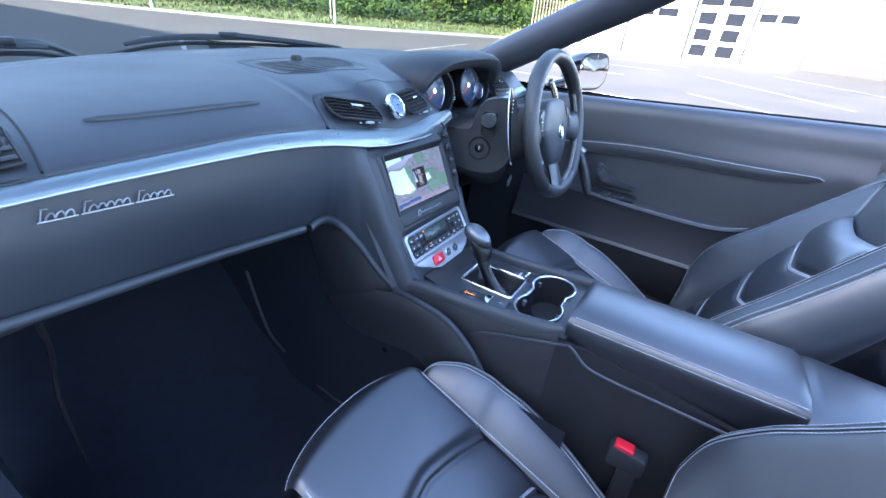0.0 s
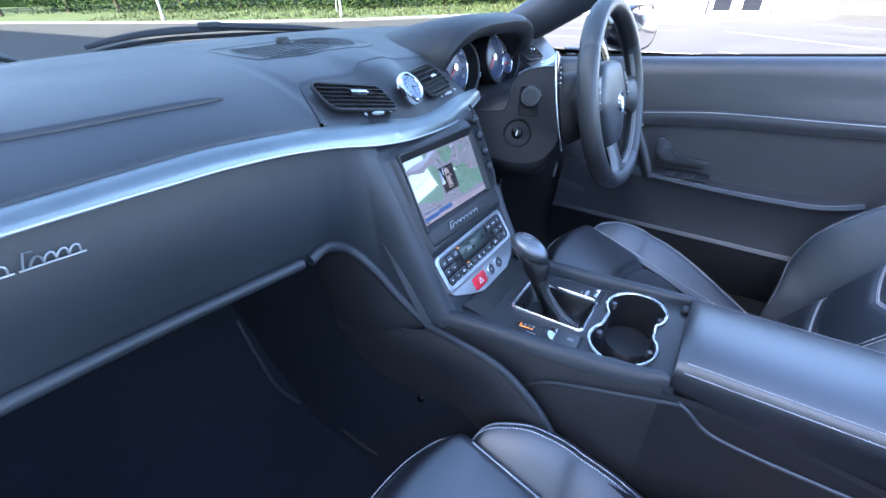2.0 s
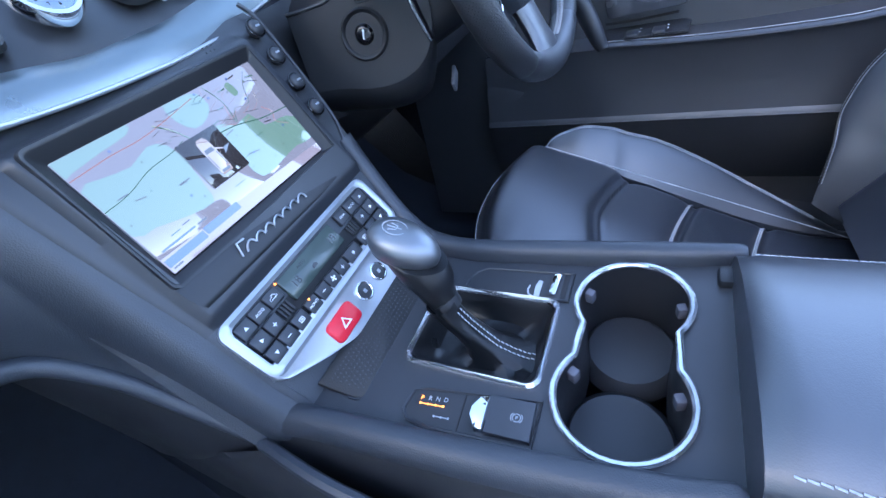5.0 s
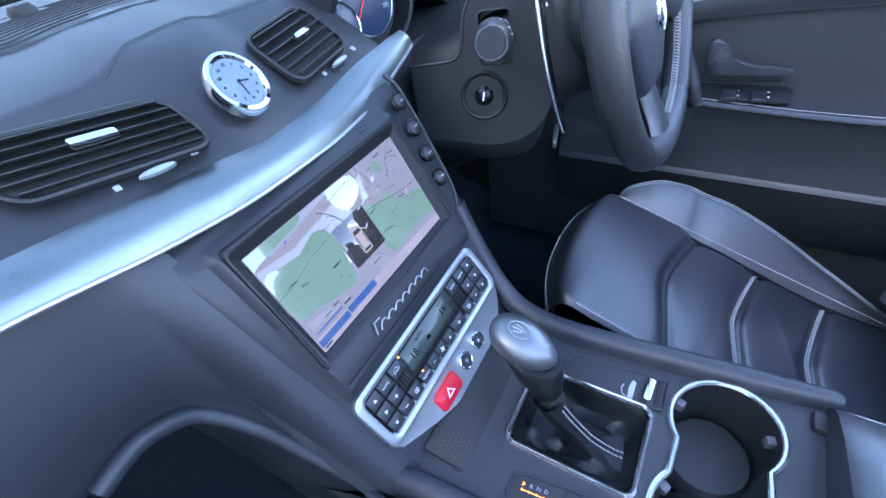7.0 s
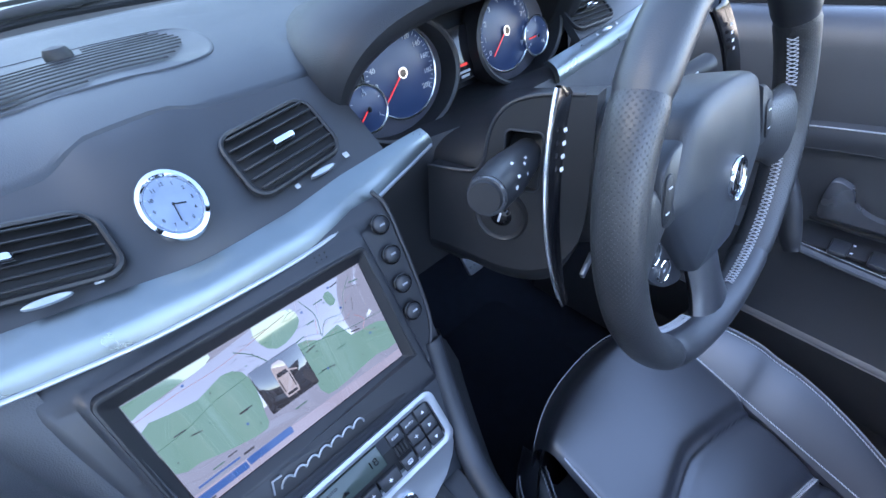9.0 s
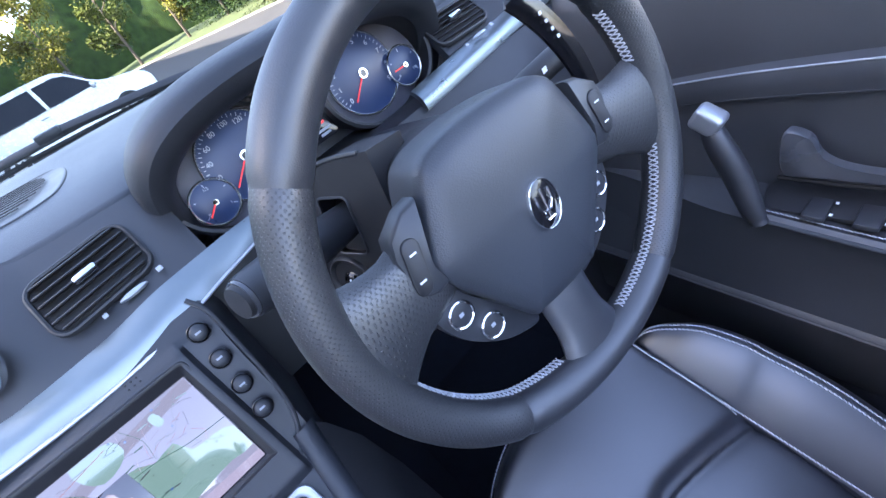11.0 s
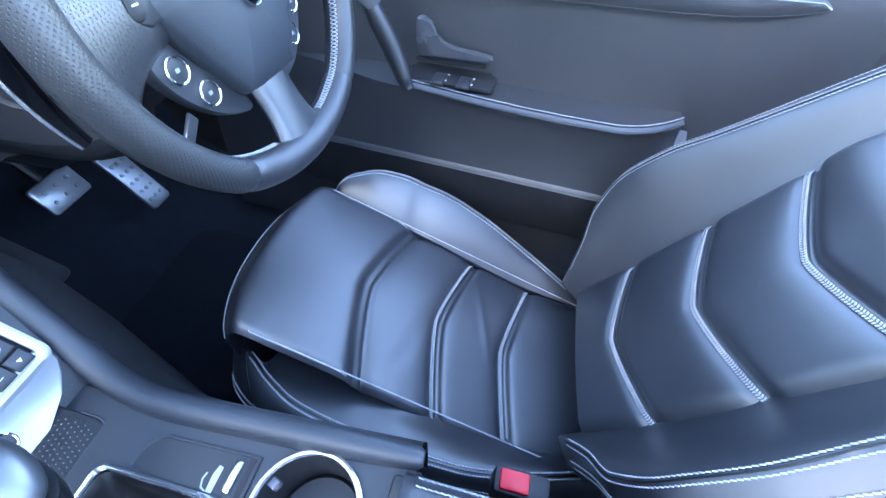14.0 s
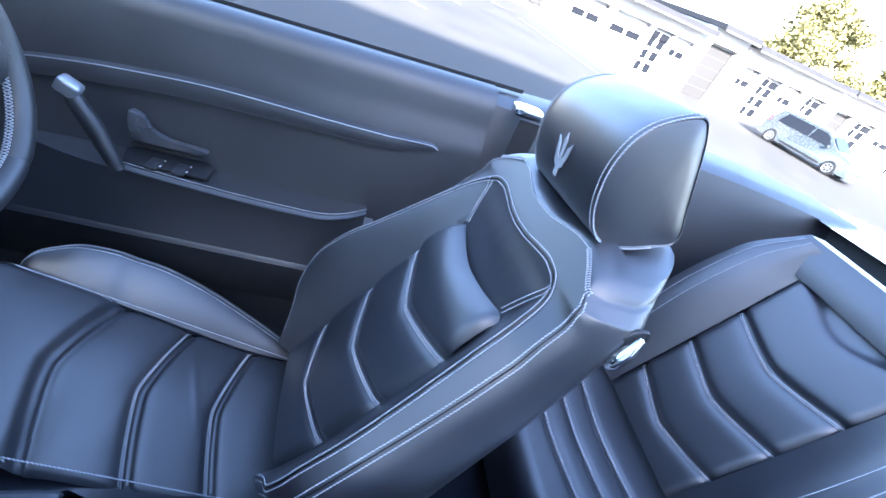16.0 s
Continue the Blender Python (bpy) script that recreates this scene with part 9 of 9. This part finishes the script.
# parked cars
def parked_car(label, paint, length=3.9, group="parked cars"):
    """A small hatchback along +x, on the ground."""
    c = thing("parked_car", label, "car", group)
    hl, w = length / 2, 0.83
    prof = [(-hl, 0.45), (-hl, 0.75), (-hl + 0.08, 0.95), (-hl + 0.35, 1.42), (-hl + 0.6, 1.50), (0.1, 1.52), (0.55, 1.42), (hl - 0.95, 1.02), (hl - 0.25, 0.86), (hl, 0.68), (hl, 0.40), (hl - 0.1, 0.24), (-hl + 0.1, 0.24)]
    pts = catmull([V(x, 0, z) for x, z in prof], 4, closed=True)
    rows = []
    for f, k in ((-1.0, 0.985), (-0.97, 1.0), (-0.5, 1.0), (0, 1.0), (0.5, 1.0), (0.97, 1.0), (1.0, 0.985)):
        rows.append([V(p.x * (k if abs(f) > 0.9 else 1.0), f * w * (1.0 - 0.22 * max(0, (p.z - 0.92) / 0.6)), p.z) for p in pts])
    make("body", grid(rows, loop_v=True, cap=True), paint, c, "painted car body")
    for s in (-1, 1):
        for poly, nm in (([(-hl + 0.5, 0.98), (-0.15, 0.98), (-0.15, 1.42), (-hl + 0.68, 1.42)], "rear_window"), ([(-0.08, 0.98), (0.95, 0.98), (0.55, 1.36), (0.35, 1.42), (-0.08, 1.42)], "front_window")):
            q = [V(x, s * (w * (1.0 - 0.22 * max(0, (z - 0.92) / 0.6)) + 0.006), z) for x, z in poly]
            make(nm, (q, [tuple(range(len(q)))]), WIN, c, "dark side window", smooth=False)
        make("door_handle", rbox((0.16, 0.03, 0.03), 0.01, 1, pose(-0.3, s * (w + 0.01), 0.88)), paint, c)
        make("wing_mirror", rbox((0.1, 0.16, 0.12), 0.03, 2, pose(0.85, s * (w + 0.05), 1.0)), paint, c)
        make("sill_strip", rbox((2.0, 0.02, 0.08), 0.01, 1, pose(0, s * (w + 0.002), 0.30)), PLASTIC, c)
        for x in (-hl + 0.68, hl - 0.72):
            wm_ = Matrix.Translation((x, s * (w - 0.06), 0.305)) @ pose(0, 0, 0, -90 * s)
            wl = make("wheel", lathe([(0.20, -0.09), (0.285, -0.09), (0.305, -0.06), (0.305, 0.06), (0.285, 0.088), (0.20, 0.09), (0.20, 0.07)], 32, wm_), RUBBER, c, "black tyre on a silver rim")
            make("rim", lathe([(0.0, 0.05), (0.19, 0.05), (0.205, 0.085), (0.195, 0.09), (0.18, 0.075), (0.05, 0.085), (0.0, 0.085)], 32, wm_), SATIN, wl, "silver rim")
            for i in range(7):
                a = 2 * math.pi * i / 7
                make("rim_slot", prism([(0.035 * q_[0], 0.05 * q_[1]) for q_ in circle(1, 8)], 0.004, 0.001, wm_ @ pose(0.12 * math.cos(a), 0.12 * math.sin(a), 0.079, 0, 0, math.degrees(a) + 90)), HOLE, wl)
    q = [V(hl - 1.0, y, 1.03) for y in (-0.66, 0.66)] + [V(0.62, y, 1.42) for y in (0.6, -0.6)]
    make("windscreen", ([p + V(0.03, 0, 0.02) for p in q], [(0, 1, 2, 3)]), WIN, c, smooth=False)
    for s in (-1, 1):
        make("headlight", rbox((0.22, 0.28, 0.14), 0.05, 2, pose(hl - 0.14, s * 0.62, 0.72)), SATIN, c, "clear headlight")
        make("tail_light", rbox((0.1, 0.16, 0.34), 0.03, 2, pose(-hl + 0.1, s * 0.72, 0.95)), RED_PL, c, "red tail light")
    return c


PAINT_S = material("silver_car_paint", (0.55, 0.57, 0.58), 0.25, metal=0.3, mottle=0.04, coat=0.6)
PAINT_B = material("blue_grey_car_paint", (0.085, 0.105, 0.115), 0.25, metal=0.3, mottle=0.05, coat=0.6)
c1 = parked_car("silver-white small hatchback parked in the shade", PAINT_S)
c1.matrix_world = Matrix.Translation((-0.35, 13.4, gz(0, 13))) @ pose(0, 0, 0, 0, 0, 3)
c2 = parked_car("pale blue-grey small hatchback parked by the workshops", PAINT_B, 4.3)
c2.matrix_world = Matrix.Translation((15.7, -20.6, gz(15.7, -20.6))) @ pose(0, 0, 0, 0, 0, 195)
